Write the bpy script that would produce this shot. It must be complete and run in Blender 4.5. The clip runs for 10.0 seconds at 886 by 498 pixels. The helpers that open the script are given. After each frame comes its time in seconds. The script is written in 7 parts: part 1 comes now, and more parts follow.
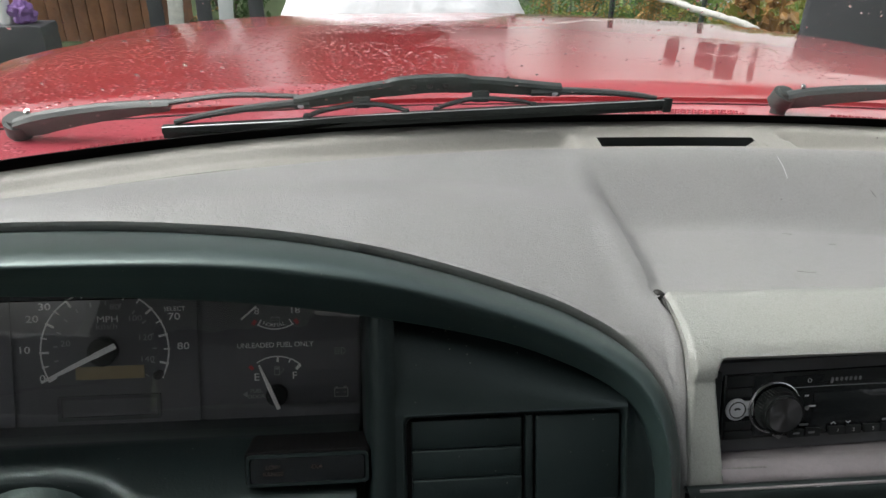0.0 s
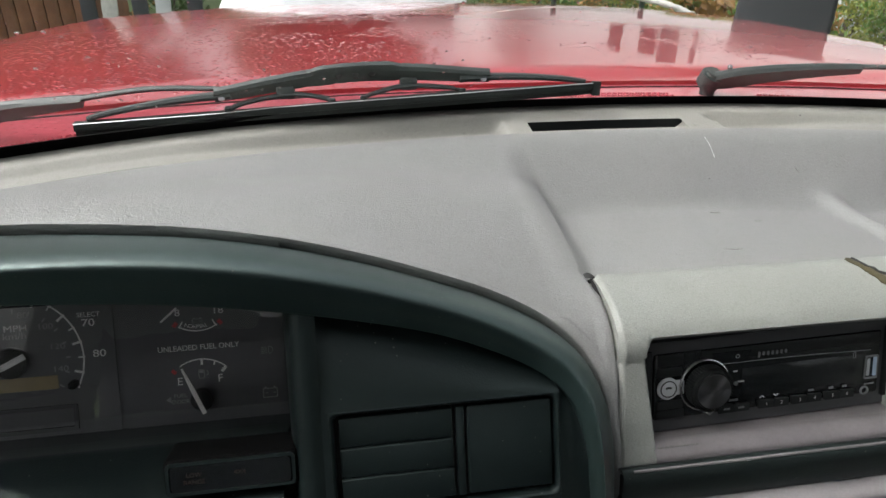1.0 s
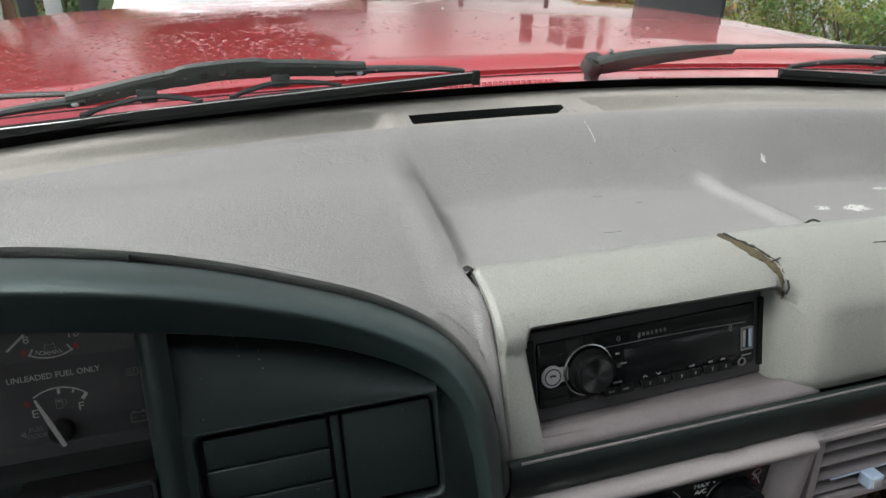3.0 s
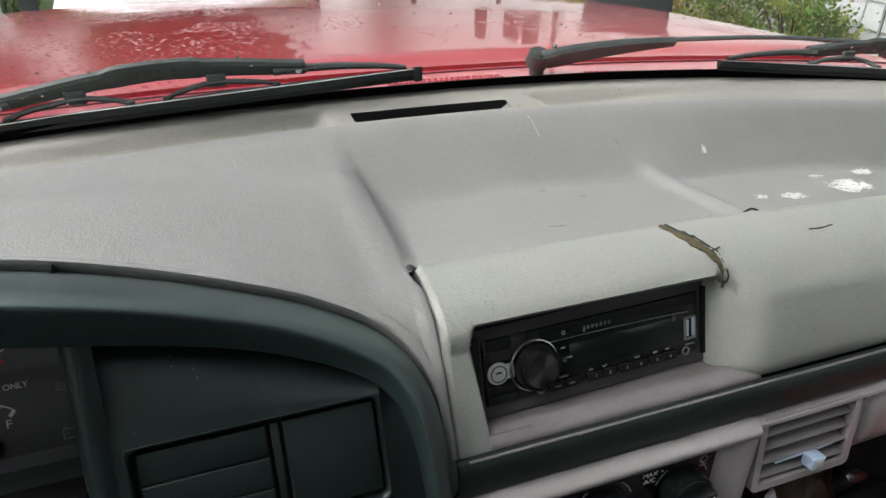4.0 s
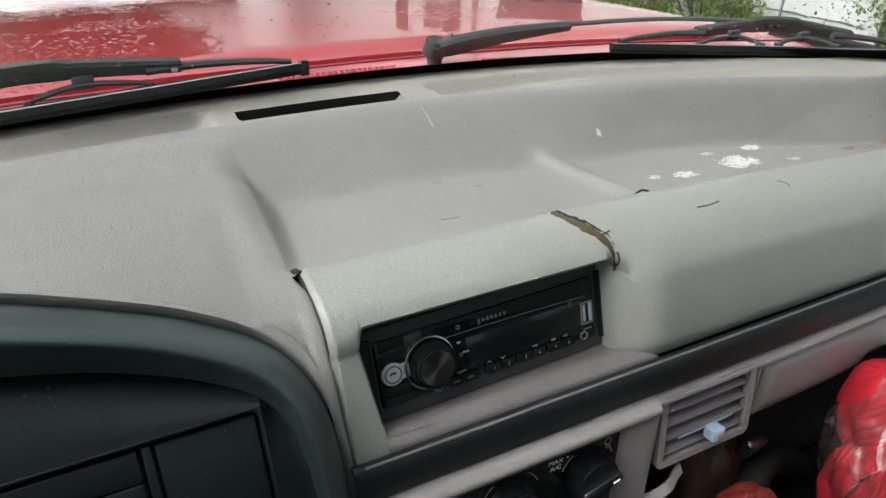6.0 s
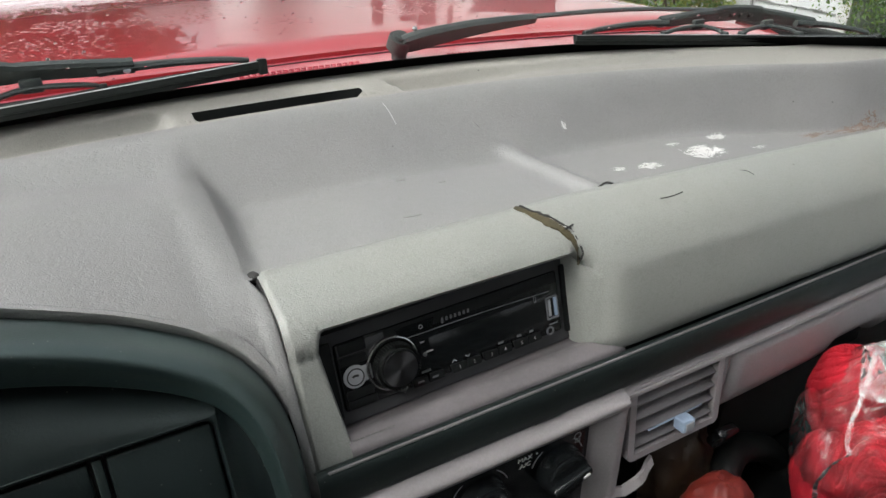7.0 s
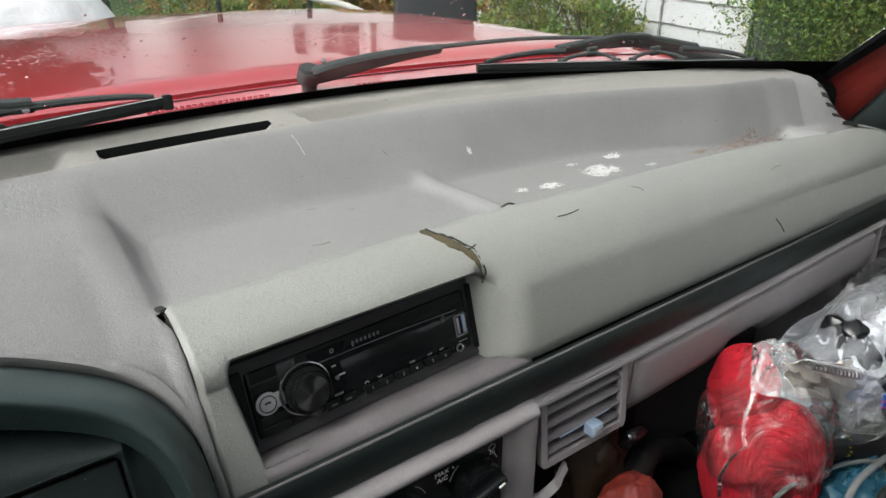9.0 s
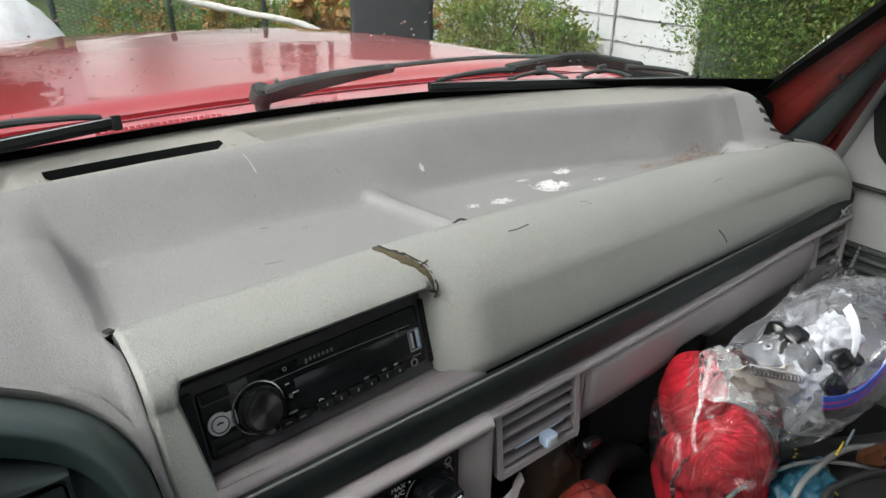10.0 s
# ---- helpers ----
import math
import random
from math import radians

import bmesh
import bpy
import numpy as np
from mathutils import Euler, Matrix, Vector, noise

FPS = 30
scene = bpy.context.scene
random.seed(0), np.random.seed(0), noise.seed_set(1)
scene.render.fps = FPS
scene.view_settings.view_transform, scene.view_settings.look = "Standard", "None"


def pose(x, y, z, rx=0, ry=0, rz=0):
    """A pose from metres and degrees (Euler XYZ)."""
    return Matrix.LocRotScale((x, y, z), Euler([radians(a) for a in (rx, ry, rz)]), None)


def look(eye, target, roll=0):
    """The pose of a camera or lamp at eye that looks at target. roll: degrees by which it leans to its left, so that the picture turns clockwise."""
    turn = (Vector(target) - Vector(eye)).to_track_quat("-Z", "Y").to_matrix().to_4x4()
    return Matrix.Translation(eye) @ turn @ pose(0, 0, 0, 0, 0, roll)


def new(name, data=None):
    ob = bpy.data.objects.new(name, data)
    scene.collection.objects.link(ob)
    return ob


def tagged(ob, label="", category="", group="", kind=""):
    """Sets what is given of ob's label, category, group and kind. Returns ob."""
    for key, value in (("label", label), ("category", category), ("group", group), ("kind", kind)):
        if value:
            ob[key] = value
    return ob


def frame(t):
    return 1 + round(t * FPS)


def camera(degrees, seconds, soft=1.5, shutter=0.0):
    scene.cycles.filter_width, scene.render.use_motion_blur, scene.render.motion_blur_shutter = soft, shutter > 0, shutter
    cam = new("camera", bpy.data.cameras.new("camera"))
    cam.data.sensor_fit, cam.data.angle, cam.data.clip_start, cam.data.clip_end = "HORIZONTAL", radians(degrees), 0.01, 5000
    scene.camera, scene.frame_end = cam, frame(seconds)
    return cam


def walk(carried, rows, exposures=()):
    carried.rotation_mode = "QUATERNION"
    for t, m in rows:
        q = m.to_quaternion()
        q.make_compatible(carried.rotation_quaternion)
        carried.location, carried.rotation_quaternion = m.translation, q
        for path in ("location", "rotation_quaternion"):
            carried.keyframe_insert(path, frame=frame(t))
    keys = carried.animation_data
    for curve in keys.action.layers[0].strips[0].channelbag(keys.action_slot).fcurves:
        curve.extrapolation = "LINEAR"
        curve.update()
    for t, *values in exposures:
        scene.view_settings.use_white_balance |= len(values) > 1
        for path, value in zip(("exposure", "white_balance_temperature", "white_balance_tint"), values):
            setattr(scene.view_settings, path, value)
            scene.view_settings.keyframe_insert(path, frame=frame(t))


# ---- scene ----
# ------------------------------------------------------------------ camera
cam = camera(66.3, 10.0)
PATH = [
    (0, (0.003, -0.015, 1.46), (0.169, 1.747, 0.527), 1.2),
    (0.5, (0.013, -0.009, 1.455), (0.237, 1.737, 0.506), 1.0),
    (1, (0.024, -0.009, 1.454), (0.317, 1.726, 0.504), 0.9),
    (1.5, (0.038, -0.006, 1.452), (0.392, 1.717, 0.5), 0.4),
    (2, (0.047, -0.006, 1.451), (0.451, 1.704, 0.495), 0.5),
    (2.5, (0.055, -0.004, 1.45), (0.503, 1.693, 0.491), 0.5),
    (4, (0.078, -0.002, 1.447), (0.676, 1.643, 0.48), 0.4),
    (4.5, (0.087, 0.0, 1.449), (0.74, 1.619, 0.472), 0.4),
    (5, (0.103, -0.001, 1.448), (0.806, 1.593, 0.465), -0.3),
    (5.5, (0.109, -0.002, 1.446), (0.847, 1.574, 0.461), -0.2),
    (7, (0.13, -0.003, 1.443), (0.934, 1.529, 0.439), -0.8),
    (7.5, (0.137, -0.012, 1.448), (0.97, 1.504, 0.444), -1.3),
    (8, (0.135, -0.016, 1.447), (1.014, 1.488, 0.464), -0.9),
    (8.5, (0.135, -0.021, 1.451), (1.068, 1.462, 0.487), -0.4),
    (9, (0.139, -0.028, 1.452), (1.124, 1.434, 0.507), -0.5),
    (9.5, (0.137, -0.036, 1.455), (1.173, 1.406, 0.536), -0.1),
    (10, (0.141, -0.038, 1.455), (1.23, 1.376, 0.553), 0.1),
]
EXPOSURE = 0.8
walk(cam, [(t, look(eye, target, roll)) for t, eye, target, roll in PATH], [(0, EXPOSURE), (10, EXPOSURE)])

# ------------------------------------------------------------------ sky and sun
SUN_UP, SUN_ROUND = 50.0, -81.0
world = bpy.data.worlds.new("overcast_sky")
scene.world = world
world.use_nodes = True
wn, wl = world.node_tree.nodes, world.node_tree.links
wn.clear()
sky = wn.new("ShaderNodeTexSky")
sky.sky_type = "NISHITA"
sky.sun_disc = False
sky.sun_elevation, sky.sun_rotation = radians(SUN_UP), radians(SUN_ROUND)
sky.air_density, sky.dust_density, sky.ozone_density = 1.0, 6.0, 1.0
grey = wn.new("ShaderNodeHueSaturation")
grey.inputs["Saturation"].default_value = 0.22
back = wn.new("ShaderNodeBackground")
back.inputs["Strength"].default_value = 0.14
wout = wn.new("ShaderNodeOutputWorld")
wl.new(sky.outputs[0], grey.inputs["Color"])
wl.new(grey.outputs[0], back.inputs["Color"])
wl.new(back.outputs[0], wout.inputs["Surface"])
sun_data = bpy.data.lights.new("sun", "SUN")
sun_data.energy, sun_data.angle, sun_data.color = 1.1, radians(50), (1.0, 0.99, 0.975)
sun = new("sun", sun_data)
sun.matrix_world = look((0, 0, 0), (-math.sin(radians(SUN_ROUND)) * math.cos(radians(SUN_UP)),
                                   -math.cos(radians(SUN_ROUND)) * math.cos(radians(SUN_UP)), -math.sin(radians(SUN_UP))))
tagged(sun, "soft daylight through cloud", "sun", kind="structure")


# ------------------------------------------------------------------ materials
def nodes_of(name):
    m = bpy.data.materials.new(name)
    m.use_nodes = True
    n, l = m.node_tree.nodes, m.node_tree.links
    return m, n, l, n["Principled BSDF"]


def coords(n, l, scale=(1, 1, 1)):
    t = n.new("ShaderNodeTexCoord")
    mp = n.new("ShaderNodeMapping")
    mp.inputs["Scale"].default_value = scale
    l.new(t.outputs["Object"], mp.inputs["Vector"])
    return mp.outputs["Vector"]


def noise_tex(n, l, vec, scale, detail=3.0, rough=0.55):
    t = n.new("ShaderNodeTexNoise")
    t.inputs["Scale"].default_value, t.inputs["Detail"].default_value, t.inputs["Roughness"].default_value = scale, detail, rough
    l.new(vec, t.inputs["Vector"])
    return t.outputs["Fac"]


def ramp(n, l, fac, a, b, lo=(0, 0, 0, 1), hi=(1, 1, 1, 1)):
    r = n.new("ShaderNodeValToRGB")
    r.color_ramp.elements[0].position, r.color_ramp.elements[1].position = a, b
    r.color_ramp.elements[0].color, r.color_ramp.elements[1].color = lo, hi
    l.new(fac, r.inputs["Fac"])
    return r.outputs["Color"]


def mix(n, l, fac, a, b, kind="MIX"):
    m = n.new("ShaderNodeMixRGB")
    m.blend_type = kind
    for key, v in (("Fac", fac), ("Color1", a), ("Color2", b)):
        if isinstance(v, (int, float)):
            m.inputs[key].default_value = v
        elif isinstance(v, tuple):
            m.inputs[key].default_value = (*v[:3], 1)
        else:
            l.new(v, m.inputs[key])
    return m.outputs["Color"]


def bump(n, l, bsdf, heights):
    """heights: (socket, strength, distance), chained one over the other."""
    last = None
    for h, strength, dist in heights:
        b = n.new("ShaderNodeBump")
        b.inputs["Strength"].default_value, b.inputs["Distance"].default_value = strength, dist
        l.new(h, b.inputs["Height"])
        if last is not None:
            l.new(last, b.inputs["Normal"])
        last = b.outputs["Normal"]
    l.new(last, bsdf.inputs["Normal"])


def surface(name, rgb, rough=0.5, metal=0.0, vary=0.12, scale=6.0, fine=120.0, relief=0.15, depth=0.0006, coat=0.0, rough_vary=0.1, spec=0.5):
    """Colour with variation at two scales, uneven gloss and a fine relief."""
    m, n, l, b = nodes_of(name)
    v = coords(n, l)
    big, small = noise_tex(n, l, v, scale, 4), noise_tex(n, l, v, fine, 3)
    dark, light = tuple(c * (1 - vary) for c in rgb), tuple(min(1, c * (1 + vary)) for c in rgb)
    col = mix(n, l, ramp(n, l, big, 0.3, 0.7), dark, light)
    col = mix(n, l, ramp(n, l, small, 0.35, 0.7), mix(n, l, 1.0, col, (0.9, 0.9, 0.9), "MULTIPLY"), col)
    l.new(col, b.inputs["Base Color"])
    rr = n.new("ShaderNodeMapRange")
    rr.inputs["To Min"].default_value, rr.inputs["To Max"].default_value = max(0, rough - rough_vary), min(1, rough + rough_vary)
    l.new(big, rr.inputs["Value"])
    l.new(rr.outputs["Result"], b.inputs["Roughness"])
    b.inputs["Metallic"].default_value, b.inputs["Coat Weight"].default_value = metal, coat
    b.inputs["Specular IOR Level"].default_value = spec
    if relief:
        bump(n, l, b, [(small, relief, depth)])
    return m


def vinyl(name, rgb, rough, tint):
    """Grained dashboard vinyl: leather cells, wrinkles, faded patches, dust specks."""
    m, n, l, b = nodes_of(name)
    v = coords(n, l)
    warp = n.new("ShaderNodeTexNoise")
    warp.inputs["Scale"].default_value = 60
    l.new(v, warp.inputs["Vector"])
    wv = mix(n, l, 0.012, v, warp.outputs["Color"], "ADD")
    cell = n.new("ShaderNodeTexVoronoi")
    cell.feature = "DISTANCE_TO_EDGE"
    cell.inputs["Scale"].default_value = 640
    l.new(wv, cell.inputs["Vector"])
    crease = n.new("ShaderNodeTexVoronoi")
    crease.feature = "DISTANCE_TO_EDGE"
    crease.inputs["Scale"].default_value = 300
    l.new(wv, crease.inputs["Vector"])
    big, mid, fine = noise_tex(n, l, v, 5, 4), noise_tex(n, l, v, 28, 4), noise_tex(n, l, v, 700, 2)
    col = mix(n, l, ramp(n, l, big, 0.32, 0.68), rgb, tint)
    col = mix(n, l, ramp(n, l, mid, 0.35, 0.75), mix(n, l, 1.0, col, (0.94, 0.94, 0.935), "MULTIPLY"), col)
    speck = n.new("ShaderNodeTexVoronoi")
    speck.inputs["Scale"].default_value = 55
    l.new(v, speck.inputs["Vector"])
    dot = ramp(n, l, speck.outputs["Distance"], 0.035, 0.05, (1, 1, 1, 1), (0, 0, 0, 1))
    pick = ramp(n, l, noise_tex(n, l, v, 37, 1), 0.57, 0.61)
    col = mix(n, l, mix(n, l, 1.0, dot, pick, "MULTIPLY"), col, (0.05, 0.045, 0.04))
    # colour drops to 0.82 at the edges of the grain's cells
    cell_tone = ramp(n, l, cell.outputs["Distance"], 0.0, 0.16, (0.82, 0.82, 0.81, 1), (1, 1, 1, 1))
    col = mix(n, l, 1.0, col, cell_tone, "MULTIPLY")
    l.new(col, b.inputs["Base Color"])
    rr = n.new("ShaderNodeMapRange")
    rr.inputs["To Min"].default_value, rr.inputs["To Max"].default_value = rough - 0.07, rough + 0.1
    l.new(mid, rr.inputs["Value"])
    l.new(rr.outputs["Result"], b.inputs["Roughness"])
    cr = ramp(n, l, crease.outputs["Distance"], 0.0, 0.12)
    # short wrinkles, closer in some places than in others
    swirl = n.new("ShaderNodeTexNoise")
    swirl.inputs["Scale"].default_value = 150
    swirl.inputs["Detail"].default_value = 1.5
    swirl.inputs["Distortion"].default_value = 1.6
    l.new(v, swirl.inputs["Vector"])
    ridge_ = ramp(n, l, swirl.outputs["Fac"], 0.42, 0.50, (0, 0, 0, 1), (1, 1, 1, 1))
    patchy = mix(n, l, 1.0, ridge_, ramp(n, l, noise_tex(n, l, v, 16, 3), 0.40, 0.62, (0.25, 0.25, 0.25, 1), (1, 1, 1, 1)), "MULTIPLY")
    bump(n, l, b, [(cell.outputs["Distance"], 0.34, 0.0008), (cr, 0.10, 0.0005), (patchy, 0.20, 0.0007), (fine, 0.12, 0.0003)])
    return m


VINYL = vinyl("grey_vinyl", (0.193, 0.195, 0.197), 0.46, (0.204, 0.205, 0.202))
STRIPVINYL = vinyl("pale_faded_strip_vinyl", (0.235, 0.232, 0.215), 0.5, (0.250, 0.244, 0.222))
PAD = vinyl("faded_pad_vinyl", (0.225, 0.236, 0.223), 0.44, (0.240, 0.248, 0.230))
HARD = surface("mauve_grey_plastic", (0.270, 0.252, 0.258), 0.40, vary=0.06, scale=8, fine=500, relief=0.2, depth=0.0004)


# the same mauve plastic, darkened in colour for the shade inside the vents
SLAT = surface("shaded_mauve_slat_plastic", (0.15, 0.14, 0.144), 0.42, vary=0.08, scale=8, fine=500, relief=0.2, depth=0.0004)


def dusty(name, rgb, rough, dust, spec=0.5, tint=(0.78, 1.0, 0.98)):
    """Dark grained plastic with pale dust specks and lint."""
    m, n, l, b = nodes_of(name)
    v = coords(n, l)
    big, grain = noise_tex(n, l, v, 9, 4), noise_tex(n, l, v, 650, 2)
    col = mix(n, l, ramp(n, l, big, 0.3, 0.7), tuple(c * 0.8 for c in rgb), tuple(c * 1.25 for c in rgb))
    for scale, size, lo in ((170, 0.09, 0.50), (60, 0.045, 0.55)):
        sp = n.new("ShaderNodeTexVoronoi")
        sp.inputs["Scale"].default_value = scale
        l.new(v, sp.inputs["Vector"])
        dot = ramp(n, l, sp.outputs["Distance"], size * 0.6, size, (1, 1, 1, 1), (0, 0, 0, 1))
        pick = ramp(n, l, noise_tex(n, l, v, scale * 0.6, 1), lo, lo + 0.08)
        col = mix(n, l, mix(n, l, 1.0, dot, pick, "MULTIPLY"), col, dust)
    l.new(col, b.inputs["Base Color"])
    rr = n.new("ShaderNodeMapRange")
    rr.inputs["To Min"].default_value, rr.inputs["To Max"].default_value = rough - 0.06, rough + 0.08
    l.new(big, rr.inputs["Value"])
    l.new(rr.outputs["Result"], b.inputs["Roughness"])
    b.inputs["Specular Tint"].default_value = (*tint, 1)
    b.inputs["Specular IOR Level"].default_value = spec
    bump(n, l, b, [(grain, 0.35, 0.0004)])
    return m


LEDGE = surface("dull_mauve_ledge", (0.125, 0.115, 0.118), 0.45, vary=0.10, scale=30, fine=400, relief=0.2, depth=0.0004)
BLACK = dusty("dark_green_black_plastic", (0.0040, 0.0105, 0.0105), 0.43, (0.13, 0.13, 0.12), 0.9, (0.82, 1.0, 0.96))
BLACK.node_tree.nodes["Principled BSDF"].inputs["IOR"].default_value = 1.62
PANEL = dusty("charcoal_panel_plastic", (0.0040, 0.0068, 0.0070), 0.38, (0.14, 0.14, 0.13), 0.44, (0.84, 1.0, 0.97))
STRIPBLACK = dusty("green_black_strip_plastic", (0.0075, 0.0105, 0.0102), 0.46, (0.14, 0.14, 0.13), 0.33, (0.82, 1.0, 0.97))
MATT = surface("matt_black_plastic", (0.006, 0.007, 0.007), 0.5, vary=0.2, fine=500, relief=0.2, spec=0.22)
GLOSS = surface("gloss_black_plastic", (0.005, 0.006, 0.0065), 0.18, vary=0.2, fine=300, relief=0.02, rough_vary=0.05)
GREYBTN = surface("grey_print", (0.30, 0.31, 0.32), 0.5, vary=0.05, relief=0)
PRINT = surface("faint_print", (0.12, 0.125, 0.13), 0.5, vary=0.05, relief=0)
WHITE = surface("white_print", (0.86, 0.86, 0.84), 0.55, vary=0.03, relief=0)
DIM = surface("dim_print", (0.30, 0.30, 0.30), 0.55, vary=0.05, relief=0)
REDPRINT = surface("red_print", (0.55, 0.045, 0.05), 0.5, vary=0.05, relief=0)
AMBER = surface("dim_amber_print", (0.022, 0.013, 0.009), 0.5, vary=0.05, relief=0)
TAN = surface("tan_odometer_lens", (0.30, 0.235, 0.12), 0.35, vary=0.08, relief=0)
SCUFF = surface("grey_scuff", (0.09, 0.088, 0.085), 0.7, vary=0.2, relief=0)
FRAMEGREY = surface("dark_grey_frame", (0.030, 0.031, 0.033), 0.4, vary=0.1, relief=0)
FACE = surface("cluster_face", (0.085, 0.088, 0.094), 0.5, vary=0.1, fine=400, relief=0.1)
CHROME = surface("chrome", (0.55, 0.55, 0.55), 0.22, 1.0, vary=0.03, relief=0.02)


def spun(name, rgb):
    """Metal turned on a lathe: gloss drawn out round the middle."""
    m, n, l, b = nodes_of(name)
    b.inputs["Base Color"].default_value = (*rgb, 1)
    b.inputs["Metallic"].default_value, b.inputs["Roughness"].default_value, b.inputs["Anisotropic"].default_value = 1.0, 0.30, 0.92
    tg = n.new("ShaderNodeTangent")
    tg.direction_type, tg.axis = "RADIAL", "Z"
    l.new(tg.outputs[0], b.inputs["Tangent"])
    return m


SPUN = spun("dark_spun_metal", (0.13, 0.13, 0.135))
STEEL = surface("brushed_steel", (0.42, 0.42, 0.43), 0.3, 1.0, vary=0.1, relief=0.05)
RUBBER = surface("black_rubber", (0.007, 0.011, 0.0095), 0.55, vary=0.25, fine=260, relief=0.25)
FRIT = surface("black_glass_border", (0.002, 0.002, 0.002), 0.9, vary=0.1, relief=0, spec=0.1)
STRIP = surface("bright_strip", (0.55, 0.56, 0.56), 0.38, 1.0, vary=0.1, relief=0)
WIPER = surface("weathered_wiper_paint", (0.034, 0.043, 0.041), 0.48, vary=0.3, scale=25, fine=300, relief=0.3)
SEAL = surface("grey_green_weatherstrip", (0.035, 0.048, 0.047), 0.55, vary=0.15, scale=20, fine=200, relief=0.4)
BLUETAB = surface("pale_blue_plastic", (0.27, 0.35, 0.46), 0.35, vary=0.05, relief=0.05)
FOAM = surface("ochre_foam", (0.055, 0.045, 0.018), 0.85, vary=0.35, scale=90, fine=500, relief=0.8, depth=0.002)
CHALK = surface("white_flaked_residue", (0.55, 0.55, 0.54), 0.8, vary=0.08, fine=700, relief=0.4)
DIRT = surface("brown_dirt", (0.195, 0.15, 0.125), 0.9, vary=0.4, scale=60, fine=500, relief=0.6)
CUT = surface("dark_cut", (0.012, 0.012, 0.011), 0.8, vary=0.2, relief=0)


def red_paint(name, rgb, wet):
    """Wet paint: smooth water films between patches of fine beads."""
    m, n, l, b = nodes_of(name)
    v = coords(n, l)
    big, mid, fine = noise_tex(n, l, v, 3.0, 4), noise_tex(n, l, v, 30, 4), noise_tex(n, l, v, 420, 2)
    col = mix(n, l, ramp(n, l, big, 0.3, 0.7), tuple(c * 0.85 for c in rgb), tuple(c * 1.15 for c in rgb))
    drop = n.new("ShaderNodeTexVoronoi")
    drop.inputs["Scale"].default_value = 110
    l.new(v, drop.inputs["Vector"])
    bead = ramp(n, l, drop.outputs["Distance"], 0.10, 0.38, (1, 1, 1, 1), (0, 0, 0, 1))
    xyz = n.new("ShaderNodeSeparateXYZ")
    l.new(v, xyz.inputs[0])
    lean = n.new("ShaderNodeMath")
    lean.operation = "MULTIPLY_ADD"
    lean.inputs[1].default_value = -0.22
    l.new(xyz.outputs["X"], lean.inputs[0])
    l.new(noise_tex(n, l, v, 4.5, 5, 0.65), lean.inputs[2])
    where = ramp(n, l, lean.outputs[0], 0.43, 0.50)
    beads = mix(n, l, 1.0, bead, where, "MULTIPLY")
    col = mix(n, l, mix(n, l, 1.0, ramp(n, l, fine, 0.68, 0.75), (0.25, 0.25, 0.25), "MULTIPLY"), col, (0.5, 0.3, 0.28))
    l.new(col, b.inputs["Base Color"])
    b.inputs["Roughness"].default_value = 0.28
    b.inputs["Coat Weight"].default_value = wet
    rr = n.new("ShaderNodeMapRange")
    rr.inputs["To Min"].default_value, rr.inputs["To Max"].default_value = 0.02, 0.12
    l.new(where, rr.inputs["Value"])
    l.new(rr.outputs["Result"], b.inputs["Coat Roughness"])
    b.inputs["Coat IOR"].default_value = 1.4
    bump(n, l, b, [(noise_tex(n, l, v, 5, 4, 0.6), 0.035 * wet, 0.02), (beads, 0.40 * wet, 0.0035)])
    l.new(b.inputs["Normal"].links[0].from_socket, b.inputs["Coat Normal"])
    return m


HOOD_RED = red_paint("wet_red_paint", (0.36, 0.022, 0.030), 1.0)
COWL_RED = red_paint("dull_red_cowl_paint", (0.46, 0.07, 0.095), 0.8)
# pillar red, set much darker than the hood's red
PILLAR_RED = surface("dark_red_pillar_paint", (0.10, 0.012, 0.009), 0.4, vary=0.25, scale=14, fine=150, relief=0.15, coat=0.2)


def glass(name, rough=0.0, ior=1.12, tint=(0.97, 0.985, 0.98)):
    m, n, l, b = nodes_of(name)
    b.inputs["Transmission Weight"].default_value = 1.0
    b.inputs["IOR"].default_value = ior
    b.inputs["Roughness"].default_value = rough
    b.inputs["Base Color"].default_value = (*tint, 1)
    v = coords(n, l)
    bump(n, l, b, [(noise_tex(n, l, v, 22, 3), 0.05, 0.002)])
    return m


PANE = glass("wet_windshield_glass")
WATER = glass("rain_water", 0.0, 1.33, (1, 1, 1))
SIDEPANE = glass("window_glass")
LENS = glass("clear_plastic_lens", 0.01, 1.6, (1.0, 1.0, 1.0))


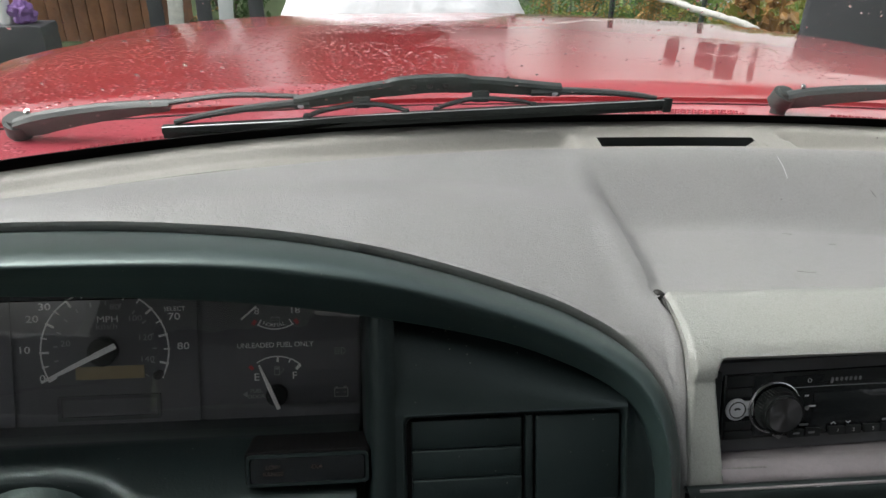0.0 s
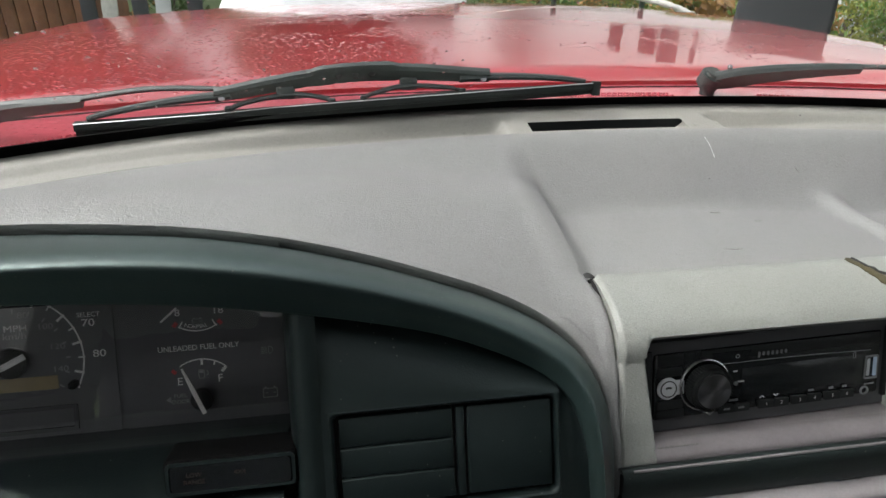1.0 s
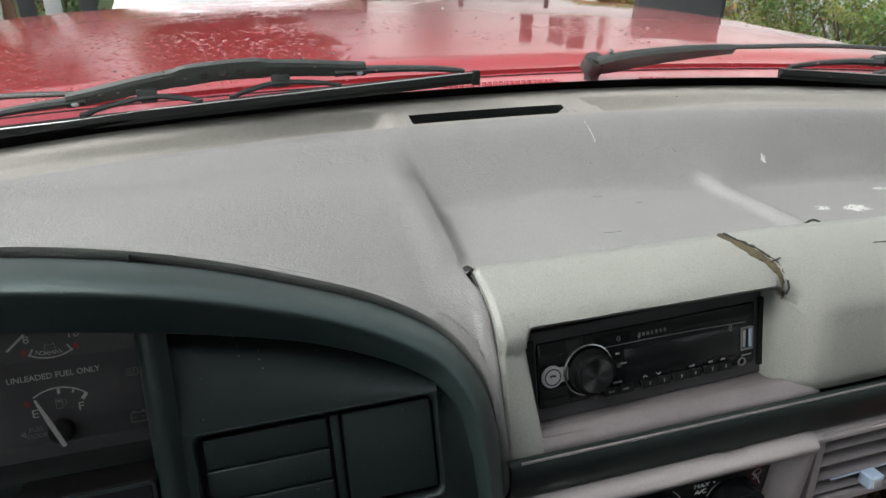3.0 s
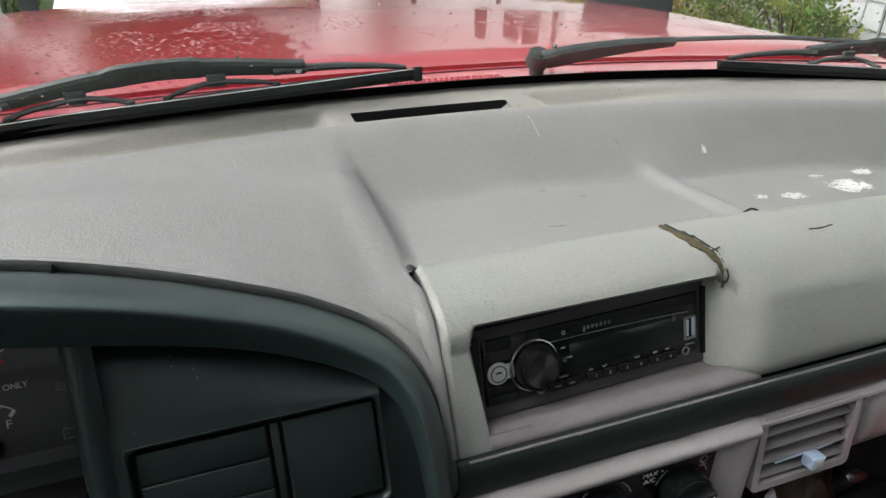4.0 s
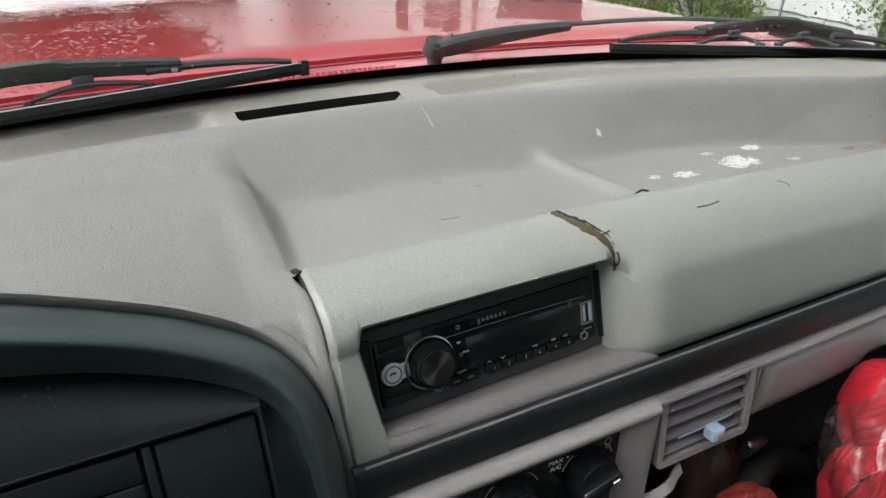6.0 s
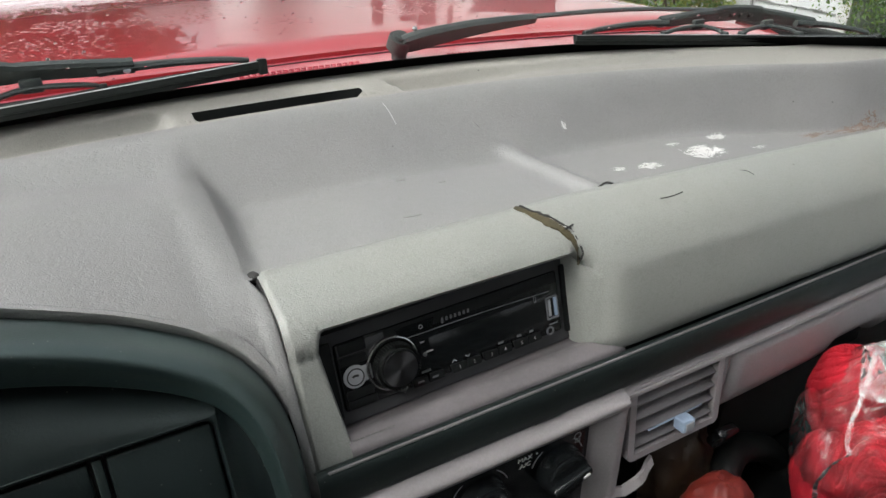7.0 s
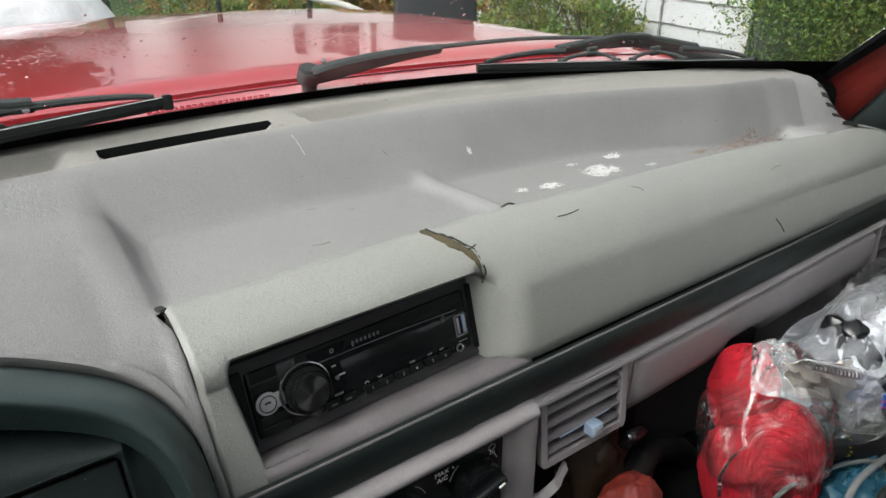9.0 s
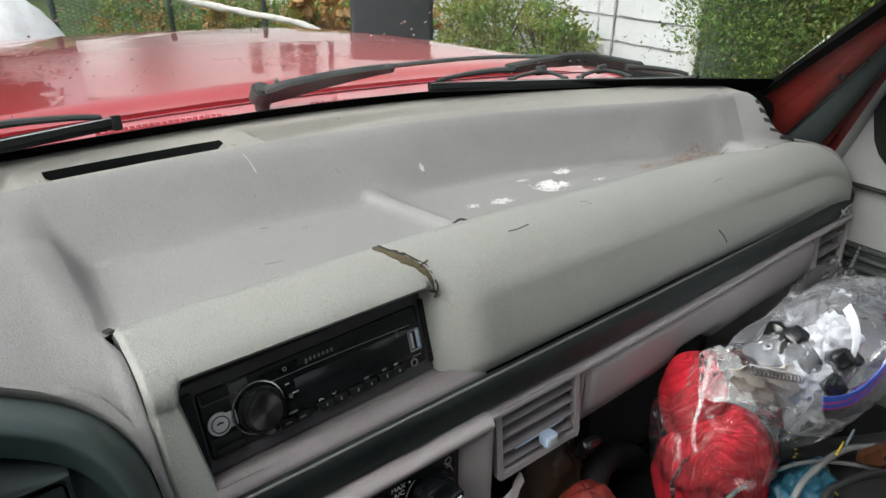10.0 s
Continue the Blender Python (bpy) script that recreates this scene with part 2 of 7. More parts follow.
def film(name, tint, rough=0.08, thin=0.0, crease=0.55, ior=1.28, rumple=0.5):
    """Clear plastic film: nearly invisible, whitish along its creases, which adds glints in the colour."""
    m, n, l, b = nodes_of(name)
    v = coords(n, l)
    f = noise_tex(n, l, v, 30, 5, 0.6)
    g = n.new("ShaderNodeTexVoronoi")
    g.feature = "DISTANCE_TO_EDGE"
    g.inputs["Scale"].default_value = 26
    l.new(mix(n, l, 0.06, v, f, "ADD"), g.inputs["Vector"])
    line = ramp(n, l, g.outputs["Distance"], 0.0, 0.11, (1, 1, 1, 1), (0, 0, 0, 1))
    patch = ramp(n, l, f, 0.50, 0.70)
    fac = mix(n, l, 1.0, line, patch, "MULTIPLY")
    b.inputs["Base Color"].default_value = (*tint, 1)
    b.inputs["Roughness"].default_value = 0.3
    bump(n, l, b, [(f, rumple, 0.010), (g.outputs["Distance"], rumple * 0.6, 0.005)])
    rr = n.new("ShaderNodeMapRange")
    rr.inputs["To Min"].default_value, rr.inputs["To Max"].default_value = thin, crease
    l.new(fac, rr.inputs["Value"])
    clear = n.new("ShaderNodeBsdfTransparent")
    body = n.new("ShaderNodeMixShader")
    l.new(rr.outputs["Result"], body.inputs["Fac"])
    l.new(clear.outputs[0], body.inputs[1])
    l.new(b.outputs[0], body.inputs[2])
    shine = n.new("ShaderNodeBsdfGlossy")
    shine.inputs["Roughness"].default_value = rough
    fr = n.new("ShaderNodeFresnel")
    fr.inputs["IOR"].default_value = ior
    for node in (shine, fr):
        l.new(b.inputs["Normal"].links[0].from_socket, node.inputs["Normal"])
    skin = n.new("ShaderNodeMixShader")
    l.new(fr.outputs[0], skin.inputs["Fac"])
    l.new(body.outputs[0], skin.inputs[1])
    l.new(shine.outputs[0], skin.inputs[2])
    l.new(skin.outputs[0], n["Material Output"].inputs["Surface"])
    return m


BAGFILM = film("crinkled_clear_plastic", (0.90, 0.90, 0.92), 0.06, 0.015, 0.28, 1.22, 0.25)
# bluish-white body stands for the haze and highlights on this film
MILKFILM = film("bluish_haze_plastic", (0.88, 0.93, 1.0), 0.05, 0.085, 0.55, 1.32, 0.12)
WHITEFILM = film("bunched_clear_plastic", (0.86, 0.86, 0.88), 0.07, 0.06, 0.55, 1.30, 0.22)
SEAMFILM = film("milky_plastic_edge", (0.80, 0.81, 0.83), 0.18, 0.12, 0.42, 1.22)
REDYARN = surface("red_cotton", (0.36, 0.010, 0.020), 0.85, vary=0.25, scale=60, fine=900, relief=0.7, depth=0.0012, spec=0.2)
ZIPBLUE = surface("blue_zip_strip", (0.03, 0.12, 0.62), 0.35, vary=0.05, relief=0)
ZIPPINK = surface("magenta_zip_strip", (0.50, 0.03, 0.30), 0.35, vary=0.05, relief=0)
PALE = surface("pale_grey_plastic", (0.62, 0.66, 0.70), 0.3, vary=0.15, scale=40, fine=200, relief=0.3)
PAPER = surface("beige_paper_card", (0.50, 0.46, 0.40), 0.8, vary=0.12, scale=25, fine=200, relief=0.3)
CABLE = surface("black_cable_jacket", (0.009, 0.010, 0.010), 0.48, vary=0.2, fine=200, relief=0.1)
CABLEGREY = surface("dusty_grey_cable", (0.11, 0.115, 0.115), 0.5, vary=0.25, scale=30, relief=0.2)
COPPER = surface("copper_clamp", (0.42, 0.17, 0.085), 0.38, 1.0, vary=0.2, scale=40, relief=0.2)
ORANGE = surface("orange_red_rubber", (0.11, 0.010, 0.006), 0.5, vary=0.15, scale=20, fine=200, relief=0.3)
OCHRE = surface("ochre_leather", (0.022, 0.011, 0.0035), 0.55, vary=0.2, scale=20, relief=0.3)
DUFFEL = surface("charcoal_canvas", (0.020, 0.0205, 0.0205), 0.85, vary=0.25, scale=15, fine=900, relief=0.6, depth=0.001)
TEAL = surface("teal_plastic_wrap", (0.015, 0.085, 0.13), 0.3, vary=0.2, scale=30, relief=0.3)
YELLOW = surface("yellow_thread", (0.55, 0.42, 0.04), 0.7, vary=0.1, relief=0)
DOORVINYL = surface("grey_door_panel", (0.26, 0.265, 0.262), 0.5, vary=0.08, scale=7, fine=420, relief=0.35)
CABIN = surface("grey_cabin_trim", (0.46, 0.455, 0.45), 0.8, vary=0.08, scale=5, fine=300, relief=0.3)
SEATCLOTH = surface("dark_grey_cloth", (0.055, 0.055, 0.058), 0.9, vary=0.15, scale=12, fine=600, relief=0.4)
CARPET = surface("dark_carpet", (0.03, 0.029, 0.028), 0.95, vary=0.3, scale=20, fine=700, relief=0.8, depth=0.002)


# ------------------------------------------------------------------ mesh helpers
def part(name, data, material, parent=None, label="", smooth=True, angle=40):
    """Links a bmesh, or (verts, faces), as one mesh object under parent. Coordinates are world metres."""
    me = bpy.data.meshes.new(name)
    if isinstance(data, tuple):
        me.from_pydata(data[0], [], data[1])
        bm = bmesh.new()
        bm.from_mesh(me)
    else:
        bm = data
    bmesh.ops.recalc_face_normals(bm, faces=bm.faces)
    bm.to_mesh(me)
    bm.free()
    if smooth:
        me.polygons.foreach_set("use_smooth", [True] * len(me.polygons))
        me.set_sharp_from_angle(angle=radians(angle))
    me.materials.append(material)
    ob = new(name, me)
    if parent is not None:
        ob.parent = parent
        ob.matrix_parent_inverse = Matrix.Translation(-base_of(parent))
    if label:
        ob["label"] = label
    return ob


BASES = {}


def base_of(ob):
    return BASES.get(ob.name, Vector((0, 0, 0)))


def thing(name, at, label, category, group="", kind=""):
    ob = new(name)
    ob.empty_display_size = 0.05
    ob.location = at
    BASES[ob.name] = Vector(at)
    return tagged(ob, label, category, group, kind)


def spline(points, count):
    """Catmull-Rom through the control points, evenly in the index."""
    p = [Vector(q) for q in points]
    out = []
    for k in range(count):
        f = k / (count - 1) * (len(p) - 1)
        i = min(int(f), len(p) - 2)
        t = f - i
        a, b, c, d = p[max(i - 1, 0)], p[i], p[i + 1], p[min(i + 2, len(p) - 1)]
        out.append(0.5 * ((2 * b) + (c - a) * t + (2 * a - 5 * b + 4 * c - d) * t * t + (3 * b - a - 3 * c + d) * t ** 3))
    return out


def grid(rows, close=False):
    """A sheet through rows of equally many points."""
    verts = [tuple(v) for r in rows for v in r]
    w = len(rows[0])
    faces = []
    for i in range(len(rows) - 1):
        for j in range(w if close else w - 1):
            k = (j + 1) % w
            faces.append((i * w + j, i * w + k, (i + 1) * w + k, (i + 1) * w + j))
    return verts, faces


def solid(rows, close_rows=True):
    """Closed loft: each row is a closed ring; both ends are capped."""
    verts, faces = grid(rows, True)
    w = len(rows[0])
    faces = list(faces) + [tuple(range(w)), tuple(range((len(rows) - 1) * w, len(rows) * w))]
    return verts, faces


def sheet(rows, thick, way=(0, 0, -1)):
    """A sheet with thickness: the rows and the same rows moved along way."""
    d = Vector(way).normalized() * thick
    a = [[Vector(v) for v in r] for r in rows]
    n, w = len(a), len(a[0])
    verts = [tuple(v) for r in a for v in r] + [tuple(v + d) for r in a for v in r]
    o = n * w
    faces = []
    for i in range(n - 1):
        for j in range(w - 1):
            q = (i * w + j, i * w + j + 1, (i + 1) * w + j + 1, (i + 1) * w + j)
            faces += [q, tuple(o + k for k in reversed(q))]
    rim = [j for j in range(w)] + [i * w + w - 1 for i in range(1, n)] + [(n - 1) * w + j for j in range(w - 2, -1, -1)] + [i * w for i in range(n - 2, 0, -1)]
    for a_, b_ in zip(rim, rim[1:] + rim[:1]):
        faces.append((a_, b_, b_ + o, a_ + o))
    return verts, faces


def tube(points, radius, sides=10, count=40, squash=1.0):
    """A swept tube with capped ends; radius may be a function of 0..1."""
    c = spline(points, count)
    rows = []
    up = Vector((0, 0, 1))
    for i, p in enumerate(c):
        d = (c[min(i + 1, count - 1)] - c[max(i - 1, 0)]).normalized()
        s = d.cross(up)
        s = s.normalized() if s.length > 1e-4 else Vector((1, 0, 0))
        u = s.cross(d).normalized()
        r = radius(i / (count - 1)) if callable(radius) else radius
        rows.append([p + (s * math.cos(a) + u * math.sin(a) * squash) * r for a in [2 * math.pi * k / sides for k in range(sides)]])
    return solid(rows)


def box(size, m=None, bevel=0.0, segments=2):
    bm = bmesh.new()
    bmesh.ops.create_cube(bm, size=1)
    bmesh.ops.scale(bm, vec=size, verts=bm.verts)
    if bevel:
        bmesh.ops.bevel(bm, geom=bm.edges[:], offset=bevel, segments=segments, affect="EDGES", profile=0.5)
    if m is not None:
        bmesh.ops.transform(bm, matrix=m, verts=bm.verts)
    return bm


def disc(radius, depth, m=None, sides=40, bevel=0.0, top=None):
    bm = bmesh.new()
    bmesh.ops.create_cone(bm, cap_ends=True, segments=sides, radius1=radius, radius2=radius if top is None else top, depth=depth)
    if bevel:
        bmesh.ops.bevel(bm, geom=[e for e in bm.edges if len(e.link_faces) == 2 and e.calc_face_angle(0) > 1], offset=bevel, segments=2, affect="EDGES")
    if m is not None:
        bmesh.ops.transform(bm, matrix=m, verts=bm.verts)
    return bm


def outline(pts, depth, m):
    """A flat plate of the outline pts (x, y), depth thick along z, placed by m."""
    bm = bmesh.new()
    f = bm.faces.new([bm.verts.new((x, y, 0)) for x, y in pts])
    r = bmesh.ops.extrude_face_region(bm, geom=[f])
    bmesh.ops.translate(bm, vec=(0, 0, depth), verts=[g for g in r["geom"] if isinstance(g, bmesh.types.BMVert)])
    bmesh.ops.transform(bm, matrix=m, verts=bm.verts)
    return bm


def rounded(w, h, r, n=5):
    out = []
    for cx, cy, a0 in ((w / 2 - r, h / 2 - r, 0), (-w / 2 + r, h / 2 - r, 90), (-w / 2 + r, -h / 2 + r, 180), (w / 2 - r, -h / 2 + r, 270)):
        out += [(cx + r * math.cos(radians(a0 + 90 * k / n)), cy + r * math.sin(radians(a0 + 90 * k / n))) for k in range(n + 1)]
    return out


def frame_ring(w, h, r, border, depth, m):
    """A rectangular frame with rounded corners."""
    a, b = rounded(w, h, r), rounded(w - 2 * border, h - 2 * border, max(r - border, 0.0005))
    rows = [[(x, y, 0) for x, y in a], [(x, y, depth) for x, y in a], [(x, y, depth) for x, y in b], [(x, y, 0) for x, y in b], [(x, y, 0) for x, y in a]]
    v, f = grid(rows, True)
    return [tuple(m @ Vector(q)) for q in v], f


def arc(radius, width, a0, a1, depth, m, steps=40):
    rows = []
    for k in range(steps + 1):
        a = radians(a0 + (a1 - a0) * k / steps)
        d = Vector((math.cos(a), math.sin(a), 0))
        p, q = d * (radius - width / 2), d * (radius + width / 2)
        rows.append([p, q, q + Vector((0, 0, depth)), p + Vector((0, 0, depth))])
    v, f = solid(rows)
    return [tuple(m @ Vector(q)) for q in v], f


def words(text, size, m, material, parent, name="lettering", align="CENTER", stretch=1.0, bold=0.0):
    cu = bpy.data.curves.new(name, "FONT")
    cu.body, cu.size, cu.extrude, cu.align_x, cu.align_y, cu.resolution_u, cu.offset = text, size, 0.0001, align, "CENTER", 3, bold
    tmp = new("tmp_text", cu)
    dg = bpy.context.evaluated_depsgraph_get()
    dg.update()
    me = bpy.data.meshes.new_from_object(tmp.evaluated_get(dg))
    bpy.data.objects.remove(tmp)
    me.name = name
    me.transform(m @ Matrix.Diagonal((stretch, 1, 1, 1)))
    me.materials.clear()
    me.materials.append(material)
    ob = new(name, me)
    ob.parent = parent
    ob.matrix_parent_inverse = Matrix.Translation(-base_of(parent))
    return ob


def sstep(t):
    t = min(1.0, max(0.0, t))
    return t * t * (3 - 2 * t)


def facing(x, y, z, tilt=0.0, turn=0.0):
    """A frame on a panel that faces the driver: local x right, y up the panel, z out towards the seat. tilt: degrees by which its top leans away."""
    return pose(x, y, z, 90 - tilt, 0, turn)


# ------------------------------------------------------------------ dashboard
XC = 0.21                                    # the truck's middle


def y_glass(x):
    d = abs(x - XC)
    return 0.605 - (0.47 * d ** 2.27 if x < XC else 0.406 * d ** 2.4)


def z_glass(x):
    return 1.264 - 0.012 * ((x - XC) / 0.75) ** 2


def y_crest(x):
    return y_glass(x) - 0.052 * (1 - 0.80 * sstep((abs(x - XC) - 0.58) / 0.17))


def z_crest(x):
    return 1.258 - 0.010 * ((x - XC) / 0.75) ** 2


def edge_x(y):
    """Where the gauge hood ends and the tray's left wall begins."""
    return 0.186 + 0.006 * sstep((0.46 - y) / 0.08)


def line(x, pts):
    """Straight pieces through (x, value) pairs."""
    for (xa, va), (xb, vb) in zip(pts, pts[1:]):
        if x <= xb:
            return va + (vb - va) * max(0.0, x - xa) / (xb - xa)
    return pts[-1][1]


def pad_back(x):
    """Rear edge of the roll."""
    return line(x, ((0.19, 0.3785), (0.45, 0.3745), (0.60, 0.3705), (0.72, 0.3665), (0.83, 0.3615), (0.90, 0.353), (0.935, 0.3435), (0.96, 0.3325), (1.0, 0.312), (1.03, 0.297), (1.06, 0.290)))


def pad_top(x):
    end = min(1.0, max(0.0, x - 0.930) / 0.126)
    return 1.2165 - 0.034 * max(0.0, x - 0.45) - 0.016 * max(0.0, x - 0.80) - 0.066 * (1 - math.sqrt(1 - end * end))


def tray_floor(x):
    return 1.2105 - 0.045 * max(0.0, x - 0.33)


dash = thing("dashboard", (0.2, 0.4, 0.95), "grey vinyl pickup dashboard with faded padded roll and cracks", "dashboard")

# shape of the tray: left wall, rib, back wall and raised end
RIB_A, RIB_B = Vector((0.447, 0.515)), Vector((0.478, 0.372))


def slope(t, a, b):
    """0..1 with a straight middle and rounded ends of lengths a and b."""
    t = min(1.0, max(0.0, t))
    top = 1 / (1 - (a + b) / 2)
    if t < a:
        return top * t * t / (2 * a)
    if t > 1 - b:
        return 1 - top * (1 - t) ** 2 / (2 * b)
    return top * (t - a / 2)


def tray_base(x, y):
    yc, zc = y_crest(x), z_crest(x)
    floor = tray_floor(x)
    # raised end next to the door
    end = sstep((x - 0.892 - 0.10 * (0.36 - y)) / 0.040)
    floor = floor + (1.194 + 0.10 * max(0.0, y - 0.345) - floor) * end
    # back wall
    wide = 0.076 - 0.028 * sstep((x - 0.45) / 0.2) - 0.014 * sstep((x - 0.65) / 0.2)
    t = (y - (yc - wide)) / wide
    if t > 0:
        floor = floor + (zc - floor) * slope(t, 0.22, 0.30)
    # rib between the two shelves: a soft lump on the wall that runs out over the floor
    d = RIB_B - RIB_A
    k = (Vector((x, y)) - RIB_A).dot(d) / d.length_squared
    off = ((x - RIB_A.x) * d.y - (y - RIB_A.y) * d.x) / d.length
    if -0.45 < k < 1.3 and abs(off) < 0.05:
        ridge = tray_floor(x) + 0.0066 + 0.0175 * max(0.0, 1 - k / 0.42) ** 1.6
        wide = 0.0095 + 0.0060 * max(0.0, 1 - k / 0.35)
        floor += max(0.0, ridge - floor) * math.exp(-abs(off / wide) ** 2.2) * sstep((k + 0.22) / 0.25)
    if x > 0.86:                             # short swelling before the end cap
        k2 = (0.412 - y) / 0.06
        off2 = x - (0.900 + 0.016 * k2)
        floor += 0.0085 * math.exp(-abs(off2 / 0.0085) ** 2.2) * sstep((k2 + 0.15) / 0.3)
    return floor


# the hood over the gauges: from its front edge back to the crest
HOOD_EDGE = [(-0.62, 0.375, 1.215), (-0.45, 0.395, 1.248), (-0.30, 0.404, 1.262), (-0.20, 0.4025, 1.266), (-0.10, 0.3925, 1.265),
             (-0.027, 0.3795, 1.260), (0.037, 0.366, 1.249), (0.099, 0.351, 1.233), (0.128, 0.344, 1.222), (0.155, 0.337, 1.207),
             (0.174, 0.326, 1.190), (0.185, 0.312, 1.168), (0.1885, 0.298, 1.140), (0.189, 0.287, 1.085)]
N = 150
front = spline(HOOD_EDGE, N)
EDGE_END = 0.155
SIDE_X = 0.187                               # where the hood turns down beside the padded roll
FRONT_Y = [(p.x, p.y) for p in front if p.z > 1.140]
FRONT_Z = [(p.x, p.z) for p in front if p.z > 1.140]

EDGE_BY_Y = [(-p.y, p.z) for p in front if p.x > 0.15 and p.z > 1.09]
EDGE_X_BY_Y = [(-p.y, p.x) for p in front if p.x > 0.15 and p.z > 1.09]
GAP_Z = [(0.285, 1.100), (0.2925, 1.1315), (0.300, 1.144), (0.305, 1.155), (0.314, 1.1755), (0.322, 1.1875), (0.330, 1.1970), (0.337, 1.2022), (0.354, 1.2085), (0.372, 1.2135), (0.392, 1.2195)]


def dome(x, y):
    xe = min(x, EDGE_END)
    yf, zf = line(xe, FRONT_Y), line(xe, FRONT_Z)
    yc, zc = y_crest(x), z_crest(x)
    v = (y - yf) / (yc - yf)
    z = zf + (zc - zf) * v + (0.0045 + 0.0025 * (1 - sstep(x / 0.12))) * 4 * v * (1 - v)
    # shallow hollow in front of the crest
    z -= 0.0085 * sstep((x + 0.32) / 0.46) * math.exp(-((yc - y - 0.050) / 0.030) ** 2) * sstep((yc - y) / 0.02)
    if x > EDGE_END:                         # runs level from the front edge to the gap beside the pad
        left, xl = z, EDGE_END
        if y < yf:
            left, xl = line(-y, EDGE_BY_Y), line(-y, EDGE_X_BY_Y)
        u = min(1.0, max(0.0, (x - xl) / max(0.002, 0.1945 - xl)))
        level = left + (line(y, GAP_Z) + 0.0006 - left) * u + 0.0010 * 4 * u * (1 - u)
        z = level + (z - level) * sstep((y - 0.374) / 0.025)
    return z


def top_z(x, y):
    """Height of the dash top: gauge hood, rounded step, tray."""
    if x < 0.12:
        return dome(x, y)
    q = x - edge_x(y) + 0.014
    fall = 0.0 if q < 0 else (40 * q * q if q < 0.02 else 0.016 + 1.6 * (q - 0.02))
    a = dome(min(x, 0.25), y) - fall * (sstep((y - 0.366) / 0.02) if x < 0.196 else 1.0)
    if x < 0.165:
        return a
    b = tray_base(x, y) - (0.10 * sstep((0.384 - y) / 0.016) if x < 0.1925 else 0.0)
    k = 0.010 * min(1.0, max(0.0, (y_crest(x) - y) / 0.05)) + 0.0002
    k *= sstep((x - 0.165) / 0.02) + 0.001
    h = max(k - abs(a - b), 0) / k
    return max(a, b) + h * h * k / 4


tray_z = top_z


def front_y(x):
    if x <= SIDE_X:
        return line(x, FRONT_Y)
    return line(x, ((0.1885, 0.3705), (0.193, 0.374), (0.196, pad_back(0.2) - 0.006), (0.45, pad_back(0.45) - 0.005))) if x < 0.45 else pad_back(x) - 0.005


xs = [-0.62 + 0.775 * k / 90 for k in range(90)] + [EDGE_END + (SIDE_X - EDGE_END) * k / 16 for k in range(17)]
rows = []
for x in xs:
    y0, y1 = front_y(x), y_crest(x)
    z0 = top_z(x, y0)
    row = [(x, y0 + 0.0070, z0 - 0.0140), (x, y0 + 0.0040, z0 - 0.0085), (x, y0 + 0.0014, z0 - 0.0042), (x, y0 + 0.0002, z0 - 0.0014)]
    knee = 0.3705 if x > 0.13 else y0 + (y1 - y0) * 0.15
    for k in range(81):
        y = y0 + (knee - y0) * k / 24 if k <= 24 else knee + (y1 - knee) * (k - 24) / 56
        row.append((x, y, top_z(x, y)))
    rows.append(row)
for _ in range(36):                          # ease the shoulder
    soft = [r[:] for r in rows]
    for i in range(58, len(rows) - 1):
        for k in range(8, len(rows[i]) - 1):
            a, b, c = rows[i - 1][k], rows[i][k], rows[i + 1][k]
            da, dc = b[0] - a[0], c[0] - b[0]
            between = (a[2] * dc + c[2] * da) / (da + dc)
            soft[i][k] = (b[0], b[1], (b[2] + between) / 2 if abs(a[1] - c[1]) < 0.012 else b[2])
    rows = soft
verts, faces = grid(rows)
last = [Vector(p) for p in rows[-1]]


def join_grid(rows_):
    v, f = grid(rows_)
    o_ = len(verts)
    verts.extend(v)
    faces.extend(tuple(o_ + i for i in q) for q in f)


# the tray right of it
rows = []
for x in [SIDE_X] + [0.1885, 0.1905, 0.1925] + [0.1945 + 0.002 * k for k in range(24)] + [0.2425 + 0.0055 * k for k in range(33)] + [0.424 + 0.0024 * k for k in range(35)] + [0.508 + 0.0055 * k for k in range(77)] + [0.93]:
    y0 = 0.3705 if x == SIDE_X else front_y(x)
    y1 = y_crest(x)
    rows.append([(x, y0 + (y1 - y0) * k / 56, top_z(x, y0 + (y1 - y0) * k / 56)) for k in range(57)])
join_grid(rows)
# narrow flank down to the gap beside the padded roll
inner = [p for p in reversed(front) if p.z <= 1.150][::2] + last[4:29]
guide = spline([(0.1942, y, z) for y, z in GAP_Z[:9]] + [(0.1915, 0.3640, 1.2110), (0.1885, 0.3705, top_z(0.1885, 0.3705))], 400)
rim = [min(guide, key=lambda g: (g.y - p.y) ** 2 + (g.z - p.z) ** 2) for p in inner]
join_grid([[a] + [a.lerp(b, k / 5) + Vector((0.3, -0.6, 0.3)) * 0.0014 * (k / 5) * (1 - k / 5) * 4 for k in range(1, 6)] + [b + Vector((0.0004, 0.003, -0.002)), b + Vector((0.0005, 0.012, -0.012))] for a, b in zip(inner, rim)])
bm = bmesh.new()
vv = [bm.verts.new(v) for v in verts]
for f in faces:
    bm.faces.new([vv[i] for i in f])
bmesh.ops.remove_doubles(bm, verts=bm.verts, dist=0.00005)
part("dash_top", bm, VINYL, dash, "grained grey vinyl top with gauge hood, worn tray and rib", angle=75)

# end of the dash beside the door, with demister slots
CAP = spline([(1.068, 0.289, 1.130), (1.064, 0.302, 1.156), (1.046, 0.318, 1.180), (1.014, 0.330, 1.192), (0.985, 0.339, 1.1995), (0.966, 0.3515, 1.2085), (0.957, 0.364, 1.2245), (0.956, 0.378, 1.241), (0.955, 0.3945, 1.2482)], 61)


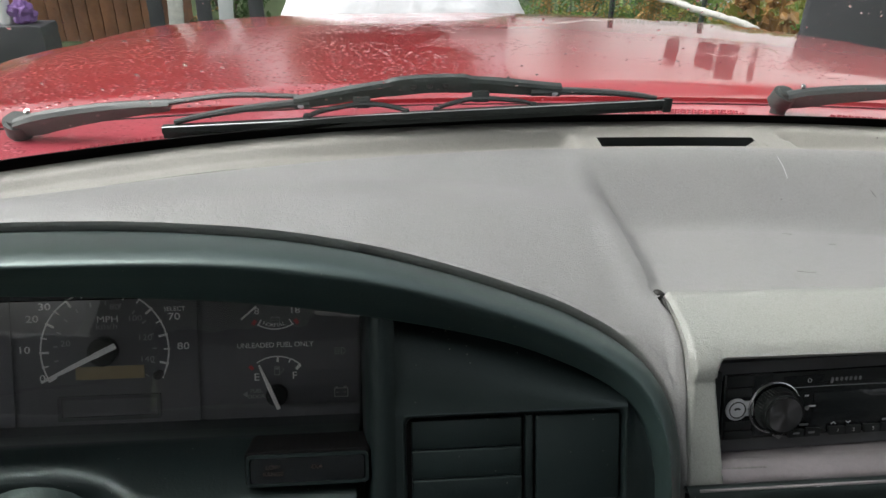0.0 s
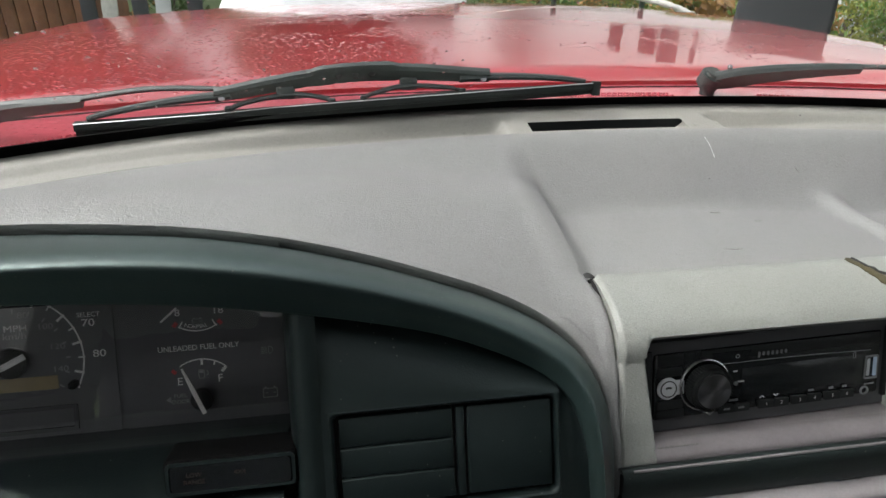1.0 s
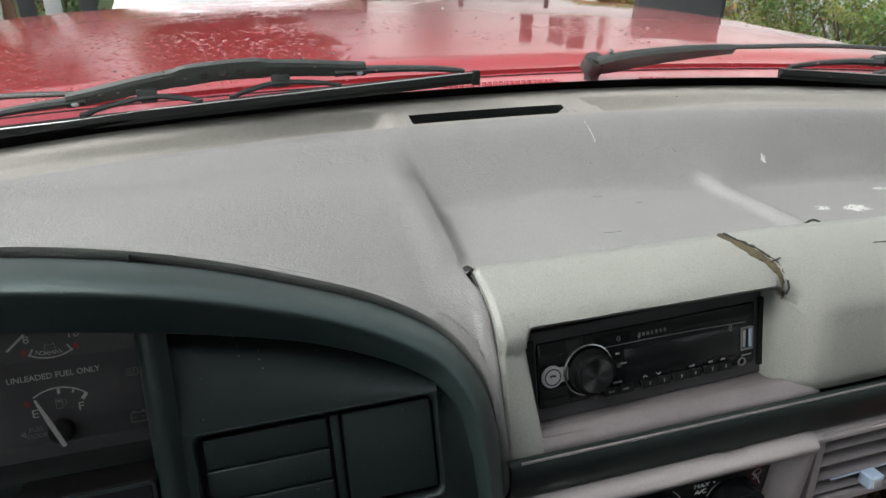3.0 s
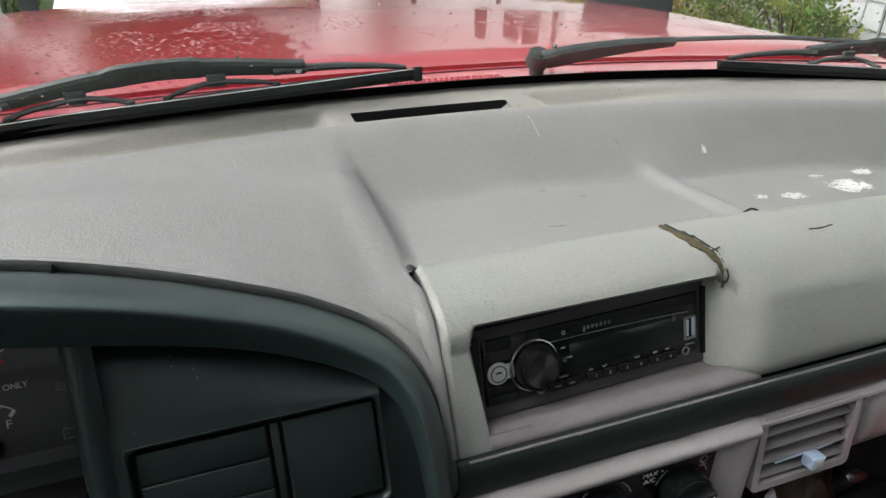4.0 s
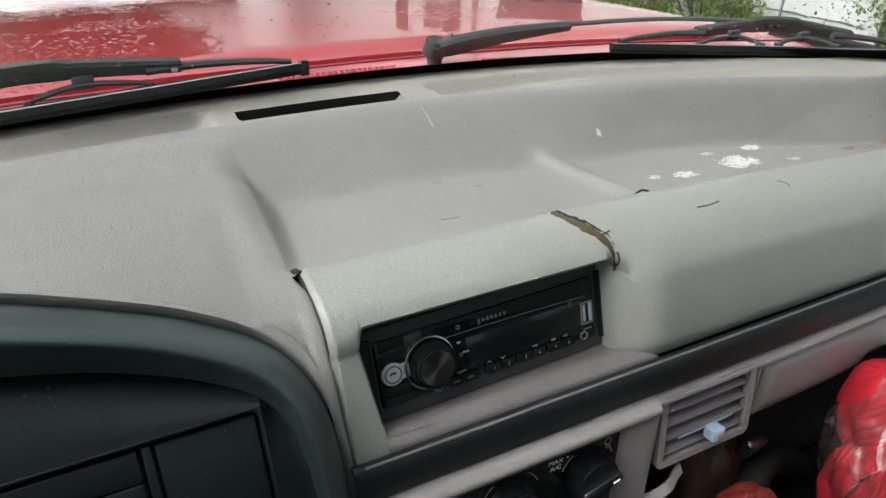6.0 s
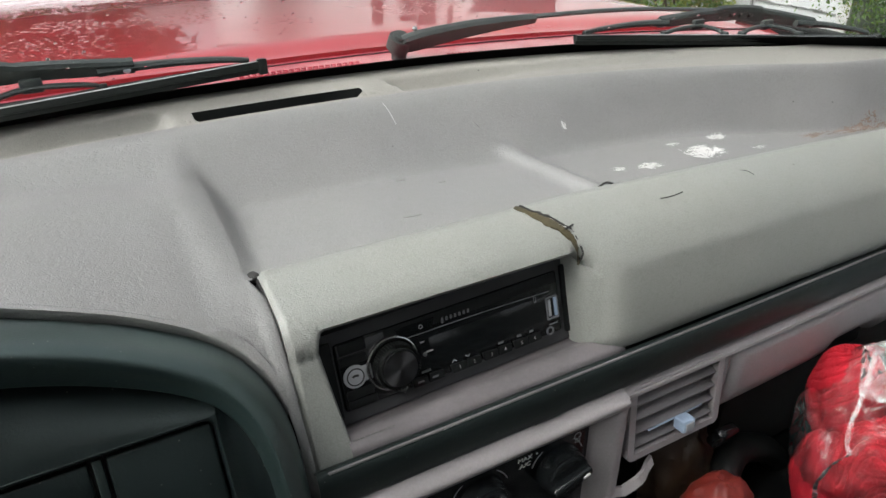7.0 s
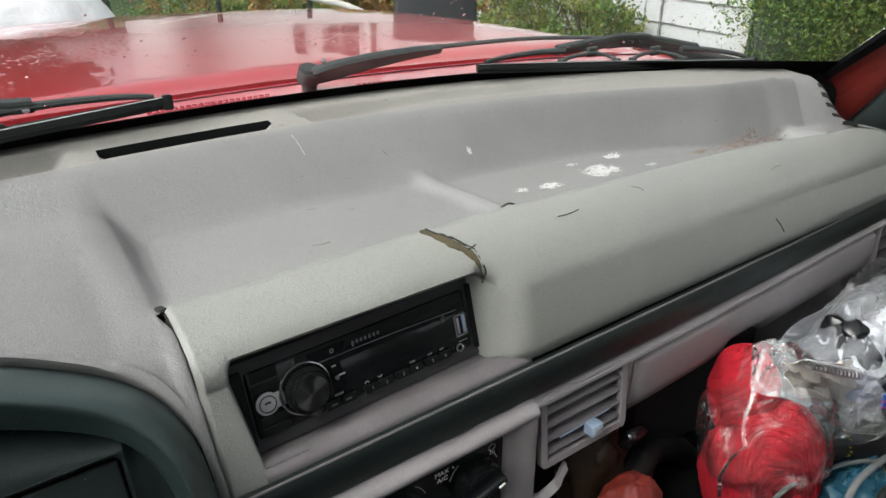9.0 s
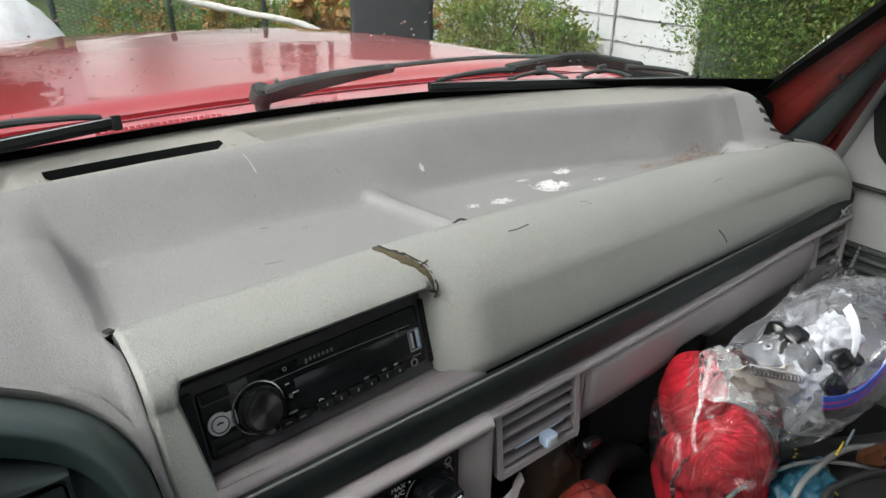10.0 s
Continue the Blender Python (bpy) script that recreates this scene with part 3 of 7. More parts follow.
def end_patch(u, w, lift=0.0):
    x, yb, yc = 0.93, pad_back(0.93) - 0.005, y_crest(0.93)
    a = Vector((x, yb + (yc - yb) * u, top_z(x, yb + (yc - yb) * u)))
    f = u * 60
    i = min(int(f), 59)
    b = CAP[i].lerp(CAP[i + 1], f - i)
    return a.lerp(b, w) + Vector((0, 0, 0.0025 * math.sin(math.pi * w) * sstep(u / 0.2) - 0.003 * sstep((w - 0.85) / 0.15))) + Vector((0.2, -0.45, 0.85)) * lift


rows = []
for i in range(61):
    u = i / 60
    row = [end_patch(u, k / 14) for k in range(15)]
    e = row[-1]
    rows.append(row + [e + Vector((0.002, 0.001, -0.003)), e + Vector((0.003, 0.002, -0.010)), Vector((e.x + 0.008, e.y + 0.004, 1.02))])
part("dash_end_cap", grid(rows), VINYL, dash, "grey vinyl end of the dash beside the door", angle=60)
for u0, u1 in ((0.845, 0.875), (0.775, 0.805), (0.70, 0.725), (0.615, 0.635), (0.51, 0.53)):
    part("vent_slot", sheet([[end_patch(u0 + (u1 - u0) * i / 3, 0.72 + 0.26 * k / 5, 0.0009) for k in range(6)] for i in range(4)], 0.004), CUT, dash, "dark demister slot", smooth=False)


# defroster strip along the glass, with a slot in the middle and shallow dips beside it
def strip_z(x, v):
    z = z_crest(x) + (z_glass(x) - z_crest(x)) * v
    dip = 0.0
    for x0, x1 in ((-0.50, 0.180), (0.386, 0.75)):
        x0 = x0 - 0.018 * v if x0 > 0 else x0
        w = sstep((x - x0) / 0.010) * sstep((x1 - x) / (0.011 if x1 < 0.3 else 0.16))
        dip = max(dip, w * sstep((v - 0.02) / 0.05) * (1 - 0.35 * sstep((v - 0.1) / 0.4)) * (1 - sstep((v - 0.56) / 0.20)))
    return z - (0.019 - 0.010 * sstep((abs(x - XC) - 0.20) / 0.14)) * dip


def vent_hole(x, v):
    return 0.199 < x < 0.350 and 0.07 < v < 0.44


sx = [-0.62 + 0.0055 * k for k in range(287)]
vs = [0, 0.02, 0.045, 0.07, 0.1, 0.16, 0.24, 0.34, 0.44, 0.47, 0.53, 0.57, 0.61, 0.65, 0.69, 0.73, 0.78, 0.9, 1.0, 1.12]
pts = [[Vector((x, y_crest(x) + 0.052 * v, strip_z(x, v))) for v in vs] for x in sx]
verts, faces = grid(pts)
w = len(vs)
keep = []
for f in faces:
    i, j = divmod(f[0], w)
    if not vent_hole((sx[i] + sx[min(i + 1, len(sx) - 1)]) / 2, (vs[j] + vs[min(j + 1, w - 1)]) / 2):
        keep.append(f)
part("defroster_strip", (verts, keep), STRIPVINYL, dash, "grey strip along the windshield with demister dips", angle=60)
slot = []
for x in [0.1965 + 0.0055 * k for k in range(29)]:
    x = min(max(x, 0.1965), 0.3505)
    yf, yr = y_crest(x) + 0.052 * 0.066, y_crest(x) + 0.052 * 0.446
    slot.append([(x, yf, strip_z(x, 0.066)), (x, yf + 0.0015, 1.2545), (x, yf + 0.0025, 1.225), (x, yr + 0.001, 1.225), (x, yr - 0.0005, 1.2450), (x, yr - 0.0003, 1.2585), (x, yr + 0.0006, strip_z(x, 0.446))])
# walls and floor are coloured black for the shade inside the slot
part("defroster_vent", grid(slot), MATT, dash, "open defroster slot, its inner shade put in as black")
part("vent_floor", box((0.160, 0.017, 0.004), pose(0.2735, y_crest(0.27) + 0.0135, 1.2300), 0.001), CUT, dash, "near-black plate for the shade inside the slot")
for xx, lean in ((0.2010, 38), (0.3480, -38)):
    part("vent_end", box((0.026, 0.0215, 0.010), pose(xx, y_crest(xx) + 0.0135, 1.2490, 0, lean, 0), 0.004, 3), STRIPVINYL, dash, "sloping end of the slot")
for xx in (0.131, 0.424):
    part("screw", disc(0.0040, 0.003, pose(xx, y_crest(xx) + 0.0115, strip_z(xx, 0.22) + 0.0012, 10), 14, 0.0006), CUT, dash, "dark screw in the dip")
for xa, xb in ((-0.24, 0.10), (0.442, 0.572)):
    part("seam", tube([(xa + (xb - xa) * k / 6, y_crest(xa + (xb - xa) * k / 6) + 0.052 * 0.30, strip_z(xa + (xb - xa) * k / 6, 0.30) + 0.0003) for k in range(7)], 0.0008, 6, 30), SCUFF, dash, "thin dark seam")

# padded roll: top, front face, recessed behind the radio
PAD_X0 = 0.1942


def pad_face(x, z):
    """How far the padded face reaches towards the seat at (x, z)."""
    v = (z - 1.122) / (pad_top(x) - 0.0345 - 1.122)
    proud = 0.2875 + 0.003 * sstep((0.17 - v) / 0.23) + 0.0135 * max(0.0, (v - 0.18) / 0.82) ** 1.3
    column = 0.3135 - 0.32 * (1.19 - z) + 0.0024 * sstep((z - 1.110) / 0.073)
    hollow = 0.345
    k = min(1.0, max(0.0, (x - 0.405) / 0.040))
    nose = proud + 0.030 * (1 - math.sqrt(1 - (1 - k) ** 2))
    y = hollow + (nose - hollow) * sstep((x - 0.399) / 0.006)
    return min(y, hollow + (column - hollow) * sstep((0.2165 + 0.14 * (1.19 - z) - x) / 0.006))


PAD_END = 0.930                              # from here on the roll rounds off


def pad_row(x):
    right = sstep((x - 0.398) / 0.028)
    col = sstep((0.2175 - x) / 0.006)
    left = sstep((x - PAD_X0) / 0.004)
    kn = min(1.0, max(0.0, (x - 0.405) / 0.040))
    turn = 0.030 * (1 - math.sqrt(1 - (1 - kn) ** 2))
    zt, yb, yb_true = pad_top(x), max(pad_back(x), 0.3435), pad_back(x)
    k = max(0.15, (yb - 0.30) / 0.0745)

    fit_in = min(1.0, (yb - 0.036 * k - 0.2985) / 0.0375)

    def blend(a, b, c):
        b = (0.2985 + (b[0] - 0.2985) * fit_in, b[1])
        return a[0] + (b[0] - a[0]) * right + (c[0] - a[0]) * col, zt + a[1] + (b[1] - a[1]) * right + (c[1] - a[1]) * col

    top = [(yb + 0.0015, zt - 0.016), (yb, zt - 0.006), (yb - 0.0035, zt - 0.0006), (yb - 0.0125 * k, zt), (yb - 0.024 * k, zt - 0.0015), (yb - 0.036 * k, zt - 0.004),
           blend((0.3290, -0.0085), (0.3290 + 0.1 * turn, -0.0072), (0.3290, -0.0080)), blend((0.3222, -0.0125), (0.3190 + 0.45 * turn, -0.0126), (0.3220, -0.0128)),
           blend((0.3190, -0.0165), (0.3112 + 0.75 * turn, -0.0190), (0.3170, -0.0180)), blend((0.3205, -0.0195), (0.3052 + 0.9 * turn, -0.0262), (0.3150, -0.0235)), blend((0.3290, -0.0215), (0.3008 + 1 * turn, -0.0345), (0.3140, -0.0290))]
    squeeze = (yb_true - 0.2900) / (yb - 0.2900)
    top = [(0.2900 + (y - 0.2900) * squeeze, z) for y, z in top]
    out = [Vector((x, y + (0.345 - y) * (1 - left) * 0.10, z - 0.0016 * (1 - left))) for y, z in top]
    zs = out[-1].z - 0.002
    zb = 1.1130 + 0.0095 * sstep((x - 0.214) / 0.012)
    zb -= 0.0050 * sstep((x - 0.5) / 0.6)
    if 0.39 < x < 0.450:                     # rounded lower corner of the nose
        zb += 0.006 * (1 - math.sqrt(max(0.0, 1 - ((0.450 - x) / 0.0601) ** 2)))
    for q in range(22):
        z = zs + (zb - zs) * q / 21
        out.append(Vector((x, pad_face(x, z) + 0.004 * (1 - left), z)))
    bottom = out[-1].copy()
    out += [bottom + Vector((0, 0.003, -0.003)), bottom + Vector((0, 0.010, -0.0045)), bottom + Vector((0, 0.03, -0.0045))]
    if x > PAD_END:                          # rounded end
        e = max(0.10, max(0.0, 1 - min(1.0, (x - PAD_END) / 0.1325) ** 2.6) ** 0.385)
        out = [Vector((x, 0.2875 + (v.y - 0.2875) * e ** 1.9, 1.113 + (v.z - 1.113) * e)) for v in pad_row(PAD_END)]
    return out


px = [PAD_X0 + 0.0012 * k for k in range(29)] + [0.230 + 0.008 * k for k in range(22)] + [0.399 + 0.0014 * k for k in range(42)] + [0.458 + 0.011 * k for k in range(43)] + [0.9305 + 0.132 * math.sin(math.pi / 2 * k / 36) for k in range(37)]
pad_rows = [pad_row(x) for x in px]
pad_rows = [[v + Vector((0.0016, 0.030, -0.030)) for v in pad_rows[0]], [v + Vector((0.0008, 0.004, -0.004)) for v in pad_rows[0]]] + pad_rows
part("padded_roll", grid(pad_rows), PAD, dash, "faded greenish-grey padded roll, split near the radio", angle=55)
part("pad_notch", box((0.0072, 0.0090, 0.006), pose(0.1928, 0.3775, 1.2118, 0, 0, 20), 0.0028, 3), CUT, dash, "dark gap at the pad's corner")
# near-black tube over the pad's edge, put in for the gap's shade
part("gap_shadow", tube([(0.1948, 0.374, 1.2108), (0.1955, 0.3495, 1.2035), (0.1963, 0.3292, 1.1885), (0.1966, 0.3160, 1.1655), (0.1963, 0.3070, 1.1355), (0.1958, 0.3030, 1.112)], 0.0019, 8, 30), CUT, dash, "dark tube for the shade in the gap beside the pad")

# split in the pad with foam showing
crack = spline([(0.3870, 0.3715, 0), (0.3920, 0.3570, 0), (0.3990, 0.3430, 0), (0.4060, 0.3310, 0), (0.4085, 0.3230, 0), (0.4085, 0.3180, 0)], 40)


def pad_top_z(x, y):
    r = pad_row(x)[:11]
    best = 1.0
    for a, b in zip(r, r[1:]):
        if min(a.y, b.y) <= y <= max(a.y, b.y) and abs(a.y - b.y) > 1e-6:
            best = max(best, a.z + (b.z - a.z) * (y - a.y) / (b.y - a.y)) if best > 1.01 else a.z + (b.z - a.z) * (y - a.y) / (b.y - a.y)
    return best


foam, cuts = [], []
for i, p in enumerate(crack):
    k = i / 39
    wide = 0.0044 * math.sin(math.pi * min(1, k * 0.85 + 0.12)) * (0.75 + 0.5 * noise.noise(Vector((k * 9, 0, 0)))) + 0.0006
    q = p + Vector((0.0012 * noise.noise(Vector((k * 14, 3, 0))), 0.001 * noise.noise(Vector((k * 12, 7, 0))), 0))
    z = max(pad_top_z(q.x, max(q.y, 0.3195)), 1.19)
    foam.append([(q.x - wide, q.y - wide * 0.6, z + 0.0004), (q.x, q.y, z + 0.0009), (q.x + wide, q.y + wide * 0.6, z + 0.0004)])
    cuts.append((q.x + wide * 1.05, q.y + wide * 0.7, z + 0.0006))
part("torn_foam", sheet(foam, 0.002), FOAM, dash, "brown foam in the split")
part("split_edge", tube(cuts[2:-2], lambda t: 0.0016 * (0.5 + abs(noise.noise(Vector((t * 11, 1, 1))))), 6, 60), CUT, dash, "dark torn edge")
part("split_spur", tube([(0.4050, 0.3330, 1.2115), (0.4090, 0.3335, 1.2118), (0.4130, 0.3345, 1.2122)], 0.0007, 5, 10), CUT, dash, "small tear")
part("split_spur", tube([(0.4085, 0.3185, 1.2035), (0.4090, 0.3160, 1.1985), (0.4083, 0.3165, 1.1935)], 0.0008, 5, 10), CUT, dash, "small tear")

# nicks and marks on the pad and the tray
for pts, r in ((((0.500, 0.3375), (0.511, 0.3370), (0.524, 0.3385)), 0.0005), (((0.598, 0.3470), (0.604, 0.3440), (0.605, 0.3380)), 0.00025),
               (((0.777, 0.3200), (0.790, 0.3215), (0.796, 0.3212)), 0.00022)):
    part("nick", tube([(x, y, pad_top_z(x, y) + 0.0002) for x, y in pts], r, 5, 12), CUT, dash, "dark nick in the vinyl")
part("nick", tube([(x, pad_face(x, z) - 0.0001, z) for x, z in ((0.760, 1.154), (0.767, 1.146), (0.772, 1.138))], 0.0006, 5, 12), CUT, dash, "dark cut in the pad's face")
for pts in (((0.312, 0.407), (0.320, 0.405), (0.3265, 0.405)), ((0.335, 0.470), (0.343, 0.469)), ((0.430, 0.505), (0.433, 0.500)), ((0.366, 0.452), (0.372, 0.452))):
    part("scuff", tube([(x, y, tray_z(x, y) + 0.0001) for x, y in pts], 0.0003, 5, 8), SCUFF, dash, "thin grey scuff")
part("scuff", tube([(0.355, 0.536, tray_z(0.355, 0.536)), (0.357, 0.528, tray_z(0.357, 0.528)), (0.3585, 0.518, tray_z(0.3585, 0.518))], 0.00022, 5, 10), CHALK, dash, "pale scratch")


def flake(cx, cy, w, h, seed, material, name, label, holes=0.18):
    """A ragged thin patch that follows the tray's floor."""
    random.seed(seed)
    verts, faces = [], []
    n = 46
    for i in range(n + 1):
        for j in range(n + 1):
            x, y = cx + w * (i / n - 0.5), cy + h * (j / n - 0.5)
            verts.append((x, y, tray_z(x, y) + 0.0006))
    for i in range(n):
        for j in range(n):
            u, v = (i + 0.5) / n * 2 - 1, (j + 0.5) / n * 2 - 1
            ragged = noise.noise(Vector((u * 2.6 + seed, v * 2.6, seed))) * 0.60 + noise.noise(Vector((u * 7 + seed, v * 7, 2))) * 0.45 + noise.noise(Vector((u * 17 + seed, v * 17, 4))) * 0.55
            if u * u + v * v + ragged < 0.55 - holes:
                k = i * (n + 1) + j
                faces.append((k, k + 1, k + n + 2, k + n + 1))
    part(name, (verts, faces), material, dash, label)


flake(0.629, 0.4130, 0.058, 0.040, 3, CHALK, "residue", "white flaked residue patch")
flake(0.556, 0.4075, 0.036, 0.018, 8, CHALK, "residue", "white flaked residue patch")
flake(0.673, 0.4380, 0.032, 0.018, 12, CHALK, "residue", "white flaked residue patch")
flake(0.524, 0.4120, 0.020, 0.014, 15, CHALK, "residue", "white flaked residue patch", 0.3)
flake(0.517, 0.4850, 0.009, 0.011, 18, CHALK, "residue", "white flaked residue patch", 0.4)
flake(0.615, 0.4400, 0.030, 0.014, 21, CHALK, "residue", "white flaked residue patch", 0.45)
flake(0.690, 0.4000, 0.026, 0.012, 25, CHALK, "residue", "white flaked residue patch", 0.45)
for cx, cy, w_, h_, seed, holes in ((0.775, 0.4000, 0.080, 0.016, 31, 0.42), (0.815, 0.3960, 0.070, 0.018, 35, 0.38), (0.850, 0.3925, 0.075, 0.020, 36, 0.40), (0.880, 0.3850, 0.055, 0.020, 38, 0.42)):
    flake(cx, cy, w_, h_, seed, DIRT, "dirt", "brown dirt in the tray", holes)
flake(0.893, 0.3800, 0.026, 0.010, 39, CUT, "dirt", "dark crumbs in the tray", 0.52)
part("rib_gap", tube([(0.471, 0.3765, 1.2115), (0.478, 0.3762, 1.2140), (0.485, 0.3757, 1.2115)], 0.0009, 6, 12), CUT, dash, "dark gap at the rib's foot")
# shelf under the radio, dark trim strip
rows = []
for k in range(53):
    x = 0.2180 + 0.0051 * k
    tuck = 0.020 * sstep((x - 0.436) / 0.015)
    rows.append([(x, max(y, 0.2880 + tuck) if y < 0.32 else y, z - 0.008 * sstep((x - 0.425) / 0.02)) for y, z in ((0.3450, 1.1300), (0.3300, 1.1262), (0.3200, 1.1240), (0.3120, 1.1238), (0.3060, 1.1262), (0.3020, 1.1288), (0.2985, 1.1290), (0.2900, 1.1262), (0.2882, 1.1235), (0.2880, 1.1120))])
part("radio_shelf", grid(rows), LEDGE, dash, "mauve-grey plastic ledge under the radio", angle=50)
for k in range(26):
    x = 0.222 + 0.0011 * k + random.uniform(-0.001, 0.001)
    part("scrape", box((random.uniform(0.0008, 0.002), random.uniform(0.0005, 0.0012), 0.0005), pose(x, 0.2945 + 0.0016 * noise.noise(Vector((k, 0, 0))), 1.1281, 18, 0, random.uniform(-30, 30))), SCUFF, dash)


def strip_row(x):
    e = sstep((1.094 - x) / 0.010)
    pts = [(0.2950, 1.1080), (0.2900, 1.1150), (0.2880, 1.1214), (0.2855, 1.1227), (0.2822, 1.1225), (0.2800, 1.1203), (0.2786, 1.1120), (0.2790, 1.1030), (0.2800, 1.0950), (0.2825, 1.0895), (0.2870, 1.0870), (0.2960, 1.0860)]
    return [(x, 0.30 + (y - 0.30) * (0.6 + 0.4 * e) + 0.010 * sstep((x - 0.5) / 0.6), 1.107 + (z - 1.107) * (0.9 + 0.1 * e) - 0.006 * sstep((x - 0.5) / 0.6)) for y, z in pts]


part("trim_strip", grid([strip_row(0.1925 + 0.01378 * k) for k in range(66)]), STRIPBLACK, dash, "dark green-black plastic trim strip, scuffed", angle=50)
# paler tube put in for the sky's highlight on the strip's upper edge
part("strip_highlight", tube([(x, strip_row(x)[4][1], strip_row(x)[4][2] - 0.0002) for x in [0.20 + 0.0888 * k for k in range(11)]], 0.0010, 8, 90), LEDGE, dash, "pale tube for the highlight along the strip's upper edge")
for k in range(9):
    x = 0.279 + 0.0012 * k + random.uniform(-0.0005, 0.0005)
    part("scuff", box((random.uniform(0.0006, 0.0016), random.uniform(0.0005, 0.0010), 0.0003), pose(x, 0.2815, 1.1222 + random.uniform(-0.0005, 0.0005), 45)), GREYBTN, dash)
for k, (dx, sl) in enumerate(((0.0, 32), (0.0, -32))):
    part("badge", box((0.020, 0.0012, 0.0035), pose(1.052, 0.2868, 1.0985, 0, sl, 3)), GREYBTN, dash, "grey badge stroke")
for k in (-1, 0, 1):
    part("badge", box((0.011, 0.0012, 0.0028), pose(1.069, 0.2872, 1.0985 + 0.0055 * k, 0, 0, 3)), GREYBTN, dash, "grey badge stroke")

# carrier behind everything
part("dash_carrier", box((1.62, 0.08, 0.16), pose(0.235, 0.40, 1.03), 0.01), MATT, dash, "black structure behind the dash")


# ------------------------------------------------------------------ dark gauge bezel
bezel = thing("gauge_bezel", (-0.05, 0.33, 1.05), "dark green-black plastic gauge surround with closed louvres", "bezel")
RIDGE = [(-0.62, 0.308, 1.2315), (-0.45, 0.316, 1.2635), (-0.3, 0.32, 1.2785), (-0.2, 0.32, 1.2813), (-0.1, 0.32, 1.28), (-0.034, 0.32, 1.2717), (0.025, 0.32, 1.257),
         (0.075, 0.32, 1.239), (0.11, 0.32, 1.223), (0.14, 0.31, 1.2095), (0.16, 0.305, 1.193), (0.1745, 0.294, 1.168), (0.18, 0.282, 1.135), (0.1825, 0.27, 1.085)]
LIP = [(-0.62, 0.298, 1.215), (-0.45, 0.306, 1.247), (-0.30, 0.311, 1.2635), (-0.20, 0.311, 1.2647), (-0.10, 0.311, 1.259), (-0.037, 0.311, 1.2505), (0.020, 0.311, 1.2385),
       (0.070, 0.311, 1.2245), (0.105, 0.309, 1.2105), (0.132, 0.304, 1.1975), (0.150, 0.297, 1.1850), (0.163, 0.287, 1.166), (0.169, 0.275, 1.138), (0.171, 0.262, 1.085)]
SEAT_EYE = Vector((0.02, -0.01, 1.455))      # the ridge stands a little proud of the lip
FORE = [0.305 if x < 0.12 else y - 0.008 for x, y, z in RIDGE]
RIDGE = [SEAT_EYE.lerp(Vector(p), (min(f, p[1]) - SEAT_EYE.y) / (p[1] - SEAT_EYE.y)) for p, f in zip(RIDGE, FORE)]
ridge, lip = spline(RIDGE, N), spline(LIP, N)
rows = []
for i in range(N):
    e, r, q = front[i] + Vector((0, 0.002, -0.0085)), ridge[i], lip[i]
    s = i / (N - 1)
    side = sstep((s - 0.62) / 0.25)                     # 0 over the top, 1 down the side
    out = Vector((side, 0, 1 - side)).normalized()
    fore = Vector((-0.35 * side, -1, 0)).normalized()
    shape = spline([e, e.lerp(r, 0.30) + out * 0.0030, e.lerp(r, 0.62) + out * 0.0042, e.lerp(r, 0.88) + out * 0.0030, r + fore * 0.0022 - out * 0.0010, r.lerp(q, 0.28) + fore * 0.0034, r.lerp(q, 0.65) + fore * 0.0016, q + fore * 0.0002], 36)
    back = q + Vector((-0.003 * side, 0.004, -0.002 * (1 - side)))
    deep = q + Vector((-0.010 * side, 0.026, -0.005 * (1 - side)))
    rows.append([e + Vector((0, 0.006, -0.002))] + shape + [back, deep, deep + Vector((0, 0.06, -0.010 * (1 - side)))])
part("visor", grid(rows), BLACK, bezel, "rounded dark visor over the gauges", angle=60)


def panel_y(z):
    return 0.291 + 0.4 * (z - 1.181)


# louvre panel right of the gauges with a cut-out for the louvres
def on_panel(x, z, out=0.0):
    return Vector((x, panel_y(z), z)) + Vector((0, -0.9285, 0.3714)) * out


TP = 21.8


PANEL_X = [0.002, 0.006, 0.0098] + [0.0098 + 0.137 * k / 22 for k in range(1, 23)]
PANEL_Z = [1.075 + 0.0085 * k for k in range(6)] + [1.126 + 0.0605 * k / 12 for k in range(13)]
verts, faces = grid([[on_panel(x, z) for z in PANEL_Z] for x in PANEL_X])
w = len(PANEL_Z)
keep = []
for f in faces:
    c = sum((Vector(verts[i]) for i in f), Vector()) / 4
    if not (0.0098 < c.x < 0.1468 and 1.126 < c.z < 1.1865):
        keep.append(f)
part("louvre_panel", (verts, keep), PANEL, bezel, "smooth dark panel around the louvres")
rows = []
for x in PANEL_X:                            # rolls back under the visor
    q = min(lip, key=lambda p: abs(p.x - x) if p.z > 1.12 else 9)
    top = max(q.z + 0.004, 1.1885)
    rows.append([Vector((x, panel_y(1.1865 + (top - 1.1865) * k / 14) + (q.y + 0.040 - panel_y(top)) * (k / 14) ** 1.7, 1.1865 + (top - 1.1865) * k / 14)) for k in range(15)])
part("panel_brow", grid(rows), PANEL, bezel, "dark panel running back under the visor")
rows = []
for z in PANEL_Z:                            # joins the visor's side
    q = min(lip, key=lambda p: abs(p.z - z) if p.x > 0.13 else 9)
    a, b = on_panel(0.1468, z), Vector((max(q.x, 0.1475) + 0.002, q.y + 0.003, z))
    rows.append([a.lerp(b, k / 8) + Vector((0, 0.0030 * math.sin(math.pi * k / 8), 0)) for k in range(9)])
part("panel_side", grid(rows), PANEL, bezel, "dark panel beside the visor's leg")
mid = on_panel(0.0788, 1.1585)
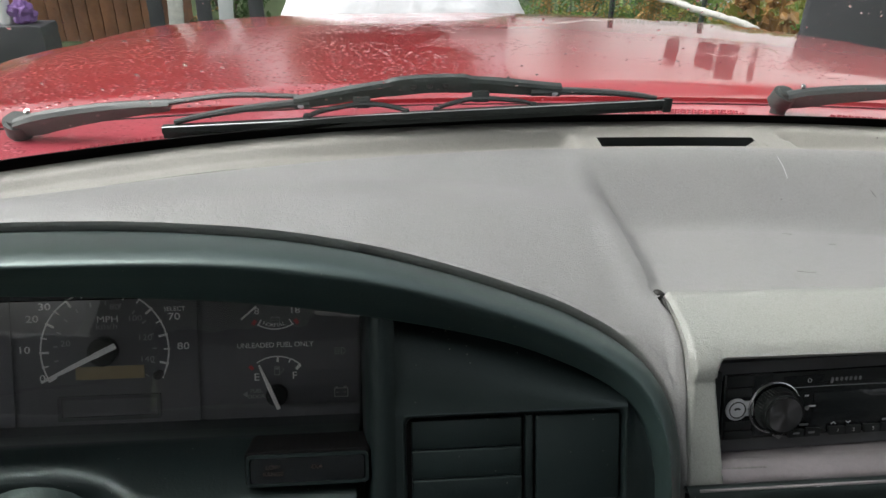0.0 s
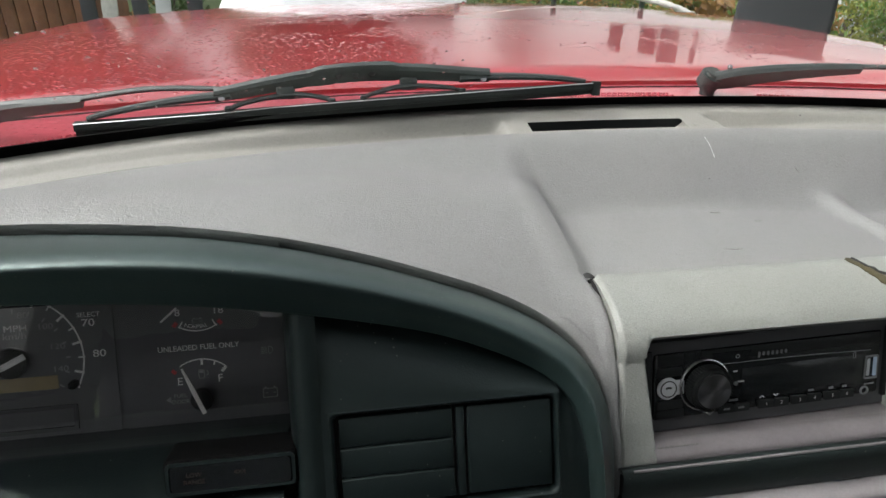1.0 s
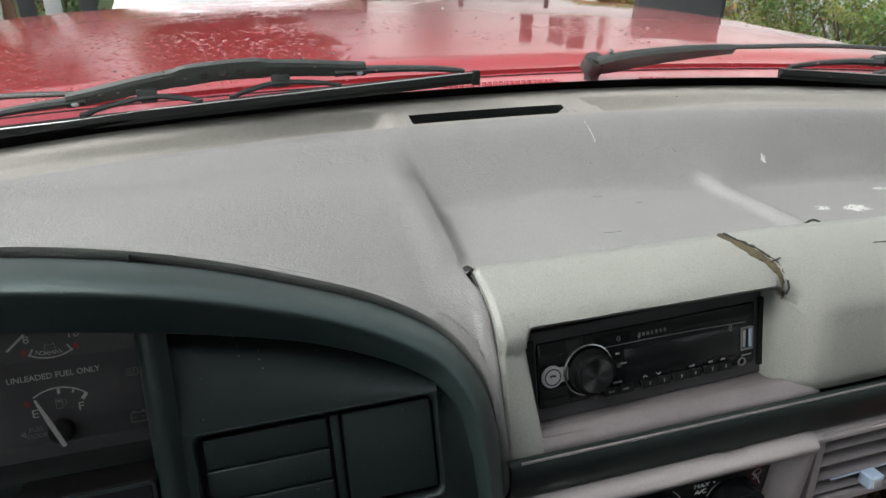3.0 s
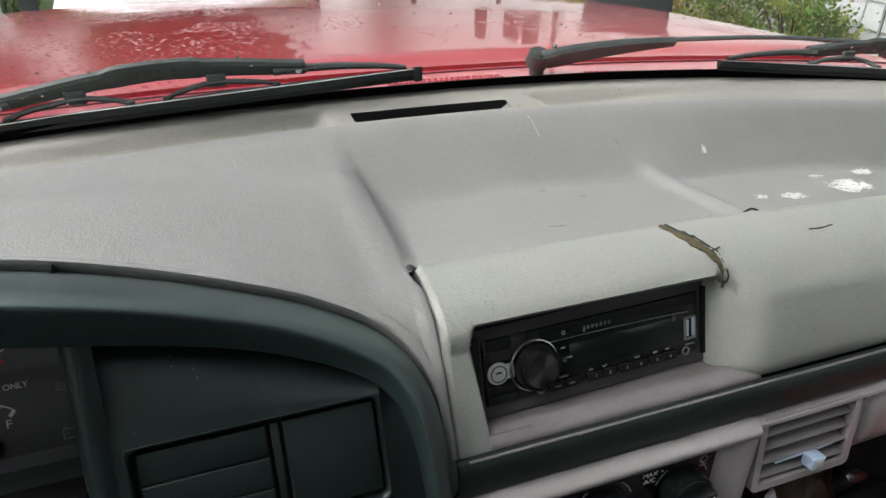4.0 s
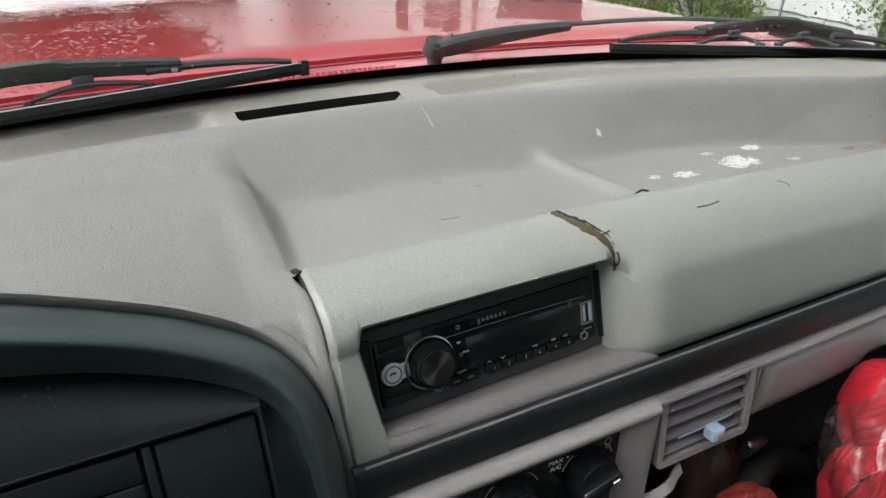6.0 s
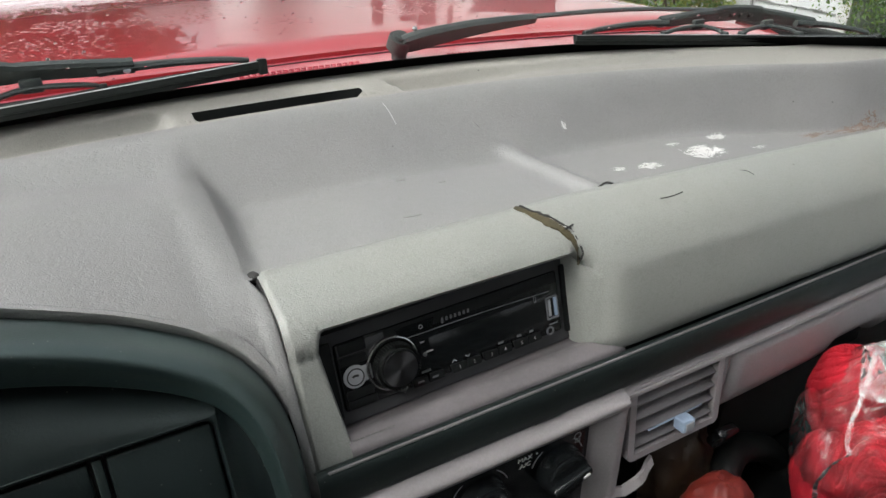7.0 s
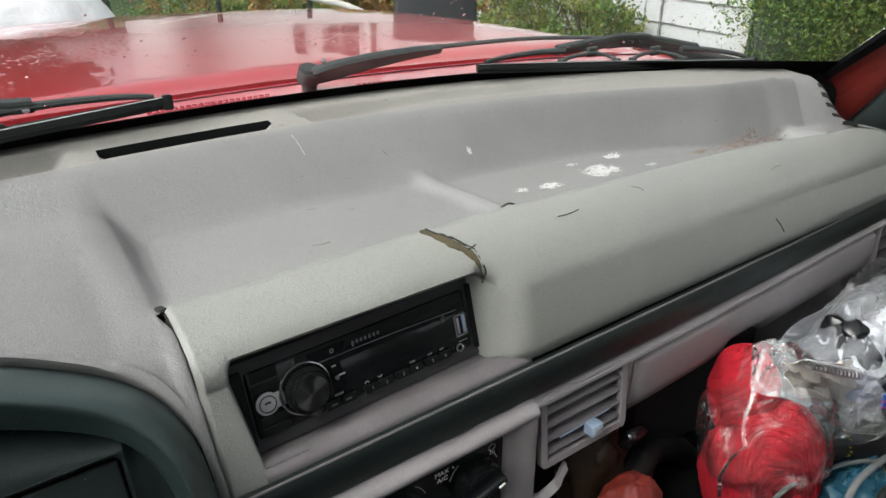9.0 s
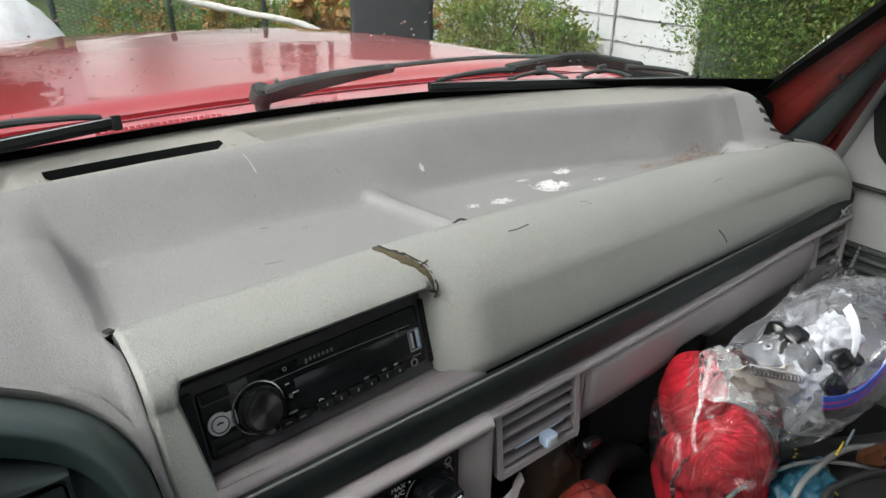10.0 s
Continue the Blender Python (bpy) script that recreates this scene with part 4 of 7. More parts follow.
mp = facing(mid.x, mid.y, mid.z, TP)
rows = []
for w_, h_, r_, cv, out in ((0.1370, 0.0652, 0.0010, 0.0, -0.0002), (0.1366, 0.0648, 0.0040, 0.0, 0.0004), (0.1350, 0.0630, 0.0060, 0.0, 0.0002), (0.1332, 0.0608, 0.0058, -0.0004, -0.0022), (0.1322, 0.0592, 0.0052, -0.0008, -0.0052), (0.1318, 0.0588, 0.0050, -0.0010, -0.0100)):
    rows.append([tuple(mp @ Vector((x - 0.0005, y - 0.0024 + cv, out))) for x, y in rounded(w_, h_, r_, 6)])
part("louvre_rim", grid(rows, True), PANEL, bezel, "rounded rim of the louvre opening", angle=70)
part("louvre_well", box((0.133, 0.060, 0.004), mp @ pose(-0.0005, -0.0030, -0.0125), 0.001), CUT, bezel, "dark gap behind the louvres")
for k in range(3):
    part("louvre", box((0.0668, 0.0178, 0.0060), mp @ pose(-0.0302, 0.0158 - 0.0184 * k, -0.0068 + 0.0003 * k, 3), 0.0009, 3), PANEL, bezel, "closed black louvre blade")
part("louvre_divider", box((0.0048, 0.0560, 0.007), mp @ pose(0.0078, -0.0026, -0.0072), 0.0010, 2), PANEL, bezel, "narrow post between the louvres")
part("switch_blank", box((0.0525, 0.0552, 0.006), mp @ pose(0.0383, -0.0026, -0.0066), 0.0016, 3), PANEL, bezel, "flat blanking plate")

# deep recess around the gauges: right cheek, sill, lower body with the column hump
rows = []
for j in range(22):
    z = 1.085 + 0.172 * j / 21
    yb = 0.391 + 0.45 * (z - 1.17)
    yf = panel_y(z) - 0.003
    rows.append([(0.0060, yf + 0.0032, z), (0.0010, yf - 0.001, z), (-0.0045, yf - 0.001, z), (-0.0085, yf + 0.004, z), (-0.0115, yf + 0.016, z), (-0.0135, yf + 0.03, z), (-0.0170, yb, z)])
part("recess_cheek", grid(rows), PANEL, bezel, "rounded side of the gauge recess", angle=60)
rows = []
for x in [-0.62 + 0.0102 * k for k in range(60)]:
    yf = 0.268 + 0.034 * math.exp(-((x + 0.215) / 0.062) ** 4)       # cut back over the steering column
    rows.append([(x, 0.373, 1.122), (x, 0.350, 1.1310), (x, 0.334, 1.1395), (x, 0.3295, 1.1425), (x, 0.325, 1.1430), (x, yf + 0.012, 1.1425), (x, yf + 0.004, 1.1410), (x, yf, 1.1370), (x, yf - 0.001, 1.128), (x, yf + 0.006, 1.06), (x, yf + 0.006, 1.0)])
part("gauge_sill", grid(rows), PANEL, bezel, "dark sill below the gauges", angle=60)
part("lower_panel", sheet([[Vector((x, 0.2500, 0.97)), Vector((x, 0.2505, 1.078))] for x in (-0.015, 0.06, 0.12, 0.168)], 0.01, (0, 1, 0)), PANEL, bezel, "lower dark panel")
# warning lamp pod
wm = facing(-0.0470, 0.2825, 1.1605, TP)
# the visor's shade on the pod is put into its near-black colour
part("lamp_pod", box((0.074, 0.0215, 0.030), wm @ pose(0.001, -0.002, -0.0165), 0.003, 4), FRIT, bezel, "lamp block coloured near-black for the visor's shade")
part("lamp_rim", frame_ring(0.071, 0.0190, 0.003, 0.0018, 0.0014, wm @ pose(0.001, -0.002, -0.0016)), PANEL, bezel, "thin rim round the warning window")
part("lamp_window", outline(rounded(0.066, 0.0150, 0.0025), 0.0012, wm @ pose(0.001, -0.002, -0.0016)), GLOSS, bezel, "unlit dark warning window")
words("LOW", 0.0036, wm @ pose(-0.019, 0.0002, 0.0002), AMBER, bezel, "lamp_lettering")
words("RANGE", 0.0036, wm @ pose(-0.019, -0.0040, 0.0002), AMBER, bezel, "lamp_lettering")
words("4X4", 0.0040, wm @ pose(0.006, -0.0005, 0.0002), AMBER, bezel, "lamp_lettering")
# steering column shroud
part("column_shroud", tube([(-0.215, 0.34, 1.085), (-0.215, 0.27, 1.066), (-0.215, 0.18, 1.036), (-0.215, 0.09, 1.005)], 0.058, 32, 20), BLACK, bezel, "dark steering column shroud")


# ------------------------------------------------------------------ gauge cluster
cluster = thing("instrument_cluster", (-0.14, 0.37, 1.10), "black instrument cluster with white dials, needles at rest", "gauge cluster")
TC = 24.2


def on_face(x, z, out=0.0):
    return pose(x, 0.391 + 0.45 * (z - 1.17), z, 90 - TC) @ pose(0, 0, out)


part("cluster_backing", box((0.62, 0.155, 0.004), on_face(-0.325, 1.162, -0.0025), 0.001), FACE, cluster, "black cluster backing")
part("dial_panel", outline(rounded(0.1225, 0.098, 0.0015), 0.0012, on_face(-0.1925, 1.1660, 0.0001)), FACE, cluster, "speedometer panel")
part("dial_panel", outline(rounded(0.1090, 0.098, 0.0015), 0.0012, on_face(-0.0735, 1.1660, 0.0001)), FACE, cluster, "fuel and battery panel")
part("dial_panel", outline(rounded(0.1225, 0.098, 0.0015), 0.0012, on_face(-0.3185, 1.1660, 0.0001)), FACE, cluster, "blank panel")
F = 0.0014
sp = on_face(-0.1947, 1.1707, F)
# speedometer: 0 at the lower left, clockwise
part("dial_arc", arc(0.0432, 0.0011, -28, 208, 0.0002, sp), WHITE, cluster, "white speed scale")


def speed_angle(mph):
    return 208 - 236 * mph / 85.0


for mph in range(0, 86, 5):
    a = radians(speed_angle(mph))
    ln = 0.0064 if mph % 10 == 0 else 0.0045
    d = Vector((math.cos(a), math.sin(a), 0))
    part("tick", box((ln, 0.0016 if mph % 10 == 0 else 0.0010, 0.0002), sp @ Matrix.Translation(d * (0.0432 - ln / 2 + 0.001)) @ pose(0, 0, 0, 0, 0, math.degrees(a))), WHITE, cluster)
for mph, px_, pz_ in ((0, -0.2375, 1.1539), (10, -0.2490, 1.1724), (20, -0.2425, 1.1921), (70, -0.1470, 1.1912), (80, -0.1415, 1.1719)):
    words(str(mph), 0.0070, on_face(px_, pz_, F), WHITE, cluster, "numeral", stretch=1.25, bold=0.00006)
for mph, ang, rad in ((30, 141, 0.0505), (40, 112, 0.050), (50, 84, 0.050), (60, 58, 0.0505)):
    words(str(mph), 0.0070, sp @ pose(rad * math.cos(radians(ang)), rad * math.sin(radians(ang)), 0), WHITE, cluster, "numeral", stretch=1.25, bold=0.00006)
words("MPH", 0.0062, on_face(-0.1922, 1.1907, F), WHITE, cluster, "lettering", stretch=1.2)
words("km/h", 0.0062, on_face(-0.1930, 1.1862, F), DIM, cluster, "lettering", stretch=1.2)
words("SELECT", 0.0045, on_face(-0.1465, 1.1962, F), WHITE, cluster, "lettering")
for kmh, px_, pz_ in ((20, -0.2211, 1.1759), (100, -0.1738, 1.1909), (120, -0.1675, 1.1782), (140, -0.1666, 1.1642), (80, -0.187, 1.1985)):
    words(str(kmh), 0.0058, on_face(px_, pz_, F), DIM, cluster, "numeral", stretch=1.2)
for kmh in range(0, 141, 10):
    a = radians(speed_angle(kmh / 1.609))
    part("tick", box((0.0030, 0.0009, 0.0002), sp @ Matrix.Translation(Vector((math.cos(a), math.sin(a), 0)) * 0.0335) @ pose(0, 0, 0, 0, 0, math.degrees(a))), DIM, cluster)


def needle(name, m, angle, length, tail, width, parent):
    bm = outline([(-tail, -width * 0.6), (length * 0.5, -width * 0.55), (length, -width * 0.28), (length, width * 0.28), (length * 0.5, width * 0.55), (-tail, width * 0.6)], 0.0012, m @ pose(0, 0, 0.0076, 0, 0, angle))
    part(name, bm, WHITE, parent, "white pointer")


part("needle_hub", disc(0.0100, 0.007, sp @ pose(0, 0, 0.0035), 36, 0.0012), MATT, cluster, "black needle hub")
needle("needle", sp, 205.5, 0.0440, 0.002, 0.0030, cluster)
part("needle_cap", box((0.016, 0.0042, 0.001), sp @ pose(0.003, 0.0015, 0.0085, 0, 0, 25.5), 0.0004), WHITE, cluster, "white needle root")
part("odometer", box((0.0465, 0.0092, 0.0012), on_face(-0.1920, 1.1565, F), 0.0004), TAN, cluster, "tan odometer window")
part("trip_knob", disc(0.0030, 0.006, on_face(-0.1585, 1.1545, 0.004), 16, 0.0006), GLOSS, cluster, "small reset knob")
part("display_frame", frame_ring(0.0700, 0.0175, 0.0008, 0.0026, 0.0016, on_face(-0.1930, 1.1340, F)), FRAMEGREY, cluster, "raised display frame")
part("display", box((0.0645, 0.0120, 0.0008), on_face(-0.1930, 1.1340, 0.0008)), GLOSS, cluster, "blank display window")
# battery gauge
bg = on_face(-0.0771, 1.2030, F)
part("dial_arc", arc(0.0240, 0.0009, 238, 302, 0.0002, bg), WHITE, cluster, "white battery scale")
for a in (232, 308):
    part("red_mark", box((0.0038, 0.0026, 0.0002), bg @ pose(0.0240 * math.cos(radians(a)), 0.0240 * math.sin(radians(a)), 0.0001, 0, 0, a)), REDPRINT, cluster, "red limit mark")
for a in (240, 300):
    part("tick", box((0.0050, 0.0010, 0.0002), bg @ pose(0.0222 * math.cos(radians(a)), 0.0222 * math.sin(radians(a)), 0.0001, 0, 0, a)), WHITE, cluster)
words("8", 0.0066, on_face(-0.0899, 1.1930, F), WHITE, cluster, "numeral", stretch=1.2)
words("18", 0.0066, on_face(-0.0633, 1.1930, F), WHITE, cluster, "numeral", stretch=1.2)
for text, a in (("N", 250), ("O", 257), ("R", 264), ("M", 271.5), ("A", 279), ("L", 286)):
    words(text, 0.0037, bg @ pose(0.0212 * math.cos(radians(a)), 0.0212 * math.sin(radians(a)), 0, 0, 0, a - 270), WHITE, cluster, "lettering", stretch=1.15)
part("needle", box((0.0140, 0.0014, 0.001), on_face(-0.0950, 1.1925, 0.004) @ pose(0, 0, 0, 0, 0, 40)), WHITE, cluster, "white pointer")


def battery_icon(m, s, mat):
    part("symbol", frame_ring(0.0060 * s, 0.0040 * s, 0.0003, 0.0004 * s, 0.0002, m), mat, cluster, "battery symbol")
    for dx in (-1, 1):
        part("symbol", box((0.0010 * s, 0.0007 * s, 0.0002), m @ pose(dx * 0.0018 * s, 0.0023 * s, 0.0001)), mat, cluster, "battery symbol")
        part("symbol", box((0.0012 * s, 0.0003 * s, 0.0002), m @ pose(dx * 0.0016 * s, 0, 0.0001)), mat, cluster, "battery symbol")


battery_icon(on_face(-0.0771, 1.1868, F), 1.1, DIM)
battery_icon(on_face(-0.0320, 1.1378, F), 1.7, DIM)
hb = on_face(-0.0316, 1.1654, F)
part("symbol", arc(0.0026, 0.0004, -90, 90, 0.0002, hb @ pose(0.0006, 0, 0), 14), DIM, cluster, "high beam symbol")
part("symbol", box((0.0004, 0.0054, 0.0002), hb @ pose(0.0005, 0, 0.0001)), DIM, cluster, "high beam symbol")
for k in range(4):
    part("symbol", box((0.0042, 0.0004, 0.0002), hb @ pose(-0.0026, 0.0021 - 0.0014 * k, 0.0001)), DIM, cluster, "high beam symbol")
words("UNLEADED FUEL ONLY", 0.0052, on_face(-0.0776, 1.1706, F), WHITE, cluster, "lettering", stretch=0.98, bold=0.00004)
# fuel gauge
fg = on_face(-0.0771, 1.1405, F)
part("dial_arc", arc(0.0248, 0.0009, 47, 124, 0.0002, fg), WHITE, cluster, "white fuel scale")
for a, ln, wd in ((88, 0.0040, 0.0016), (67, 0.0030, 0.0010), (48, 0.0045, 0.0022)):
    part("tick", box((ln, wd, 0.0002), fg @ pose((0.0248 - ln / 2) * math.cos(radians(a)), (0.0248 - ln / 2) * math.sin(radians(a)), 0.0001, 0, 0, a)), WHITE, cluster)
part("red_mark", box((0.0036, 0.0024, 0.0002), fg @ pose(0.0248 * math.cos(radians(136)), 0.0248 * math.sin(radians(136)), 0.0001, 0, 0, 136)), REDPRINT, cluster, "red empty mark")
words("E", 0.0075, on_face(-0.0915, 1.1497, F), WHITE, cluster, "lettering", stretch=1.1)
words("F", 0.0075, on_face(-0.0648, 1.1499, F), WHITE, cluster, "lettering", stretch=1.1)
pump = on_face(-0.0770, 1.1537, F)
part("symbol", frame_ring(0.0040, 0.0064, 0.0004, 0.0004, 0.0002, pump), DIM, cluster, "fuel pump symbol")
part("symbol", box((0.0026, 0.0016, 0.0002), pump @ pose(0, 0.0016, 0.0001)), DIM, cluster, "fuel pump symbol")
part("symbol", arc(0.0018, 0.0004, -90, 60, 0.0002, pump @ pose(0.0026, 0.0004, 0), 10), DIM, cluster, "fuel pump symbol")
part("needle_hub", disc(0.0075, 0.006, fg @ pose(0, -0.0025, 0.003), 32, 0.001), MATT, cluster, "black needle hub")
fn = on_face(-0.0755, 1.1300, F)
part("needle", outline([(0, -0.0013), (0.017, -0.0014), (0.0345, -0.0006), (0.0345, 0.0006), (0.017, 0.0014), (0, 0.0013)], 0.0012, fn @ pose(0, 0, 0.006, 0, 0, 112)), WHITE, cluster, "white pointer")
words("FUEL", 0.0040, on_face(-0.0920, 1.1408, F), DIM, cluster, "lettering")
words("DOOR", 0.0040, on_face(-0.0920, 1.1370, F), DIM, cluster, "lettering")
part("symbol", outline([(-0.0022, 0), (0.0012, 0.0022), (0.0012, -0.0022)], 0.0002, on_face(-0.0995, 1.1388, F)), DIM, cluster, "fuel door arrow")
lens = part("lens", sheet([[(x, 0.3555 + 0.3250 * (z - 1.15), z) for z in [1.108 + 0.007 * k for k in range(17)]] for x in [-0.62 + 0.0302 * k for k in range(21)]], 0.0012, (0, 1, 0)), LENS, cluster, "clear tilted lens")
lens.visible_shadow = False

# grey rod that stands for the highlight along the lens's lower edge
part("lens_glint", tube([(-0.60, 0.3635, 1.1205), (-0.40, 0.3635, 1.1205), (-0.24, 0.3635, 1.1210), (-0.150, 0.3635, 1.1222)], 0.0006, 6, 24), GREYBTN, cluster, "pale rod for the highlight on the lens's lower edge")


# ------------------------------------------------------------------ radio
radio = thing("car_radio", (0.311, 0.325, 1.129), "black single-slot car stereo with a volume knob", "car radio")
RM = facing(0.3112, 0.3236, 1.1567, 16.4, 1.7)          # middle of the faceplate


def rp(u, v, out=0.0):
    """A frame on the radio's face, u to the right and v up from its middle."""
    return RM @ pose(u, v, out)


part("mounting_sleeve", frame_ring(0.199, 0.064, 0.002, 0.0120, 0.008, rp(0, -0.0005, -0.0075)), FRAMEGREY, radio, "matt black surround")
part("sleeve_back", box((0.19, 0.058, 0.004), rp(0, 0, -0.012)), CUT, radio, "dark gap around the radio")
part("faceplate", box((0.1745, 0.0475, 0.016), rp(0, 0, -0.006), 0.0022, 3), GLOSS, radio, "gloss black faceplate")
part("side_rail", box((0.0085, 0.053, 0.004), rp(-0.0930, 0, 0.0010), 0.0012), MATT, radio, "matt side rail")
part("side_rail", box((0.0060, 0.053, 0.004), rp(0.0930, 0, 0.0010), 0.0012), MATT, radio, "matt side rail")
part("top_band", box((0.138, 0.0080, 0.0012), rp(0.0160, 0.0192, 0.0022), 0.0005), MATT, radio, "matt top band")
part("display", box((0.100, 0.0230, 0.0006), rp(0.0280, -0.0040, 0.0022), 0.0002), GLOSS, radio, "blank gloss display")
# the bevel's glint is a tube in paler grey
part("bevel_line", tube([tuple(rp(u, v, 0.0026) @ Vector((0, 0, 0))) for u, v in ((-0.040, 0.0122), (-0.018, 0.0122), (-0.010, 0.0122), (0.030, 0.0115), (0.078, 0.0100))], 0.0003, 6, 30), PRINT, radio, "thin bevel, its glint put in as pale grey")
knob_m = rp(-0.0505, -0.0008, 0.002)
part("knob_ring", grid([[tuple(knob_m @ Vector(((r + 0.0011 * math.cos(b)) * math.cos(a), (r + 0.0011 * math.cos(b)) * math.sin(a), 0.0012 + 0.0011 * math.sin(b)))) for b in [math.pi / 4 * q for q in range(9)]] for a in [2 * math.pi * k / 60 for k in range(61)] for r in (0.0176,)]), CHROME, radio, "chrome ring round the knob")
knob = part("volume_knob", disc(0.0152, 0.0120, knob_m @ pose(0.0008, -0.0006, 0.0060), 60, 0.0012, 0.0130), MATT, radio, "black ribbed volume knob")
cap = part("knob_cap", disc(0.0119, 0.0008, None, 60), SPUN, knob, "spun metal knob cap")
cap.matrix_basis = knob_m @ pose(0.0006, -0.0006, 0.0122)
for k in range(48):
    a = 2 * math.pi * k / 48
    part("knurl", box((0.0009, 0.0007, 0.008), knob_m @ pose(0.0008 + 0.0152 * math.cos(a), -0.0006 + 0.0152 * math.sin(a), 0.0055, 0, 0, math.degrees(a))), MATT, knob)
part("ring_pointer", outline([(-0.005, 0), (0, -0.004), (0.005, 0), (0, 0.0016)], 0.001, knob_m @ pose(0.004, -0.0190, 0.0012, 0, 0, 8)), CHROME, radio, "silver tab under the knob")
call = part("call_button", disc(0.0078, 0.002, rp(-0.0770, -0.0010, 0.0025), 32, 0.0006), GREYBTN, radio, "silver call button")
part("call_bridge", box((0.012, 0.0105, 0.0016), rp(-0.0712, -0.0008, 0.0022), 0.0005), GREYBTN, radio, "silver bridge beside the knob")
part("call_ring", arc(0.0056, 0.0008, 0, 360, 0.0003, rp(-0.0770, -0.0010, 0.0035), 30), CUT, call, "dark ring on the button")
part("handset_mark", arc(0.0032, 0.0014, 50, 130, 0.0003, rp(-0.0770, -0.0032, 0.0035), 10), CUT, call, "handset sign")
for u, v, w, h in ((-0.0755, 0.0190, 0.019, 0.0080), (-0.0760, 0.0105, 0.018, 0.0065), (-0.0750, -0.0130, 0.019, 0.0065), (-0.0745, -0.0198, 0.020, 0.0060)):
    part("button", box((w, h, 0.0024), rp(u, v, 0.0018), 0.0008), MATT, radio, "black side button")
part("search_button", outline([(-0.013, -0.0036), (0.011, -0.0036), (0.0135, 0.0036), (-0.0155, 0.0036)], 0.0012, rp(-0.0300, 0.0170, 0.0022)), GLOSS, radio, "gloss search button")
part("symbol", arc(0.0013, 0.0004, 0, 360, 0.0002, rp(-0.0270, 0.0172, 0.0036), 14), DIM, radio, "magnifier sign")
for k, u in enumerate((-0.0275, 0.0028, 0.0288, 0.0548)):
    for half in (-1, 1):
        part("preset_button", outline([(-0.0056, -0.0030), (0.0056, -0.0030), (0.0056, 0.0024), (-0.0056 + 0.001 * half, 0.0030)], 0.0022, rp(u + 0.0059 * half, -0.0205, 0.0018)), MATT, radio, "black preset button")
for u, t in ((-0.0030, "1"), (0.0086, "2"), (0.0230, "3"), (0.0346, "4"), (0.0490, "5"), (0.0606, "6")):
    words(t, 0.0036, rp(u, -0.0205, 0.0042), DIM, radio, "numeral")
for u in (-0.0063, 0.0045):
    sgn = 1 if u < 0 else -1
    for q in (-1, 1):
        part("symbol", box((0.0026, 0.0006, 0.0002), rp(u + 0.0008 * q, -0.0150, 0.0032) @ pose(0, 0, 0, 0, 0, -q * 40 * sgn)), GREYBTN, radio, "arrow sign")
for u, w in ((-0.0282, 0.0066), (0.0320, 0.0044), (0.0479, 0.0036), (0.0586, 0.0036)):
    part("print_bar", box((w, 0.0016, 0.0002), rp(u, -0.0148, 0.0032)), PRINT, radio, "small pale print")
for u, w in ((-0.0335, 0.0046), (-0.0225, 0.0046)):
    part("print_bar", box((w, 0.0013, 0.0002), rp(u, -0.0205, 0.0042)), PRINT, radio, "small pale print")
for u, v, w in ((-0.0275, 0.0060, 0.0030), (-0.0230, -0.0018, 0.0050)):
    part("print_bar", box((w, 0.0011, 0.0002), rp(u, v, 0.0028)), DIM, radio, "small grey print")
part("reset_pin", disc(0.0014, 0.001, rp(-0.0268, -0.0032, 0.0028), 12), STEEL, radio, "tiny metal pin")
# maker's name as plain slanted strokes
for k in range(7):
    part("maker_mark", box((0.0016, 0.0026 if k else 0.0040, 0.0003), rp(-0.0105 + 0.0034 * k, 0.0168 - (0 if k else 0.0006), 0.0032) @ pose(0, 0, 0, 0, 0, -8), 0.0004), PRINT, radio, "pale maker's mark")
part("mode_mark", frame_ring(0.0022, 0.0044, 0.0008, 0.0004, 0.0002, rp(0.0650, 0.0075, 0.0028)), PRINT, radio, "small round-cornered sign")
usb = part("usb_port", frame_ring(0.0108, 0.0175, 0.0010, 0.0012, 0.0016, rp(0.0795, -0.0030, 0.0016)), PRINT, radio, "metal usb socket")
part("usb_tongue", box((0.0022, 0.0130, 0.0012), rp(0.0773, -0.0030, 0.0024), 0.0003), GREYBTN, usb, "pale tongue")
part("usb_plate", box((0.0024, 0.0140, 0.0014), rp(0.0827, -0.0030, 0.0024), 0.0003), BLUETAB, usb, "blue plate")
part("aux_socket", arc(0.0028, 0.0011, 0, 360, 0.0010, rp(0.0755, -0.0205, 0.0022), 24), PRINT, radio, "round audio socket")
part("print_bar", box((0.0080, 0.0011, 0.0002), rp(0.0790, -0.0155, 0.0028)), PRINT, radio, "small pale print")

# ------------------------------------------------------------------ climate panel under the strip
climate = thing("climate_control", (0.31, 0.28, 0.98), "mauve-grey climate panel with black rotary knobs, chipped edge", "climate panel")
rows = []
for k in range(49):
    x = 0.1925 + 0.2385 * k / 48
    chip = 0.0022 * max(0, noise.noise(Vector((x * 60, 0, 0)))) + (0.006 if 0.352 < x < 0.372 else 0)
    e = sstep((0.431 - x) / 0.008)
    rows.append([(x, 0.286, 1.0905 - chip), (x, 0.2795 + chip, 1.0915 - chip * 0.4), (x, 0.2730, 1.0897), (x, 0.2700, 1.0870 - 0.001 * (1 - e)), (x, 0.2692, 1.0838), (x, 0.2705, 1.0800), (x, 0.2745, 1.0782), (x, 0.2830, 1.0775)])
part("top_rail", grid(rows), HARD, climate, "pale rail with a chipped back edge", angle=50)
rows = []
